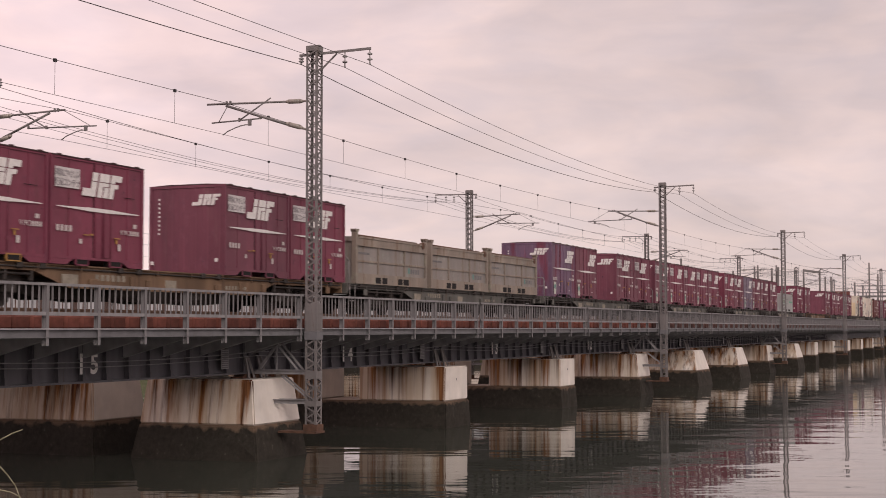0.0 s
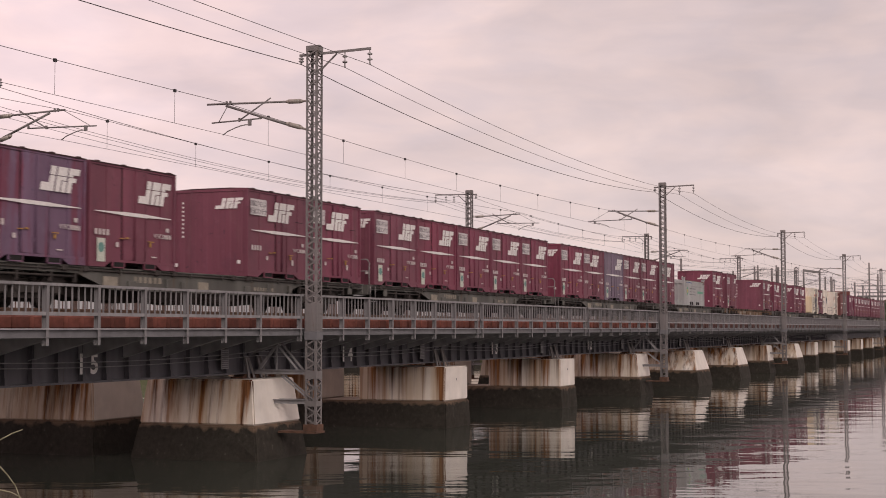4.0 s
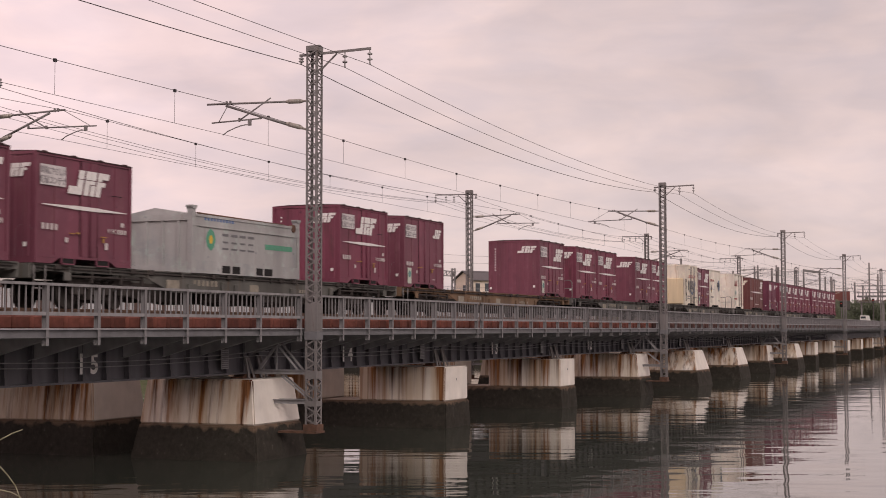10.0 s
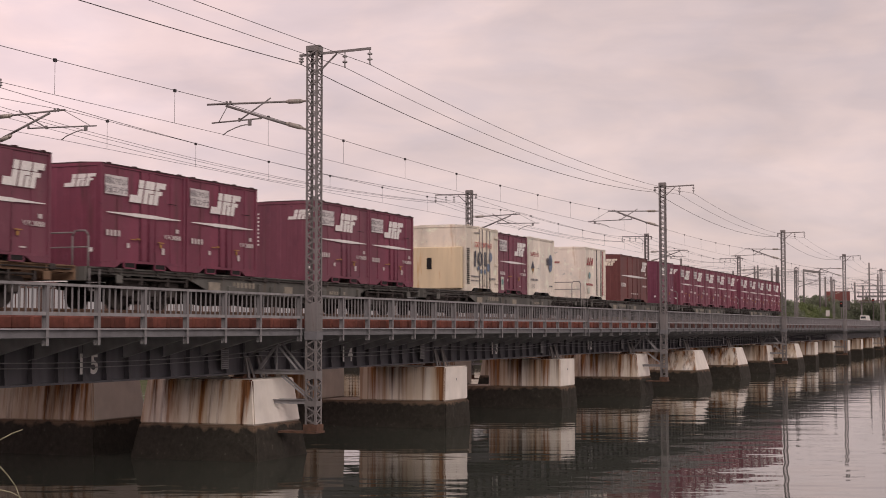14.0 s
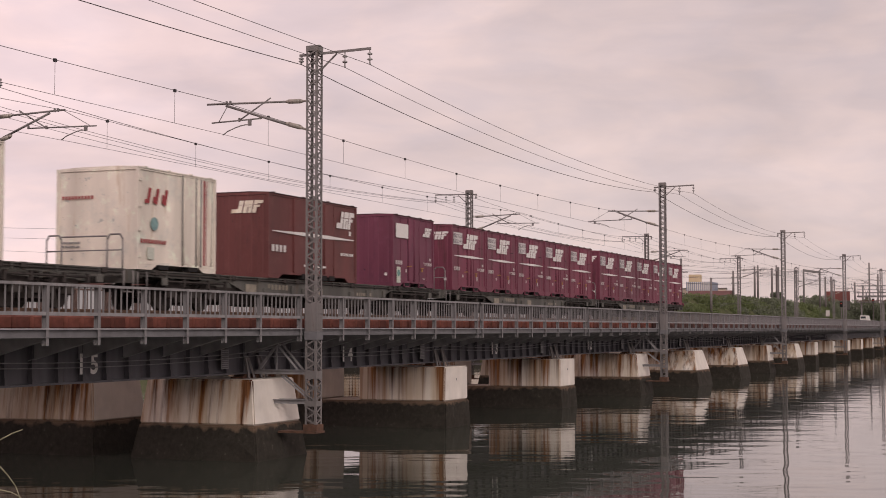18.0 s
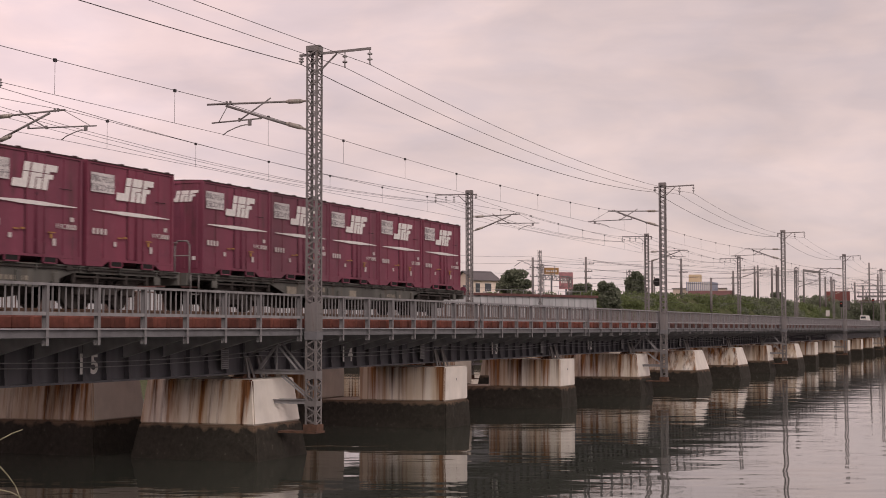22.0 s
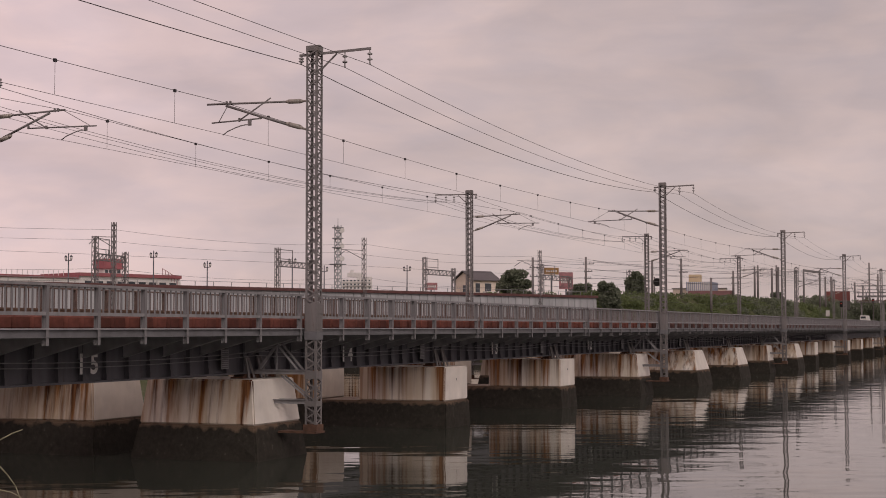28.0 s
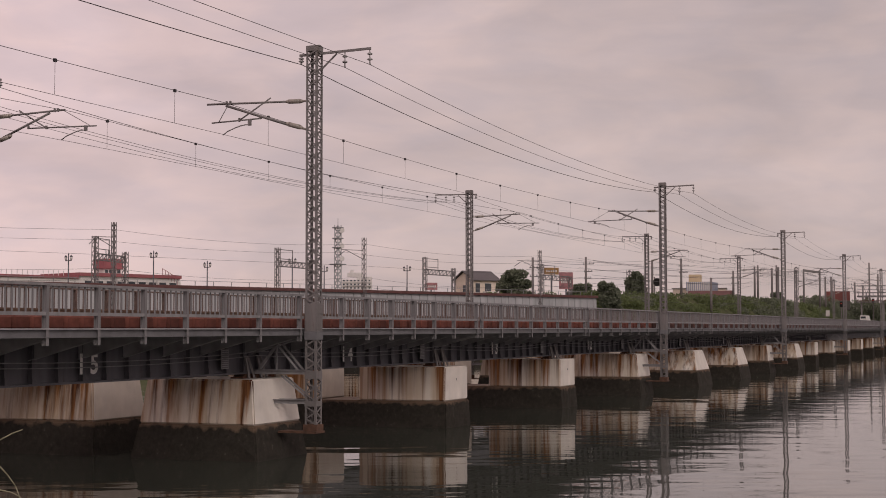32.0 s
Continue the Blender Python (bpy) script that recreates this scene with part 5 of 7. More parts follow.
def white_box(signs, label):
    """An ivory insulated 12-foot container."""
    mat, c = MAT["ivory"], thing("insulated_container", label, "container", "containers on the train")
    box_body(c, mat, BOX_L, 2.56, False)
    if signs == "ends":
        for x0, x1 in ((2.1, 2.8), (2.82, 3.5)):
            part("door", door_mesh(mat, x0, x1, 2.56), mat, c)
        def gasket(bm):
            for x in (2.07, 2.80, 3.51):
                quad_box(bm, x, x + 0.022, 0.016, 0.036, 0.19, 2.48)
        part("door_seal", marks("door_seal", "w", MAT["near_black"], gasket), mat, c, "dark strip along the door edges")
        for x in (2.02, 2.68, 2.92):
            part("lock_rod", marks("lock_rod", x, MAT["mast"], lambda bm: add_rod(bm, (x, -0.015, 0.15), (x, -0.015, 2.5), 0.016, 6)), mat, c)
        for i, (x, lo, hi) in enumerate(((0.36, 1.66, 2.06), (0.72, 1.66, 2.06), (1.12, 1.66, 2.06))):
            part("emblem", marks("emblem", ("w", i), MAT["dark_red"], lambda bm: (flat(bm, x, x + 0.12, lo, hi, -0.01, 0.10), flat(bm, x - 0.08, x + 0.02, lo + 0.02 * i, lo + 0.1 + 0.08 * i, -0.011, 0.02))), mat, c, "dark red plain emblem")
        part("bubble_mark", marks("bubble_mark", "w", MAT["sea_green"], lambda bm: add_rod(bm, (0.72, -0.012, 1.16), (0.72, -0.004, 1.16), 0.17, 16)), mat, c)
        for x in (3.06, 3.19):
            part("red_stripe", marks("red_stripe", x, MAT["dark_red"], lambda bm: flat(bm, x, x + (0.08 if x < 3.1 else 0.03), 0.2, 2.46, -0.004)), mat, c, "dark red upright stripe")
        part("side_lettering", marks("side_lettering", "w", MAT["dark_red"], lambda bm: text_bars(bm, 0.12, 1.3, 0.66, 0.10, 10)), mat, c)
        part("tag_holder", marks("tag_holder", "w", MAT["tag"], lambda bm: flat(bm, 0.42, 0.72, 0.26, 0.56)), mat, c)
        for z0, u0, u1, h in ((1.78, 0.18, 1.15, 0.09), (0.66, 0.2, 0.75, 0.05), (0.56, 0.2, 0.75, 0.05)):
            ob = part("end_lettering", marks("end_lettering", ("w", z0), MAT["dark_red"] if h > 0.06 else MAT["mid_steel"], lambda bm: text_bars(bm, u0, u1, z0, h, 10)), mat, c)
            ob.matrix_basis = end_turn(None)
        for z in (0.3, 0.95, 1.55, 2.2):
            part("hinge", marks("hinge", ("w", z), MAT["ivory"], lambda bm: quad_box(bm, -0.012, 0.13, -0.03, 0.0, z, z + 0.12)), mat, c)
    else:
        words = part("red_lettering", word_mesh("SUPER UR", 0.27, MAT["dark_red"]), mat, c, "dark red words SUPER UR")
        words.matrix_basis = pose(0.92, 0.022, 1.72, 90, 0, 0)
        def dia(bm):
            v = [bm.verts.new(p) for p in ((0.40, 0.02, 1.22), (0.64, 0.02, 0.94), (0.88, 0.02, 1.22), (0.64, 0.02, 1.54))]
            bm.faces.new(v)
        part("diamond_mark", marks("diamond_mark", "u", MAT["black_sign"], dia), mat, c)
        def low_half(bm):
            bm.faces.new([bm.verts.new(p) for p in ((0.50, 0.014, 1.14), (0.64, 0.014, 0.98), (0.78, 0.014, 1.14), (0.64, 0.014, 1.22))])
        part("diamond_heart", marks("diamond_heart", "u", MAT["latch"], low_half), mat, c, "ochre lower half of the diamond")
        def oval(bm):
            pts = [(3.12 + 0.27 * math.cos(a), 1.5 + 0.40 * math.sin(a)) for a in [i * math.pi / 10 for i in range(20)]]
            bm.faces.new([bm.verts.new((x, -0.01, z)) for x, z in pts])
        part("oval_mark", marks("oval_mark", "u", MAT["slate_blue"], oval), mat, c, "blue oval mark")
        part("emblem", marks("emblem", "u", MAT["black_sign"], lambda bm: text_bars(bm, 2.55, 3.30, 1.40, 0.32, 4, -0.016)), mat, c)
        def pr(bm):
            text_bars(bm, 0.3, 1.35, 0.64, 0.085, 10)
            text_bars(bm, 1.12, 1.5, 1.2, 0.025, 3)
            for i in range(3):
                flat(bm, 0.45 + i * 0.16, 0.47 + i * 0.16, 0.30, 0.50)
            text_bars(bm, 2.95, 3.45, 0.42, 0.06, 6)
        part("side_lettering", marks("side_lettering", "u", MAT["mid_steel"], pr), mat, c)
        for z in (0.4, 1.2, 2.1):
            part("hinge", marks("hinge", ("u", z), mat, lambda bm: quad_box(bm, 0.0, 0.14, -0.03, 0.0, z, z + 0.12)), mat, c)
    for x in (0.95, 2.35):
        part("fork_pocket", marks("fork_pocket", ("w", x), MAT["near_black"], lambda bm, x=x: quad_box(bm, x, x + 0.44, -0.003, 0.2, 0.02, 0.13)), mat, c)
    return c


def bogie(parent, x, wheels):
    def frame_side(y0, y1):
        bm = bmesh.new()
        add_prism(bm, [(x - 1.35, 0.62), (x - 1.25, 0.70), (x - 0.55, 0.70), (x - 0.35, 0.55), (x + 0.35, 0.55), (x + 0.55, 0.70), (x + 1.25, 0.70), (x + 1.35, 0.62),
                       (x + 1.25, 0.50), (x + 0.55, 0.48), (x + 0.35, 0.34), (x - 0.35, 0.34), (x - 0.55, 0.48), (x - 1.25, 0.50)], "y", y0, y1)
        return bm
    b = part("bogie", frame_side(0.28, 0.38), MAT["soot"], parent)
    part("side_frame", frame_side(2.07, 2.17), MAT["soot"], b)
    # added plate, no real part: closes the bright gap between the wheels
    part("brake_hanger", box(x - 1.28, x + 1.28, 0.70, 0.78, 0.14, 0.52), MAT["soot"], b)
    part("bolster", box(x - 0.42, x + 0.42, 0.39, 2.06, 0.22, 0.69), MAT["soot"], b)
    for dx in (-0.95, 0.95):
        part("axle_box", box(x + dx - 0.17, x + dx + 0.17, 0.20, 0.42, 0.30, 0.60, 0.04), MAT["soot"], b)
        part("brake_beam", box(x + dx * 0.45 - 0.06, x + dx * 0.45 + 0.06, 0.3, 2.1, 0.22, 0.48), MAT["soot"], b)
    for dx in (-0.2, 0.2):
        bm = bmesh.new()
        for i in range(5):
            add_rod(bm, (x + dx, 0.33, 0.56 + i * 0.055), (x + dx, 0.33, 0.59 + i * 0.055), 0.09, 8)
        part("coil_spring", bm, MAT["soot"], b)
    bm = bmesh.new()
    add_rod(bm, (x - 1.5, 0.14, 0.74), (x + 1.5, 0.14, 0.74), 0.03, 6)
    for dx in (-1.5, -0.6, 0.6, 1.5):
        add_bar(bm, (x + dx, 0.14, 0.82), (x + dx, 0.14, 0.6), 0.07, 0.07)
    part("brake_rigging", bm, MAT["soot"], b)
    for dx in (-0.95, 0.95):
        def make():
            bm = bmesh.new()
            add_rod(bm, (0, -0.8, 0), (0, 0.8, 0), 0.07, 8)
            for y in (-0.6, 0.6):
                s = 1 if y > 0 else -1
                add_rod(bm, (0, y - 0.06 * s, 0), (0, y + 0.06 * s, 0), 0.405, 24)
                add_rod(bm, (0, y - 0.085 * s, 0), (0, y - 0.061 * s, 0), 0.435, 24)
                for i in range(6):
                    a = i * math.pi / 3
                    add_rod(bm, (0.25 * math.cos(a), y + 0.061 * s, 0.25 * math.sin(a)), (0.25 * math.cos(a), y + 0.07 * s, 0.25 * math.sin(a)), 0.05, 6)
            return mesh_of("wheelset", bm, MAT["soot"])
        w = piece("wheelset", shared("wheelset", make), parent, x + dx, BOX_W / 2, 0.405)
        wheels.append(w)


def build_wagon(mat, wheels, rear_rail, tail):
    """A container flat wagon, x from -0.75 to 19.65, deck at 1.0 m above the rails, y = 0 at the near side of its load."""
    w = thing("flat_wagon", "weathered steel container flat wagon with fish-bellied side sills", "railway wagon", "wagons of the freight train")
    def sill(y0, y1):
        bm = bmesh.new()
        low = [(-0.55, 0.99), (-0.55, 0.83), (3.9, 0.82), (5.2, 0.46), (13.7, 0.46), (15.0, 0.82), (19.45, 0.83), (19.45, 0.99)]
        add_prism(bm, low, "y", y0, y1)
        ylow, yhigh = y0 - 0.05, y1 + 0.05
        quad_box(bm, -0.55, 19.45, ylow, yhigh, 0.962, 0.992)
        for i in range(12):
            x = 0.8 + i * 1.6
            quad_box(bm, x - 0.02, x + 0.02, y0 - 0.045, y1 + 0.045, 0.84, 0.961)
        return bm
    part("side_sill", sill(0.10, 0.13), mat, w)
    part("side_sill", sill(2.32, 2.35), mat, w)
    deck = bmesh.new()
    quad_box(deck, -0.55, 19.45, 1.0, 1.45, 0.70, 0.94)
    for i in range(14):
        x = -0.3 + i * 1.5
        quad_box(deck, x - 0.1, x + 0.1, 0.131, 2.319, 0.80, 0.955)
    part("centre_beam", deck, mat, w)
    for x in (-0.62, 19.45):
        part("end_beam", box(x, x + 0.07, 0.1, 2.35, 0.66, 0.99), mat, w)
    for x, d in ((-0.62, -1), (19.52, 1)):
        bm = bmesh.new()
        add_bar(bm, (x, 1.22, 0.86), (x + d * 0.30, 1.22, 0.86), 0.16, 0.18)
        quad_box(bm, min(x + d * 0.22, x + d * 0.40), max(x + d * 0.22, x + d * 0.40), 1.05, 1.38, 0.74, 0.99)
        part("coupler", bm, MAT["soot"], w)
    xr = 19.40 if rear_rail else -0.50
    for y0, y1 in ((0.10, 0.55), (1.90, 2.35)):
        rail = bmesh.new()
        pts = [(xr, y0, 0.75), (xr, y0, 1.72), (xr, y0 + 0.08, 1.84), (xr, y1 - 0.08, 1.84), (xr, y1, 1.72), (xr, y1, 0.95)]
        for a, b in zip(pts, pts[1:]):
            add_rod(rail, a, b, 0.022, 6)
        part("hand_rail", rail, MAT["mast"], w)
    rail = bmesh.new()
    add_rod(rail, (xr, 0.10, 1.45), (xr, 2.35, 1.45), 0.016, 6)
    add_rod(rail, (xr, 0.55, 1.80), (xr, 1.90, 1.80), 0.02, 6)
    part("end_rail", rail, MAT["mast"], w)
    step = bmesh.new()
    for a, b in (((xr, 0.06, 0.95), (xr, 0.06, 0.42)), ((xr + 0.4, 0.06, 0.95), (xr + 0.4, 0.06, 0.42)), ((xr, 0.06, 0.43), (xr + 0.4, 0.06, 0.43))):
        add_rod(step, a, b, 0.018, 6)
    part("foot_step", step, MAT["mast"], w)
    for i in range(10):
        x = 0.35 + (i // 2) * 3.81 + (3.0 if i % 2 else 0.0)
        part("container_clamp", shared("clamp", lambda: mesh_of("container_clamp", box(-0.10, 0.10, 0.02, 0.16, 0.86, 1.0, 0.02), MAT["soot"])), mat, w).location.x = x
    bm = bmesh.new()
    add_rod(bm, (7.2, 0.5, 0.45), (8.6, 0.5, 0.45), 0.2, 12)
    part("air_tank", bm, MAT["soot"], w)
    gear = bmesh.new()
    add_prism(gear, [(4.2, 0.70), (4.4, 0.34), (5.3, 0.20), (6.1, 0.24), (7.0, 0.17), (8.7, 0.22), (9.6, 0.16), (10.9, 0.21), (12.4, 0.17), (13.6, 0.24), (14.5, 0.34), (14.7, 0.70)], "y", 0.9, 1.6)
    part("brake_gear", gear, MAT["soot"], w)
    part("brake_box", box(10.2, 11.2, 0.2, 0.6, 0.28, 0.62, 0.02), MAT["soot"], w)
    for i, (x, wd, z0, z1) in enumerate(((5.9, 0.5, 0.50, 0.70), (7.6, 0.3, 0.52, 0.80), (8.3, 0.22, 0.48, 0.74), (11.6, 0.45, 0.50, 0.72), (12.9, 0.25, 0.52, 0.82), (14.2, 0.3, 0.56, 0.80), (0.6, 0.35, 0.62, 0.82), (18.3, 0.35, 0.62, 0.82))):
        part("underframe_fitting", box(x, x + wd * 0.7, 0.04, 0.098, z0, z1, 0.015), mat, w)
    bm = bmesh.new()
    add_rod(bm, (-0.4, 0.07, 0.90), (19.3, 0.07, 0.90), 0.02, 6)
    part("brake_pipe", bm, MAT["soot"], w)
    for x0, x1, z0, z1 in ((4.9, 5.5, 0.56, 0.78), (9.2, 9.7, 0.56, 0.76)):
        pc = part("placard", box(x0, x1, 0.085, 0.099, z0, z1), MAT["placard"], w, "ochre label holder")
    def lettering(bm):
        text_bars(bm, 6.2, 7.5, 0.66, 0.15, 6, 0.093)
        text_bars(bm, 6.5, 6.9, 0.87, 0.06, 2, 0.093)
        text_bars(bm, 12.2, 13.4, 0.60, 0.10, 7, 0.093)
    part("wagon_lettering", marks("wagon_lettering", "w", MAT["placard"], lettering), mat, w)
    for x in (2.35, 16.55):
        bogie(w, x, wheels)
    if tail:
        bm = bmesh.new()
        add_rod(bm, (19.53, 0.14, 1.02), (19.58, 0.14, 1.02), 0.13, 16)
        part("tail_disc", bm, MAT["maroon"], w, "round red tail reflector")
    return w


PITCH_W = 20.5
M1, M2, M3 = MAT["maroon"], MAT["maroon_dull"], MAT["maroon_fresh"]
# the train from its tail (0) towards its head: kind and place of each container's hind edge
LOAD = (
    [("m", x) for x in (-18.95, -15.17, -11.39, -7.58, -3.75)] +
    [("m", x) for x in (-39.48, -35.66, -31.83, -28.0, -24.1)] +
    [("plain", -45.02), ("long", -53.9), ("white", -60.55), ("ur", -69.34), ("tagged", -73.26), ("cool", -77.02)] +
    [("m", -85.95), ("m", -89.72), ("m", -97.3), ("m", -101.1)] +
    [("tagged", -106.72), ("small", -122.0), ("m", -127.15), ("grey", -135.98), ("m", -142.5)] +
    [("tagged", -147.1), ("tagged", -150.95), ("violet", -154.7), ("m", -158.55), ("tagged", -162.32)] +
    [("tagged", x) for x in (-168.0, -171.8, -175.62, -179.5, -183.25)] +
    [("m", -188.05), ("m", -191.8), ("dull", -199.25), ("mauve", -203.1)] +
    [("tan", -211.32), ("tan", -217.66), ("tan", -224.1)] +
    [("m", -228.64), ("m", -232.44), ("m", -240.12), ("bright", -243.92)]
)
TRAIN = []     # each rolling or carried thing with its place in the train
WHEELS = []


def build_train():
    rng = random.Random(4)
    for n in range(12):
        w = build_wagon(MAT["chassis_brown"] if n in (5, 11) else MAT["chassis"], WHEELS, n == 3, n == 0)
        TRAIN.append((w, -PITCH_W * n - 18.95, RAIL))
    for kind, x in LOAD:
        paints = rng.choice((M1, M1, M2, M3))
        if kind in ("m", "tagged", "bright"):
            name = "dull maroon" if paints is M2 else "maroon"
            c = freight_box(paints, dict(tag=kind == "tagged", bright=kind == "bright", newer=kind != "tagged"),
                            name + " freight container with white stripe and emblem, on wagon")
        elif kind == "plain":
            c = freight_box(MAT["plum"], dict(notice=False, plain_notice=True, small_emblem=True, tag=True), "plum freight container with blank white notice board")
        elif kind == "small":
            c = freight_box(M2, dict(small_emblem=True, tag=True), "dull maroon freight container with small white emblem")
        elif kind == "violet":
            c = freight_box(MAT["violet"], dict(notice=False, tag=True), "faded violet freight container with worn white emblem")
        elif kind == "mauve":
            c = freight_box(MAT["mauve"], dict(notice=False, tag=True), "faded mauve freight container with peeling violet paint")
        elif kind == "dull":
            c = freight_box(M2, dict(notice=False, tag=True), "dull maroon freight container without notice board")
        elif kind == "long":
            c = long_box()
        elif kind == "cool":
            c = cool_box()
        elif kind == "white":
            c = white_box("ends", "ivory insulated container with red locking bar")
        elif kind == "ur":
            c = white_box("side", "ivory insulated container with dark diamond and blue oval")
        elif kind == "grey":
            c = ore_box(MAT["pale_grey"], True, "pale grey covered bulk container with green diamond sign")
        else:
            c = ore_box(MAT["tan"], False, "tan open-top ribbed steel bulk container")
        TRAIN.append((c, x, RAIL + 1.0))


# seconds and the place of the train's tail along the bridge
TAIL = [(0.0, 267.1), (3.0, 237.55), (6.5, 203.1), (10.0, 168.95), (13.0, 139.75), (16.0, 110.5), (19.0, 81.3), (22.0, 52.45), (24.0, 33.28), (28.0, -5.2), (32.0, -43.5)]


def motions():
    for ob, x, z in TRAIN:
        walk(ob, [(t, pose(e + x, NEAR_TRACK - BOX_W / 2, z)) for t, e in TAIL])
    # every wheelset rolls as the train goes
    times = [i / FPS for i in range(int(32 * FPS) + 1)]
    gone = [267.1 - float(np.interp(t, [a for a, _ in TAIL], [b for _, b in TAIL])) for t in times]
    spin = [(t, Matrix.Rotation(-g / 0.435, 4, "Y")) for t, g in zip(times, gone)]
    lead = WHEELS[0]
    for w in WHEELS:
        w.matrix_parent_inverse = Matrix.Translation(w.location)
        w.location = (0, 0, 0)
    walk(lead, spin)
    for w in WHEELS[1:]:
        w.rotation_mode = "QUATERNION"
        keys = w.animation_data_create()
        keys.action = lead.animation_data.action
        keys.action_slot = lead.animation_data.action_slot
    # the river drifts slowly past the piers
    walk(water, [(0.0, pose(0, 0, 0)), (16.0, pose(-1.6, 0.5, 0)), (32.0, pose(-3.2, 1.0, 0))])


# ---- span numbers and gauge plates on the near girders ----
def build_girder_marks():
    spans = sorted((o for o in scene.objects if o.parent is None and o.name.startswith("bridge_span") and abs(o.location.y - NEAR_TRACK) < 0.1), key=lambda o: o.location.x)
    for k, number in ((-1, "15"), (0, "14"), (1, "13"), (2, "12")):
        span = min(spans, key=lambda o: abs(o.location.x - (JOINT + k * SPAN)))
        ob = part("span_number", word_mesh(" ".join(number), 0.66, MAT["white_mark"], 0.018), MAT["white_mark"], span, "white painted span number")
        ob.matrix_basis = pose(6.20, -1.10, 2.58, 90, 0, 0)
    gauge = box(-0.2, 0.2, -1.13, -1.12, 2.52, 3.05)
    blank = len(gauge.faces)
    for i in range(9):
        quad_box(gauge, -0.17, 0.17, -1.136, -1.131, 2.55 + i * 0.055, 2.575 + i * 0.055)
    gauge.faces.ensure_lookup_table()
    for f in gauge.faces[blank:]:
        f.material_index = 1
    gauge_me = mesh_of("gauge_plate", gauge, MAT["steel"])
    gauge_me.materials.append(MAT["dark_steel"])
    for span in spans:
        piece("gauge_plate", gauge_me, span, SPAN - 1.55)


# ---- far bank ----
MAT.update(
    leaf=paint("leaf_green", (0.135, 0.170, 0.080), 0.7, vary=0.5, scale=0.6, bump=0, spec=0.2, grain=8),
    # dark leaf colour, lightened to carry the distance haze
    leaf_dark=paint("hazed_leaf_green", (0.16, 0.18, 0.13), 0.7, vary=0.4, scale=0.8, bump=0, spec=0.2, grain=8),
    bark=paint("bark", (0.09, 0.065, 0.045), 0.9, vary=0.3, scale=4, bump=0.5),
    white_plate=paint("pale_bridge_plate", (0.40, 0.405, 0.415), 0.6, vary=0.15, scale=0.8, stain=(0.30, 0.27, 0.25), stain_amount=0.25, streak=True),
    coping=paint("red_brown_coping", (0.115, 0.052, 0.048), 0.7, vary=0.2, scale=2),
    # red dulled and paled so that distance haze is in the colour
    red_paint=paint("hazed_roof_red", (0.30, 0.105, 0.115), 0.6, vary=0.15, scale=0.7),
    wall_white=paint("white_render", (0.62, 0.60, 0.58), 0.8, vary=0.1, scale=0.5),
    wall_cream=paint("cream_render", (0.66, 0.57, 0.48), 0.85, vary=0.1, scale=0.6),
    roof_tile=paint("dark_roof_tile", (0.11, 0.10, 0.105), 0.7, vary=0.2, scale=5),
    glass=paint("dark_window_glass", (0.05, 0.06, 0.07), 0.15, vary=0.2, scale=0.7, bump=0, spec=0.6),
    far_pole=paint("weathered_concrete_pole", (0.17, 0.155, 0.15), 0.8, vary=0.15, scale=2),
    pale_lattice=paint("pale_painted_lattice", (0.36, 0.37, 0.375), 0.6, vary=0.15, scale=2),
    far_steel=paint("galvanised_lattice", (0.26, 0.26, 0.27), 0.6, vary=0.15, scale=2),
    ochre_sign=paint("ochre_sign_board", (0.30, 0.17, 0.065), 0.6, vary=0.2, scale=2),
    pink_sign=paint("pink_red_sign_board", (0.36, 0.17, 0.18), 0.6, vary=0.3, scale=1.5, stain=(0.20, 0.15, 0.15), stain_amount=0.5),
    rust_red=paint("rust_red_stack", (0.17, 0.060, 0.052), 0.8, vary=0.2, scale=0.5, streak=True),
    blue_grey=paint("blue_grey_panel", (0.25, 0.27, 0.34), 0.7, vary=0.15, scale=0.8),
    yellow_wall=paint("yellow_render", (0.56, 0.44, 0.28), 0.8, vary=0.1, scale=0.6),
    signal_red=paint("red_signal_lens", (0.5, 0.03, 0.02), 0.3, vary=0.05, bump=0),
    grass_stem=paint("dry_grass_stem", (0.26, 0.25, 0.16), 0.7, vary=0.2, scale=20, bump=0),
)

MAT["signal_red"].node_tree.nodes["Principled BSDF"].inputs["Emission Color"].default_value = (1.0, 0.08, 0.04, 1)
MAT["signal_red"].node_tree.nodes["Principled BSDF"].inputs["Emission Strength"].default_value = 0.5


def let_light_through(m, color):
    n, k = m.node_tree.nodes, m.node_tree.links
    thin = n.new("ShaderNodeBsdfTranslucent")
    thin.inputs["Color"].default_value = (*color, 1)
    mix = n.new("ShaderNodeMixShader")
    mix.inputs[0].default_value = 0.45
    k.new(n["Principled BSDF"].outputs[0], mix.inputs[1])
    k.new(thin.outputs[0], mix.inputs[2])
    k.new(mix.outputs[0], n["Material Output"].inputs["Surface"])


let_light_through(MAT["leaf"], (0.16, 0.20, 0.08))
let_light_through(MAT["leaf_dark"], (0.20, 0.235, 0.15))


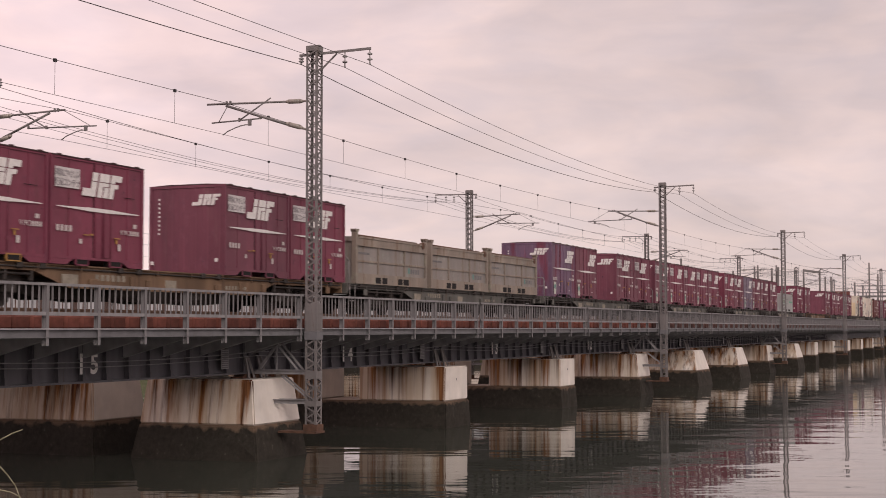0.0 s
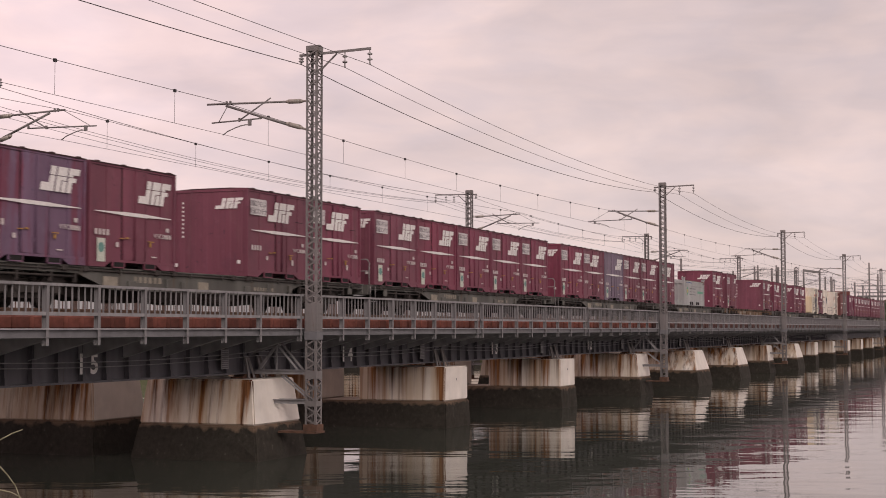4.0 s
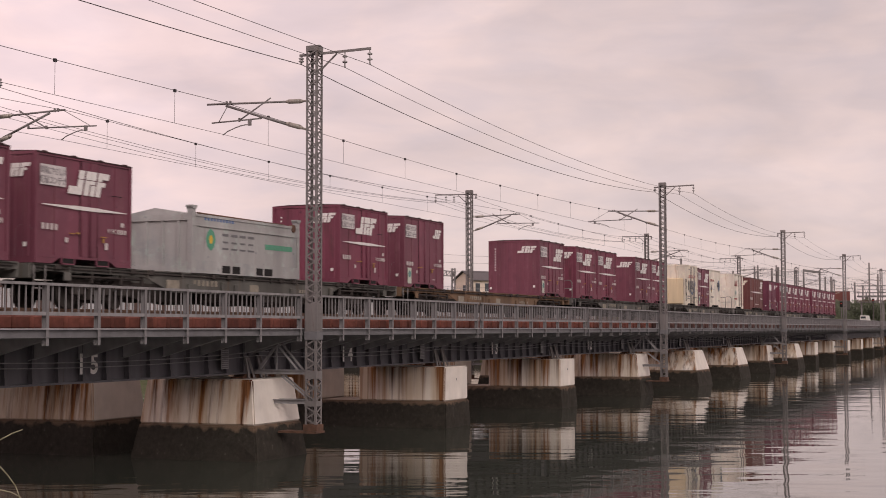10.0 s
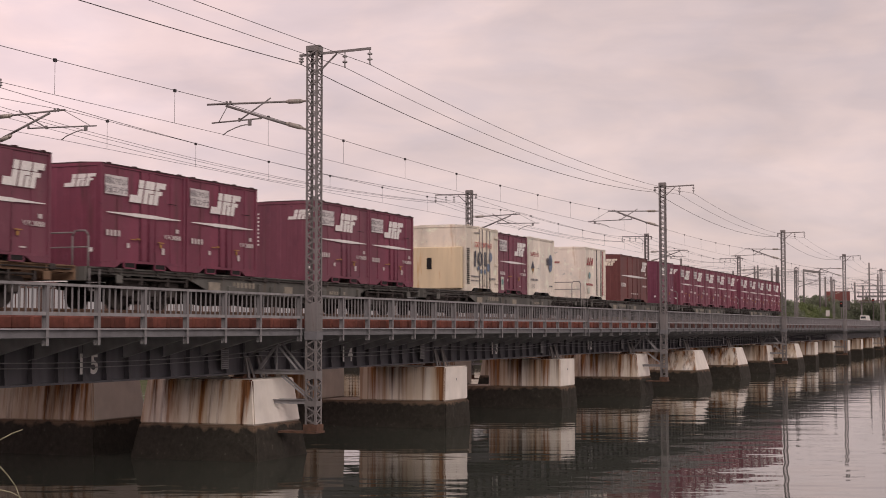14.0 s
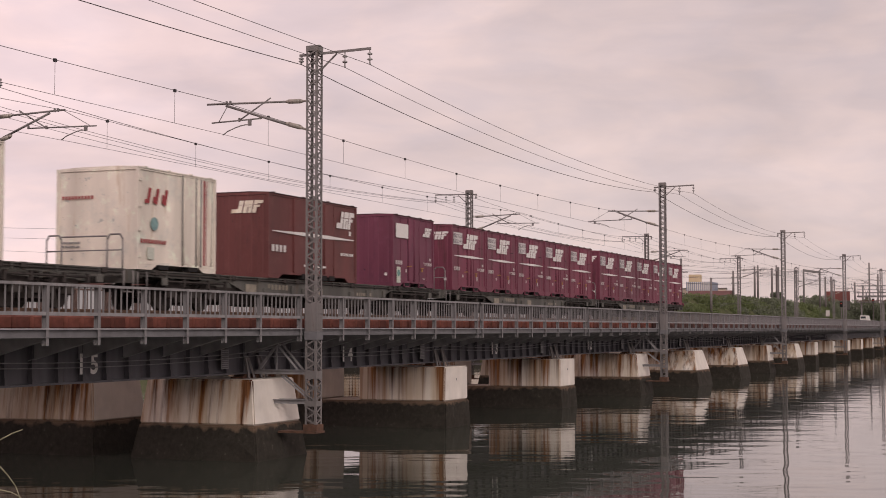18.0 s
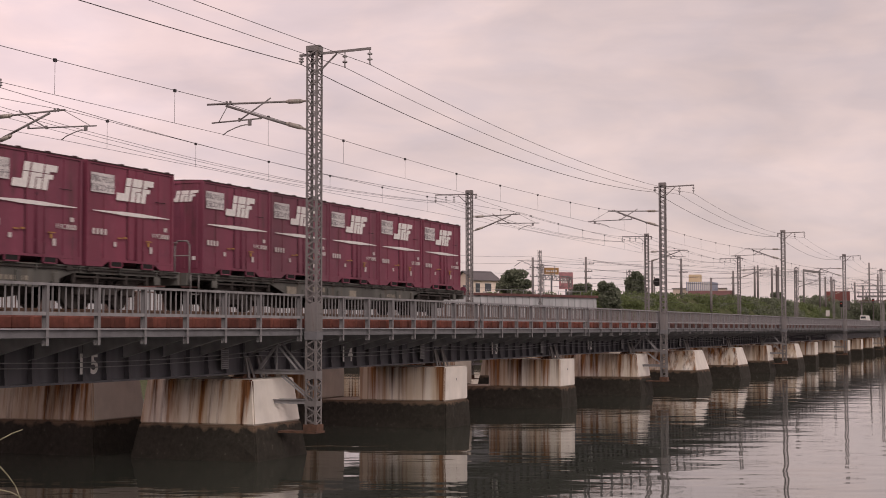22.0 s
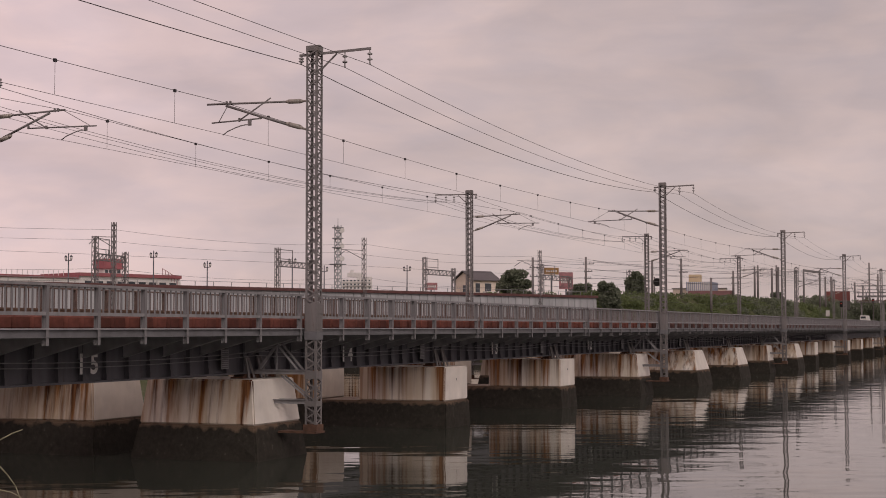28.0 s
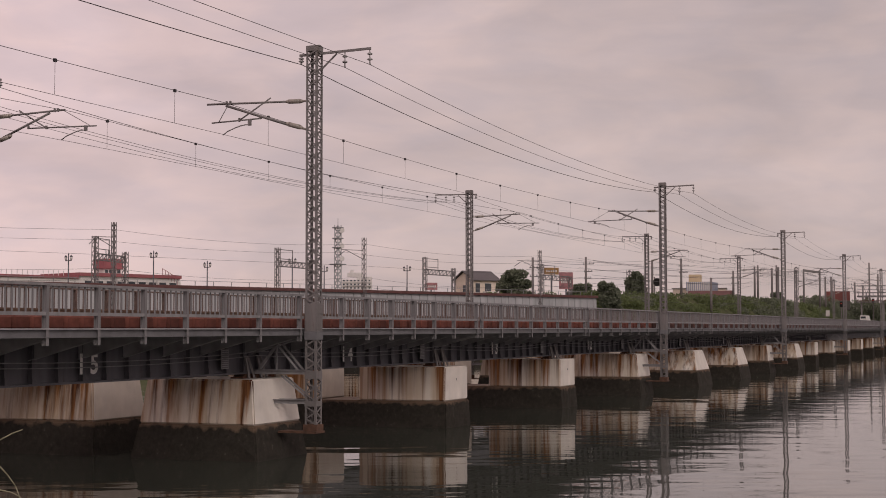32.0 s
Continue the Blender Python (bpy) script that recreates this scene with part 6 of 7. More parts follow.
def leaf_mesh(name, blobs, count, size, mat, seed):
    """Many small leaf cards thrown through uneven clumps (centre, radii)."""
    rng = np.random.default_rng(seed)
    vol = np.array([b[1][0] * b[1][1] * b[1][2] for b in blobs]) ** 0.7
    pick = rng.choice(len(blobs), count, p=vol / vol.sum())
    c = np.array([b[0] for b in blobs])[pick]
    r = np.array([b[1] for b in blobs])[pick]
    d = rng.normal(size=(count, 3))
    d /= np.linalg.norm(d, axis=1)[:, None]
    p = c + d * r * (rng.random((count, 1)) ** 0.4)
    a = rng.normal(size=(count, 3))
    a /= np.linalg.norm(a, axis=1)[:, None]
    b = np.cross(a, rng.normal(size=(count, 3)))
    b /= np.linalg.norm(b, axis=1)[:, None]
    s = size * (0.6 + 0.8 * rng.random((count, 1)))
    v = np.stack([p - a * s, p + b * s * 0.6, p + a * s, p - b * s * 0.6], 1).reshape(-1, 3)
    me = bpy.data.meshes.new(name)
    me.from_pydata(v.tolist(), [], np.arange(count * 4).reshape(-1, 4).tolist())
    me.materials.append(mat)
    return me


def build_tree(x, y, z0, height, width, seed, mat):
    rng = random.Random(seed)
    tree = thing("tree", "dark green broadleaf tree with a dense uneven crown", "tree", "trees on the far bank", at=pose(x, y, z0))
    bm = bmesh.new()
    add_rod(bm, (0, 0, -0.3), (0.1, 0, height * 0.5), 0.05 * width, 8, 0.025 * width)
    part("trunk", bm, MAT["bark"], tree)
    blobs = []
    for i in range(48):
        a, k = rng.random() * 6.28, rng.random()
        zc = height * (0.06 + 0.84 * k)
        rad = width * 0.5 * (1 - 0.75 * abs(k - 0.35)) * (0.4 + 0.35 * rng.random())
        k2 = 0.11 + 0.09 * rng.random()
        blobs.append(((math.cos(a) * rad * 1.15, math.sin(a) * rad * 1.15, zc), (width * k2, width * k2, height * k2 * 0.7)))
    for i in range(5):
        b = blobs[i * 6][0]
        bm = bmesh.new()
        add_rod(bm, (0, 0, height * 0.35), b, 0.02 * width, 6, 0.006 * width)
        part("limb", bm, MAT["bark"], tree)
    part("crown", leaf_mesh("crown", blobs, 9000, 0.16 + 0.008 * width, mat, seed), mat, tree)


def far_mast(x, y, z0, z1, w=0.42):
    """A far lattice mast on the neighbouring line."""
    m = thing("lattice_mast", "distant grey lattice steel railway mast", "catenary mast", "masts on the far line", at=pose(x, y, 0, 0, 0, -22))
    for sx in (-1, 1):
        for sy in (-1, 1):
            part("corner_angle", corner_angle(w, sx, sy, z0, z1), MAT["mast"], m)
    for face in range(4):
        part("lacing", lacing(w, face, z0, z1, 0.45, 0.06), MAT["mast"], m)
    return m


def far_pole(x, y, z0, z1, arms=(), r=0.16, label="distant concrete pole beside the railway"):
    p = thing("railway_pole", label, "pole", "poles on the far bank", at=pose(x, y, 0, 0, 0, -20))
    bm = bmesh.new()
    add_rod(bm, (0, 0, z0), (0, 0, z1), r, 10, r * 0.75)
    part("shaft", bm, MAT["far_pole"], p)
    for z, half in arms:
        part("crossarm", box(-0.04, 0.04, -half, half * 0.35, z, z + 0.08), MAT["far_pole"], p)
        for s in (-0.9, -0.45, 0.25):
            bm = bmesh.new()
            add_rod(bm, (0, half * s, z + 0.08), (0, half * s, z + 0.24), 0.05, 6)
            part("insulator", bm, MAT["porcelain"], p)
    return p


def window(parent, name, x0, x1, y, z0, z1, mat=None):
    w = part(name, box(x0, x1, y - 0.06, y - 0.012, z0, z1), mat or MAT["glass"], parent)
    fr = bmesh.new()
    t = 0.07
    quad_box(fr, x0 - t, x1 + t, y - 0.09, y - 0.011, z1, z1 + t)
    quad_box(fr, x0 - t, x1 + t, y - 0.09, y - 0.011, z0 - t, z0)
    part("frame", fr, MAT["wall_white"], w)


def build_rail_bridge():
    """The neighbouring railway bridge: pale ribbed side plates under a red-brown coping."""
    a, b = Vector((50.0, 88.0)), Vector((157.7, 45.1))
    length = (b - a).length
    turn = math.degrees(math.atan2(b.y - a.y, b.x - a.x))
    br = thing("girder_bridge", "distant pale girder bridge with red-brown coping on concrete piers", "bridge", at=pose(a.x, a.y, 0, 0, 0, turn))
    n = 15
    step = length / n
    panel = mesh_of("side_plate", box(0.01, step - 0.01, 0, 0.3, 4.6, 7.0), MAT["white_plate"])
    rib = mesh_of("rib", box(-0.05, 0.05, -0.09, -0.005, 4.6, 7.0), MAT["white_plate"])
    for i in range(n):
        pl = piece("side_plate", panel, br, i * step)
        for j in range(7):
            piece("rib", rib, pl, 0.5 + j * step / 7)
    part("coping", box(0, length, -0.25, 0.5, 7.004, 7.27), MAT["coping"], br, "red-brown coping")
    part("deck", box(0, length, 0.31, 6.0, 5.6, 6.0), MAT["far_pole"], br)
    part("bottom_flange", box(0, length, -0.2, 0.5, 4.45, 4.596), MAT["white_plate"], br)
    for i in range(8):
        x = 5 + i * (length - 10) / 7
        part("pier", box(x - 0.9, x + 0.9, 0.2, 5.8, -2.3, 4.44), MAT["far_pier"], br)
    rp = mesh_of("railing_post", box(-0.018, 0.018, 0.3, 0.35, 7.274, 7.66), MAT["far_steel"])
    for i in range(60):
        piece("railing_post", rp, br, 0.5 + i * (length - 1) / 59)
    part("hand_rail", box(0, length, 0.30, 0.35, 7.664, 7.70), MAT["far_steel"], br)


def build_far_line():
    masts = ((98.3, 68.2, 12.2), (124.3, 58.2, 12.2), (148.4, 48.7, 12.0))
    tops = []
    for x, y, z in masts:
        m = far_mast(x, y, -1.5, z, 0.32)
        arm = bmesh.new()
        add_rod(arm, (0, 0.2, z - 1.2), (0, 3.2, z - 1.0), 0.03, 6)
        add_rod(arm, (0, 0.2, z - 2.0), (0, 2.6, z - 1.05), 0.035, 6)
        add_rod(arm, (0, 2.6, z - 1.1), (0, 3.6, z - 1.6), 0.03, 6)
        part("cantilever", arm, MAT["mast"], m)
        tops.append(Vector((x, y, z)))
    # wires of that line, prolonged to both sides
    d0, d1 = tops[0] - tops[1], tops[2] - tops[1]
    pts = [tops[0] + d0 * 1.6, tops[0], tops[1], tops[2], tops[2] + d1 * 2.0]
    for dz, dy, sag in ((-0.6, 0.0, 0.5), (-1.3, 2.4, 0.4), (-2.5, 2.6, 0.05), (-3.7, 0.2, 0.6), (-4.6, 0.4, 0.5)):
        line = []
        for p, q in zip(pts, pts[1:]):
            line += [p.lerp(q, i / 10) + Vector((dy * 0.37, dy * 0.93, dz - 4 * sag * (i / 10) * (1 - i / 10))) for i in range(10)]
        solid("overhead_wire", wire_tube(line, 0.010, 4), MAT["wire"], "thin distant overhead wire of the far line", "overhead wire", "wires of the far line")
    gantries = ((98.6, 70.2, 11.15, 104.9, 71.6, 10.2, 9.5), (117.8, 63.9, 11.05, 124.5, 64.0, 10.2, 9.6), (136.5, 57.1, 10.9, 143.2, 56.6, 10.0, 9.4), (154.0, 50.3, 10.8, 160.7, 49.1, 9.6, 9.3))
    for xa, ya, za, xb, yb, zb, beam in gantries:
        g = thing("signal_gantry", "distant lattice steel gantry with a truss beam", "gantry", "gantries on the far line", at=pose(xa, ya, 0))
        dx, dy = xb - xa, yb - ya
        for ox, oy, z in ((0, 0, za), (dx, dy, zb)):
            for face in range(4):
                p = part("lacing", lacing(0.42, face, -1.5, z, 0.36, 0.045), MAT["mast"], g)
                p.location = (ox, oy, 0)
            for sx in (-1, 1):
                for sy in (-1, 1):
                    p = part("corner_angle", corner_angle(0.42, sx, sy, -1.5, z), MAT["mast"], g)
                    p.location = (ox, oy, 0)
        bm = bmesh.new()
        for z in (beam - 0.25, beam + 0.25):
            add_bar(bm, (0, 0, z), (dx, dy, z), 0.1, 0.1)
        for i in range(8):
            f, h = i / 8, (i + 1) / 8
            add_bar(bm, (dx * f, dy * f, beam - 0.25), (dx * h, dy * h, beam + 0.25), 0.06, 0.06)
            add_bar(bm, (dx * h, dy * h, beam + 0.25), (dx * h, dy * h, beam - 0.25), 0.06, 0.06)
        part("beam", bm, MAT["mast"], g)
        bm = bmesh.new()
        f = 0.45
        for z in (za - 0.15, za - 1.0):
            add_bar(bm, (0, 0, z), (dx * f, dy * f, z), 0.06, 0.06)
        add_bar(bm, (dx * f, dy * f, za - 0.1), (dx * f, dy * f, beam), 0.06, 0.06)
        part("feeder_frame", bm, MAT["mast"], g)
    for x, y, z in ((120.7, 89.1, 11.16), (132.1, 86.6, 11.95), (139.4, 84.4, 11.14), (145.8, 77.2, 11.7), (156.4, 78.5, 11.2), (163.4, 70.7, 11.4)):
        lamp = thing("street_lamp", "dark twin-lantern street lamp on the far bank", "street lamp", "lamps on the far bank", at=pose(x, y, 0, 0, 0, -25))
        bm = bmesh.new()
        add_rod(bm, (0, 0, 1.5), (0, 0, z), 0.10, 8, 0.06)
        part("shaft", bm, MAT["dark_steel"], lamp)
        part("crossarm", box(-0.04, 0.04, -0.6, 0.6, z - 0.75, z - 0.67), MAT["dark_steel"], lamp)
        for s in (-0.55, 0.55):
            bm = bmesh.new()
            add_rod(bm, (0, s, z - 0.36), (0, s, z - 0.14), 0.17, 8, 0.03)
            add_rod(bm, (0, s, z - 0.67), (0, s, z - 0.62), 0.07, 8, 0.10)
            hood = part("lantern", bm, MAT["dark_steel"], lamp)
            bm = bmesh.new()
            add_rod(bm, (0, s, z - 0.62), (0, s, z - 0.361), 0.10, 8, 0.15)
            part("lantern_glass", bm, MAT["wall_white"], hood, "milky lantern glass")


def build_far_bank():
    build_rail_bridge()
    build_far_line()
    # communications tower
    t = thing("lattice_tower", "tall pale lattice communications tower with dish antennas", "tower", at=pose(341.2, 167.3, 0, 0, 0, -20))
    for face in range(4):
        part("lacing", lacing(1.25, face, 2.0, 30.5, 0.8, 0.26), MAT["pale_lattice"], t)
    for sx in (-1, 1):
        for sy in (-1, 1):
            bm = bmesh.new()
            add_rod(bm, (sx * 0.66, sy * 0.66, 2.0), (sx * 0.58, sy * 0.58, 30.7), 0.15, 6)
            part("leg", bm, MAT["pale_lattice"], t)
    for z in (20.2, 24.6, 27.0, 29.8):
        part("platform", box(-1.6 if z < 21 else -1.0, 1.6 if z < 21 else 1.0, -1.5 if z < 21 else -1.1, 1.5 if z < 21 else 1.1, z, z + 0.3), MAT["far_steel"], t)
    for i, z in enumerate((21.8, 25.2, 29.2)):
        bm = bmesh.new()
        add_rod(bm, (0.5, -0.9, z), (0.1, -1.5, z), 0.45, 14, 0.62)
        part("dish_antenna", bm, MAT["wall_white"], t)
    for s in (-0.8, 0.2, 0.9):
        bm = bmesh.new()
        add_rod(bm, (s, s, 30.0), (s, s, 32.4), 0.05, 5)
        part("whip_antenna", bm, MAT["far_steel"], t)
    # apartment block, stepped, far beyond the bank
    ap = thing("apartment_building", "distant stepped pale grey apartment block with balconies", "building", at=pose(1108.3, 539.1, 0, 0, 0, -65))
    for name, x0, x1, y0, y1, z0, z1 in (("wall", 0, 12, 0, 14, 2, 45.0), ("wall", 12.05, 25, 1, 14, 2, 47.5), ("upper_wall", 4, 17, 2, 12, 47.504, 51.0), ("upper_wall", 6.5, 9.5, 4, 9, 51.004, 53.4)):
        part(name, box(x0, x1, y0, y1, z0, z1), MAT["wall_white"], ap)
    for i in range(4):
        z = 34.2 + i * 3.1
        for j in range(8):
            x = 0.4 + j * 3.1
            y = 0 if j < 4 else 1
            window(ap, "window", x, x + 1.5, y, z + 0.1, z + 1.3)
            part("balcony", box(x - 0.2, x + 2.5, y - 1.0, y - 0.1, z - 1.0, z), MAT["wall_white"], ap)
    # dwelling house with a gabled roof; its near corner is the origin
    h = thing("house", "cream two-storey house with a dark tiled roof", "house", at=pose(221.5, 84.2, 0, 0, 0, -30))
    bm = bmesh.new()
    add_prism(bm, [(0, 2.0), (0, 11.6), (2.3, 12.9), (4.6, 11.6), (4.6, 2.0)], "x", 0, 5.4)
    part("wall", bm, MAT["wall_cream"], h)
    for ya, za, yb, zb in ((-0.45, 11.42, 2.3, 12.98), (2.3, 12.98, 5.05, 11.42)):
        bm = bmesh.new()
        add_prism(bm, [(ya, za), (yb, zb), (yb, zb + 0.14), (ya, za + 0.14)], "x", -0.4, 5.8)
        part("roof", bm, MAT["roof_tile"], h)
    for x0, x1, z0, z1 in ((0.6, 1.5, 9.5, 11.0), (2.6, 3.9, 9.3, 11.0)):
        window(h, "window", x0, x1, 0, z0, z1)
    part("balcony", box(2.2, 5.2, -0.9, -0.01, 8.9, 9.7), MAT["wall_white"], h)
    part("gable_window", box(-0.05, -0.012, 1.6, 2.5, 9.6, 10.7), MAT["glass"], h)
    # low buildings behind the embankment
    b1 = thing("low_building", "beige flat-roofed building behind the embankment", "building", "low buildings on the far bank", at=pose(292.3, 62.4, 0, 0, 0, -80))
    part("wall", box(-5, 5.6, 0, 8, 6.0, 11.6), MAT["wall_cream"], b1)
    part("roof", box(-5.2, 5.8, -0.2, 8.2, 11.604, 11.75), MAT["far_pole"], b1)
    b2 = thing("low_building", "blue-grey panelled building with a yellow roof house", "building", "low buildings on the far bank", at=pose(286.2, 58.0, 0))
    part("wall", box(-3, 4, 0, 4.6, 6.0, 10.9), MAT["wall_white"], b2)
    part("roof_screen", box(-3.1, 4.1, -0.1, 4.7, 10.904, 12.7), MAT["blue_grey"], b2)
    for i in range(12):
        part("screen_slat", box(-3.16, -3.104, 0.1 + i * 0.38, 0.3 + i * 0.38, 10.95, 12.65), MAT["wall_white"], b2)
    part("roof_house", box(1, 3, 2.9, 5.1, 12.704, 14.3), MAT["yellow_wall"], b2)
    b3 = thing("low_building", "low cream building with a red-brown roof", "building", "low buildings on the far bank", at=pose(264.0, 51.0, 0))
    part("wall", box(0, 4, 0, 7.0, 6.0, 9.3), MAT["wall_cream"], b3)
    bm = bmesh.new()
    add_prism(bm, [(-0.6, 9.3), (2.0, 10.5), (4.6, 9.3)], "y", -0.5, 7.5)
    part("roof", bm, MAT["coping"], b3)
    # red-roofed works with a red tower
    rw = thing("works_building", "long low works with red roof edges and a red tower", "building", at=pose(148.6, 118.4, 0, 0, 0, -20.6))
    part("wall", box(-8, 26.5, 0.25, 9, 1.5, 10.19), MAT["wall_white"], rw)
    part("upper_wall", box(10.3, 26.2, 0.25, 9, 10.194, 10.546), MAT["wall_white"], rw)
    part("red_canopy", box(-8, 10.0, 0, 9.4, 10.2, 10.5), MAT["red_paint"], rw, "red roof edge")
    part("red_canopy", box(10.1, 26.5, 0, 9.4, 10.55, 11.0), MAT["red_paint"], rw, "red roof edge")
    for i in range(9):
        window(rw, "window", 11.0 + i * 1.7, 12.1 + i * 1.7, 0.25, 9.0, 9.95)
    for i in range(20):
        part("roof_slat", box(-6 + i * 0.75, -5.94 + i * 0.75, 1.0, 1.06, 10.504, 11.2), MAT["wall_white"], rw)
    part("tower_base", box(15.8, 18.6, 3.0, 5.0, 11.004, 11.7), MAT["wall_white"], rw)
    tw = part("tower", box(15.6, 18.8, 2.8, 5.2, 11.704, 13.1), MAT["red_paint"], rw, "red painted tower")
    for i in range(4):
        window(rw, "window", 16.0 + i * 0.65, 16.45 + i * 0.65, 3.0, 11.15, 11.6)
    cage = bmesh.new()
    for i in range(6):
        add_bar(cage, (16.4 + i * 0.25, 3.6, 13.1), (16.4 + i * 0.25, 3.6, 14.3), 0.05, 0.05)
    for z in (13.5, 13.9, 14.3):
        add_bar(cage, (16.4, 3.6, z), (17.65, 3.6, z), 0.05, 0.05)
    part("roof_cage", cage, MAT["far_steel"], tw)
    st = bmesh.new()
    for i in range(6):
        add_bar(st, (23.4 + i * 0.5, 0.2, 11.9 - i * 0.25), (23.9 + i * 0.5, 0.2, 11.65 - i * 0.25), 0.06, 0.06)
        add_bar(st, (23.4 + i * 0.5, 0.2, 11.9 - i * 0.25), (23.4 + i * 0.5, 0.2, 10.9 - i * 0.25), 0.05, 0.05)
    part("outside_stair", st, MAT["red_paint"], rw)
    # sign boards
    for x, y, z0, z1, w, mat, label in ((166.5, 54.0, 10.1, 10.92, 1.9, "ochre_sign", "ochre roadside sign board on a post"), (169.9, 53.2, 8.42, 10.48, 1.85, "pink_sign", "pink and white sign board on posts"),
                                        (221.6, 92.6, 10.0, 11.2, 2.2, "pink_sign", "red and white sign board")):
        s = thing("sign_board", label, "sign", "signs on the far bank", at=pose(x, y, 0, 0, 0, -43))
        part("board", box(0, w, 0, 0.2, z0, z1), MAT[mat], s)
        bars = bmesh.new()
        text_bars(bars, 0.15, w - 0.15, z0 + (z1 - z0) * 0.35, (z1 - z0) * 0.3, 5, -0.012)
        part("lettering", bars, MAT["wall_white"], s)
        part("post", box(w * 0.45, w * 0.55, 0.05, 0.15, 1.0, z0 - 0.003), MAT["dark_steel"], s)
    # stacked red boxes and a steel footbridge near the junction
    stack_ob = thing("container_stack", "stacked rust-red shipping boxes beside the junction", "container", at=pose(393, 43.5, 0, 0, 0, -85))
    for j in range(2):
        part("box_unit", box(-6.4, -0.3, 0, 2.4, 8.3 + j * 2.5, 10.75 + j * 2.5, 0.03), MAT["rust_red"] if j else MAT["chassis"], stack_ob)
    fb = thing("footbridge", "brown steel truss footbridge over the tracks", "footbridge", at=pose(388, 40.5, 0, 0, 0, -80))
    for z in (10.2, 12.6, 14.4):
        part("chord", box(-1, 12, 0, 0.2, z, z + 0.18), MAT["mast"], fb)
        part("chord", box(-1, 12, 2.2, 2.4, z, z + 0.18), MAT["mast"], fb)
    for i in range(9):
        bm = bmesh.new()
        add_bar(bm, (-0.8 + i * 1.5, 0.1, 10.3), (-0.8 + i * 1.5 + (1.5 if i % 2 else -1.5), 0.1, 14.4), 0.11, 0.11)
        part("web_bar", bm, MAT["mast"], fb)
    for x in (0, 5.5, 11):
        part("column", box(x, x + 0.4, 0.8, 1.2, 4.5, 10.19), MAT["mast"], fb)
    part("floor", box(-1, 12, 0.26, 2.19, 10.5, 10.7), MAT["coping"], fb)
    # road bridge across the far tracks
    rb = thing("road_bridge", "distant dark grey road bridge on columns behind the junction", "bridge", at=pose(440, 62, 0))
    part("deck", box(0, 5, -75, -15, 12.6, 13.1), MAT["mast"], rb)
    for z in (13.9, 14.7):
        part("rail", box(-0.2, -0.05, -75, -15, z, z + 0.14), MAT["mast"], rb)
    for i in range(30):
        part("rail_post", box(-0.2, -0.05, -75 + i * 2.05, -74.85 + i * 2.05, 13.104, 13.89), MAT["mast"], rb)
    for i in range(9):
        part("column", box(1, 1.9, -74 + i * 7, -73.1 + i * 7, 0.5, 12.59), MAT["far_pole"], rb)
    # poles along the junction
    for x, y, z, s, arms in ((179.7, 44.1, 12.25, 1.2, 0), (185.4, 41.7, 12.59, 1.2, 1), (174.4, 35.6, 9.68, 1.25, 0), (196.5, 37.1, 11.32, 1.3, 1), (211.8, 36.9, 12.52, 1.35, 0), (216.8, 37.3, 12.89, 1.35, 1),
                             (222.1, 36.1, 12.65, 1.4, 0), (225.1, 35.9, 13.2, 1.4, 1), (227.7, 32.2, 12.54, 1.5, 0), (230.0, 30.1, 12.59, 1.55, 1), (238.1, 30.3, 11.81, 1.55, 0), (238.2, 29.4, 11.8, 1.6, 1),
                             (238.6, 25.8, 10.86, 1.75, 0), (243.7, 25.1, 10.54, 1.8, 0), (239.0, 22.3, 12.17, 2.0, 1), (156.5, 52.2, 11.65, 1.0, 1)):
        x, y, z = x * s, y * s, (z - EYE_Z) * s + EYE_Z
        far_pole(x, y, ground_height(x, y) - 0.3, z, ((z - 1.2, 1.4), (z - 2.2, 1.2)) if arms else (), 0.17 * s)
    for x, y, z in ((167.9, 49.3, 12.17), (411.0, 40.6, 21.4)):
        s = 1 if x < 200 else 1.8
        far_pole(x, y, ground_height(x, y) - 0.3, z, ((z - 0.9 * s, 1.2 * s), (z - 1.8 * s, 0.9 * s), (z - 2.6 * s, 0.7 * s)), 0.15 * s, "wooden utility pole with crossarms and transformer")
    far_mast(270.1, 39.5, ground_height(270, 39.5) - 0.3, 14.8, 0.6)
    far_mast(199.7, 52.3, ground_height(199.7, 52.3) - 0.3, 11.8, 0.6)
    # service wires from pole to pole
    runs = (((167.9, 49.3, 12.0), (255.4, 48.2, 13.4), (292.7, 50.4, 15.9), (315.1, 50.3, 16.8), (356.5, 46.7, 17.3), (381.1, 47.0, 16.5), (478, 44.6, 20.2)),
            ((156.5, 52.2, 11.4), (215.6, 52.9, 13.8), (285.9, 49.8, 15.4), (310.9, 50.5, 16.1), (341.6, 48.3, 16.8), (369.0, 47.0, 16.1), (438.7, 45.2, 15.8)))
    for run in runs:
        for dz, dy, sag in ((0.0, 0.9, 0.25), (-0.3, -0.9, 0.35), (-1.1, 0.8, 0.3), (-2.0, -0.7, 0.4), (-2.9, 0.0, 0.5)):
            line = []
            for p, q in zip(run, run[1:]):
                for i in range(10):
                    f = i / 10
                    line.append((p[0] + (q[0] - p[0]) * f, p[1] + (q[1] - p[1]) * f + dy, p[2] + (q[2] - p[2]) * f + dz - 4 * sag * f * (1 - f)))
            solid("service_wire", wire_tube(line, 0.017, 4), MAT["wire"], "thin service wire slung between the junction poles", "wire", "service wires of the junction")
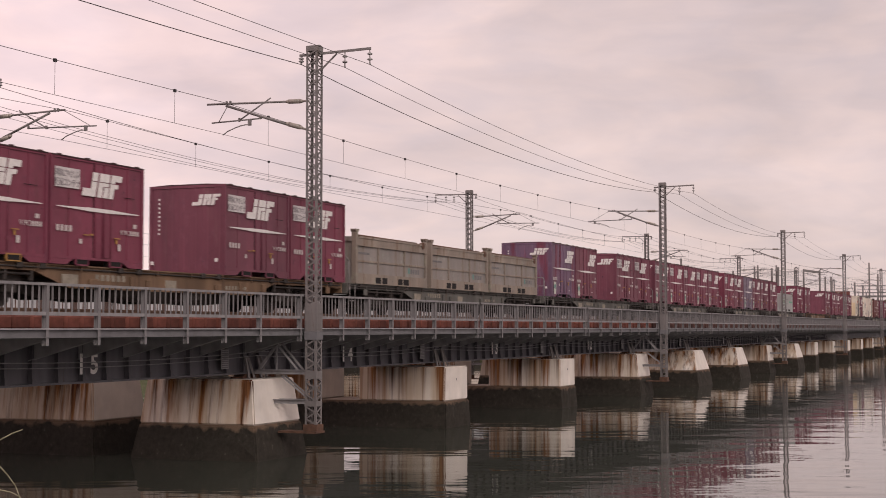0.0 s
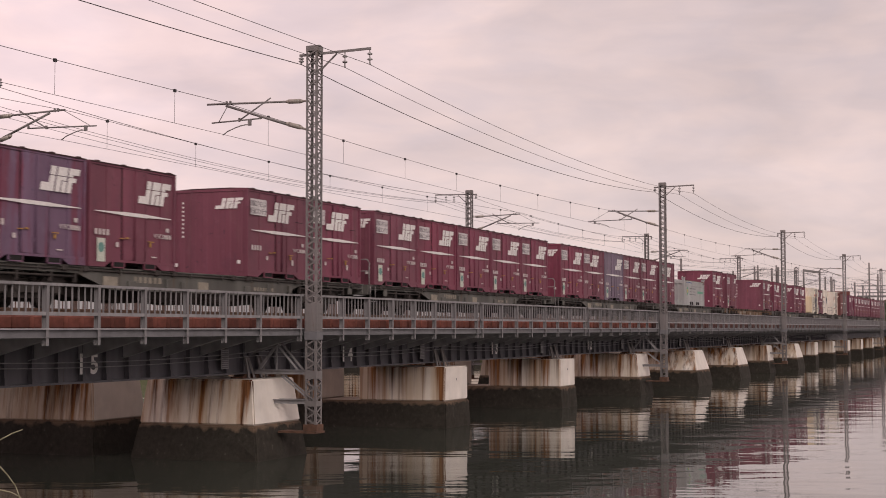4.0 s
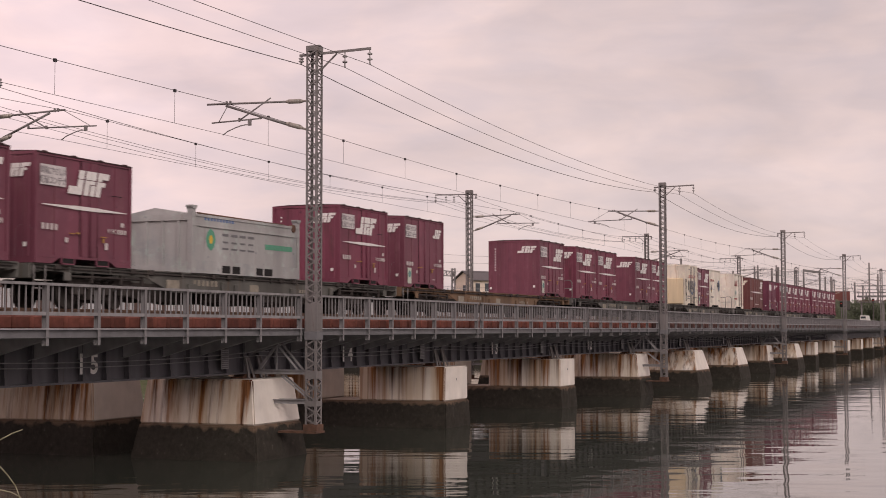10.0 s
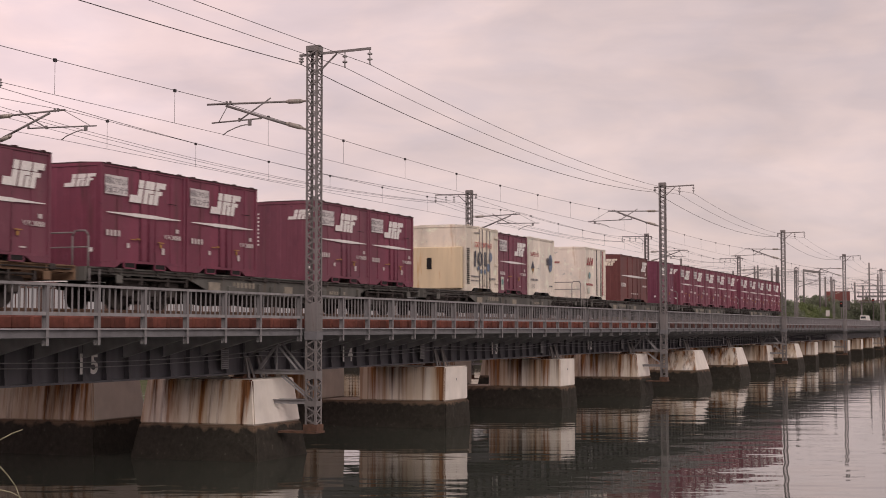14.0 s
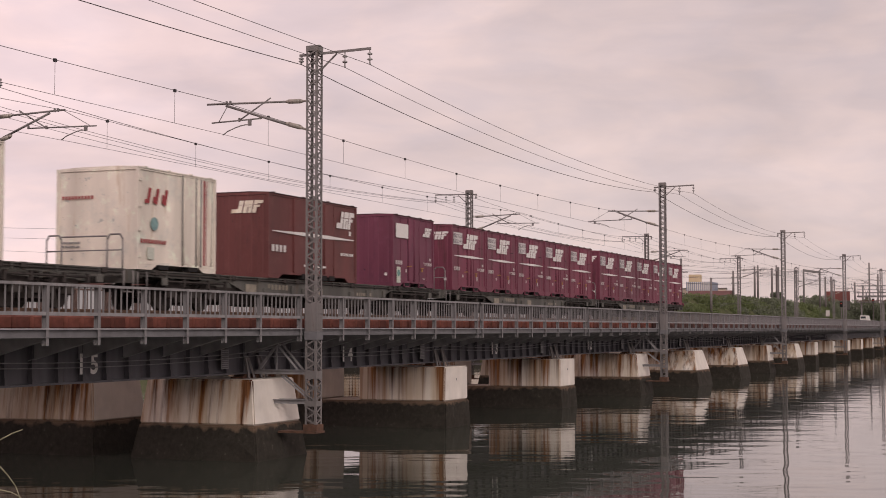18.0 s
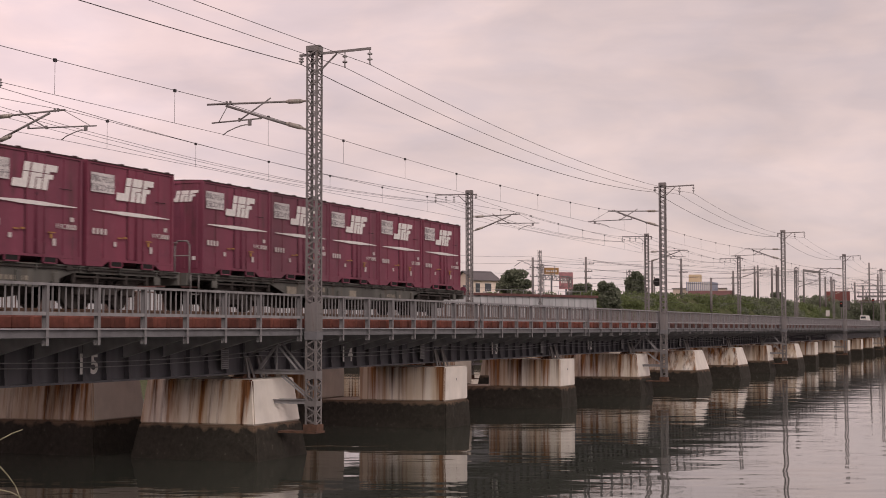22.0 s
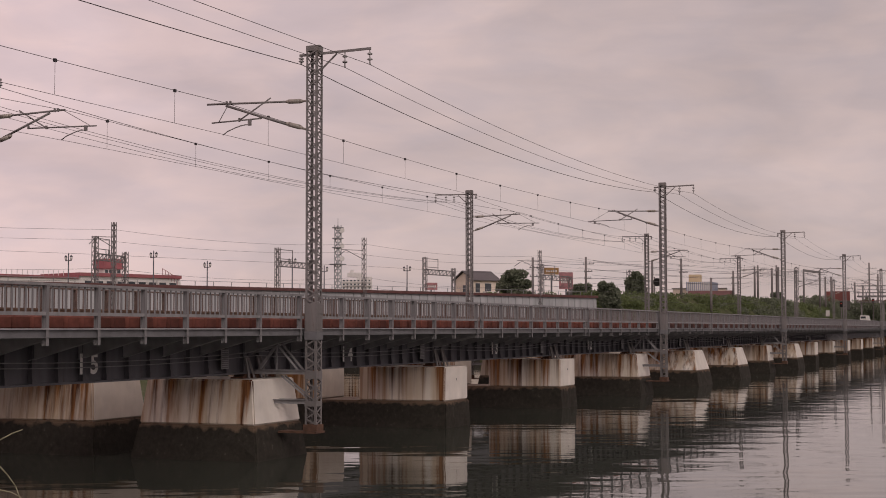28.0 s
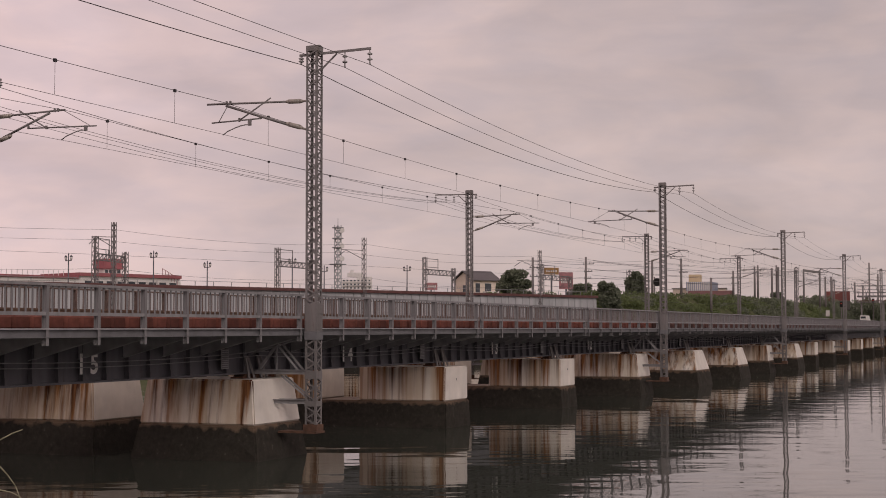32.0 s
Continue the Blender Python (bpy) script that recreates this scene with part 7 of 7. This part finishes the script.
    # beams over the junction tracks and a signal
    for xa, ya, xb, yb, z in ((341.5, 48.3, 356.5, 46.6, 16.9), (297, 47, 315, 50, 15.6)):
        g = thing("signal_gantry", "distant steel portal over the junction tracks", "gantry", "gantries on the far line", at=pose(xa, ya, 0))
        part("beam", box_bar((0, 0, z), (xb - xa, yb - ya, z), 0.3, 0.5), MAT["mast"], g)
        for ox, oy in ((0, 0), (xb - xa, yb - ya)):
            part("post", box(ox - 0.15, ox + 0.15, oy - 0.15, oy + 0.15, 6.5, z + 0.3), MAT["mast"], g)
    sg = thing("railway_signal", "black round railway signal head on a post", "signal", at=pose(216.5, 52.4, 0))
    part("post", box(-0.08, 0.08, 0.3, 0.46, ground_height(216.5, 52.6) - 0.2, 11.4), MAT["far_pole"], sg)
    bm = bmesh.new()
    add_rod(bm, (0, 0, 10.6), (-0.2, -0.08, 10.6), 0.62, 16)
    part("target", bm, MAT["near_black"], sg)
    rs = thing("road_sign", "small white sign plate on a post beside the junction", "sign", "signs on the far bank", at=pose(328.7, 41.4, 0, 0, 0, -20))
    part("plate", box(-0.05, 0.0, -0.45, 0.45, 6.2, 7.5), MAT["wall_white"], rs)
    part("post", box(0.004, 0.1, -0.05, 0.05, 1.5, 7.5), MAT["far_pole"], rs)
    for x, y, z in ((334.9, 39.2, 8.9), (394.6, 38.1, 10.7)):
        s2 = thing("railway_signal", "dark railway signal with a small red light", "signal", at=pose(x, y, 0))
        part("post", box(0.05, 0.25, -0.1, 0.1, 1.0, z + 0.6), MAT["far_pole"], s2)
        part("target", box(-0.12, 0.046, -0.32, 0.32, z - 0.6, z + 0.6, 0.04), MAT["near_black"], s2)
        bm = bmesh.new()
        add_rod(bm, (-0.125, 0, z + 0.2), (-0.22, 0, z + 0.2), 0.09, 10)
        part("lamp_lens", bm, MAT["signal_red"], s2, "lit red signal lens")
    van = thing("van", "small white van parked on the far bank", "van", at=pose(373.3, 38.0, ground_height(373.3, 38.0) - 4.80, 0, 0, -8))
    bm = bmesh.new()
    add_prism(bm, [(-2.0, 5.2), (2.1, 5.2), (2.1, 6.1), (1.5, 6.3), (1.0, 7.1), (-1.9, 7.15), (-2.0, 6.2)], "y", -0.8, 0.8)
    part("body", bm, MAT["wall_white"], van)
    part("side_window", box(-1.6, 0.8, 0.8, 0.83, 6.35, 6.85), MAT["glass"], van)
    part("rear_window", box(-2.0, -1.95, -0.6, 0.6, 6.4, 6.9), MAT["glass"], van)
    for x in (-1.2, 1.3):
        for y in (-0.7, 0.7):
            bm = bmesh.new()
            add_rod(bm, (x, y - 0.1, 5.15), (x, y + 0.12, 5.15), 0.33, 12)
            part("wheel", bm, MAT["near_black"], van)
    # trees and undergrowth
    for i, (x, y, z0, ht, w, m) in enumerate(((179.5, 62.3, 6.0, 5.4, 5.2, "leaf_dark"), (163.8, 45.5, 4.6, 4.5, 3.4, "leaf_dark"), (194.2, 50.0, 6.0, 5.5, 3.3, "leaf_dark"), (201.3, 59.7, 6.5, 3.6, 3.8, "leaf_dark"),
                                             (206.8, 62.3, 6.5, 3.5, 3.2, "leaf_dark"), (327.1, 52.0, 8.2, 3.4, 3.6, "leaf_dark"), (160.5, 46.5, 4.0, 3.8, 2.4, "leaf"))):
        build_tree(x, y, z0, ht, w, 20 + i, MAT[m])
    rng = random.Random(9)
    for mat, count, leaves, size in (("leaf", 520, 60000, 0.17), ("leaf_dark", 240, 26000, 0.19)):
        blobs = []
        for i in range(count):
            x = 158 + 262 * rng.random() ** 1.25
            y = shore(x) + 1.0 + 8.5 * rng.random()
            r = 0.5 + 0.7 * rng.random()
            if mat == "leaf_dark":
                x = rng.choice((188, 240, 262, 276, 300, 345, 380)) + rng.gauss(0, 7)
            blobs.append(((x, y, ground_height(x, y) + 0.2), (r * 2.2, r * 1.4, r * 0.75)))
        me = leaf_mesh("undergrowth", blobs, leaves, size, MAT[mat], 5 if mat == "leaf" else 6)
        tagged(new("undergrowth", me), "tangled green undergrowth on the embankment slope", "undergrowth", kind="stuff")
    screen = []
    for i in range(40):
        x, y = 372 + 14 * rng.random(), 43 + 12 * rng.random()
        screen.append(((x, y, ground_height(x, y) + 0.6 + 2.4 * rng.random()), (1.6, 1.6, 1.2)))
    for i in range(70):
        x = 258 + 46 * rng.random()
        y = shore(x) + 0.5 + 6.0 * rng.random()
        screen.append(((x, y, ground_height(x, y) + 0.5 + 0.9 * rng.random()), (1.5, 1.3, 0.8)))
    for i in range(130):
        x, y = 404 + 16 * rng.random(), 28 + 22 * rng.random()
        screen.append(((x, y, 3.0 + 7.5 * rng.random()), (1.9, 1.9, 1.3)))
    tagged(new("undergrowth", leaf_mesh("undergrowth", screen, 44000, 0.22, MAT["leaf_dark"], 12)), "dark bushes on the slope and before stacked boxes", "undergrowth", kind="stuff")
    woods = []
    for i in range(150):
        x, y = 430 + 60 * rng.random(), -60 + 110 * rng.random()
        woods.append(((x, y, 3.0 + 6.0 * rng.random()), (3.4, 3.4, 2.2)))
    tagged(new("far_woods", leaf_mesh("far_woods", woods, 16000, 0.6, MAT["leaf_dark"], 8)), "low dark woods on the horizon beyond the junction", "woods", kind="stuff")
    # grass stems on the near bank beside the camera
    tuft = thing("grass_tuft", "long dry grass stems on the near bank", "grass")
    for pts in (((1.80, 1.62, 1.85), (1.82, 1.58, 2.9), (1.84, 1.535, 3.33), (1.862, 1.499, 3.406), (1.869, 1.488, 3.391), (1.875, 1.478, 3.374), (1.878, 1.469, 3.349), (1.880, 1.462, 3.30)),
                ((1.72, 1.70, 1.85), (1.78, 1.60, 2.9), (1.819, 1.55, 3.395), (1.842, 1.526, 3.429), (1.865, 1.501, 3.447), (1.876, 1.488, 3.456), (1.886, 1.475, 3.462)),
                ((1.70, 1.55, 1.85), (1.74, 1.48, 3.0), (1.77, 1.45, 3.36), (1.782, 1.434, 3.380), (1.792, 1.421, 3.376), (1.799, 1.411, 3.369), (1.806, 1.40, 3.356))):
        bm = bmesh.new()
        for i, (p, q) in enumerate(zip(pts, pts[1:])):
            add_rod(bm, p, q, 0.0016 - 0.00014 * i, 5, 0.00146 - 0.00014 * i)
        part("stem", bm, MAT["grass_stem"], tuft)


def box_bar(a, b, w, h):
    bm = bmesh.new()
    add_bar(bm, a, b, w, h)
    return bm


build_far_bank()
build_train()
build_bridge()
build_girder_marks()
motions()
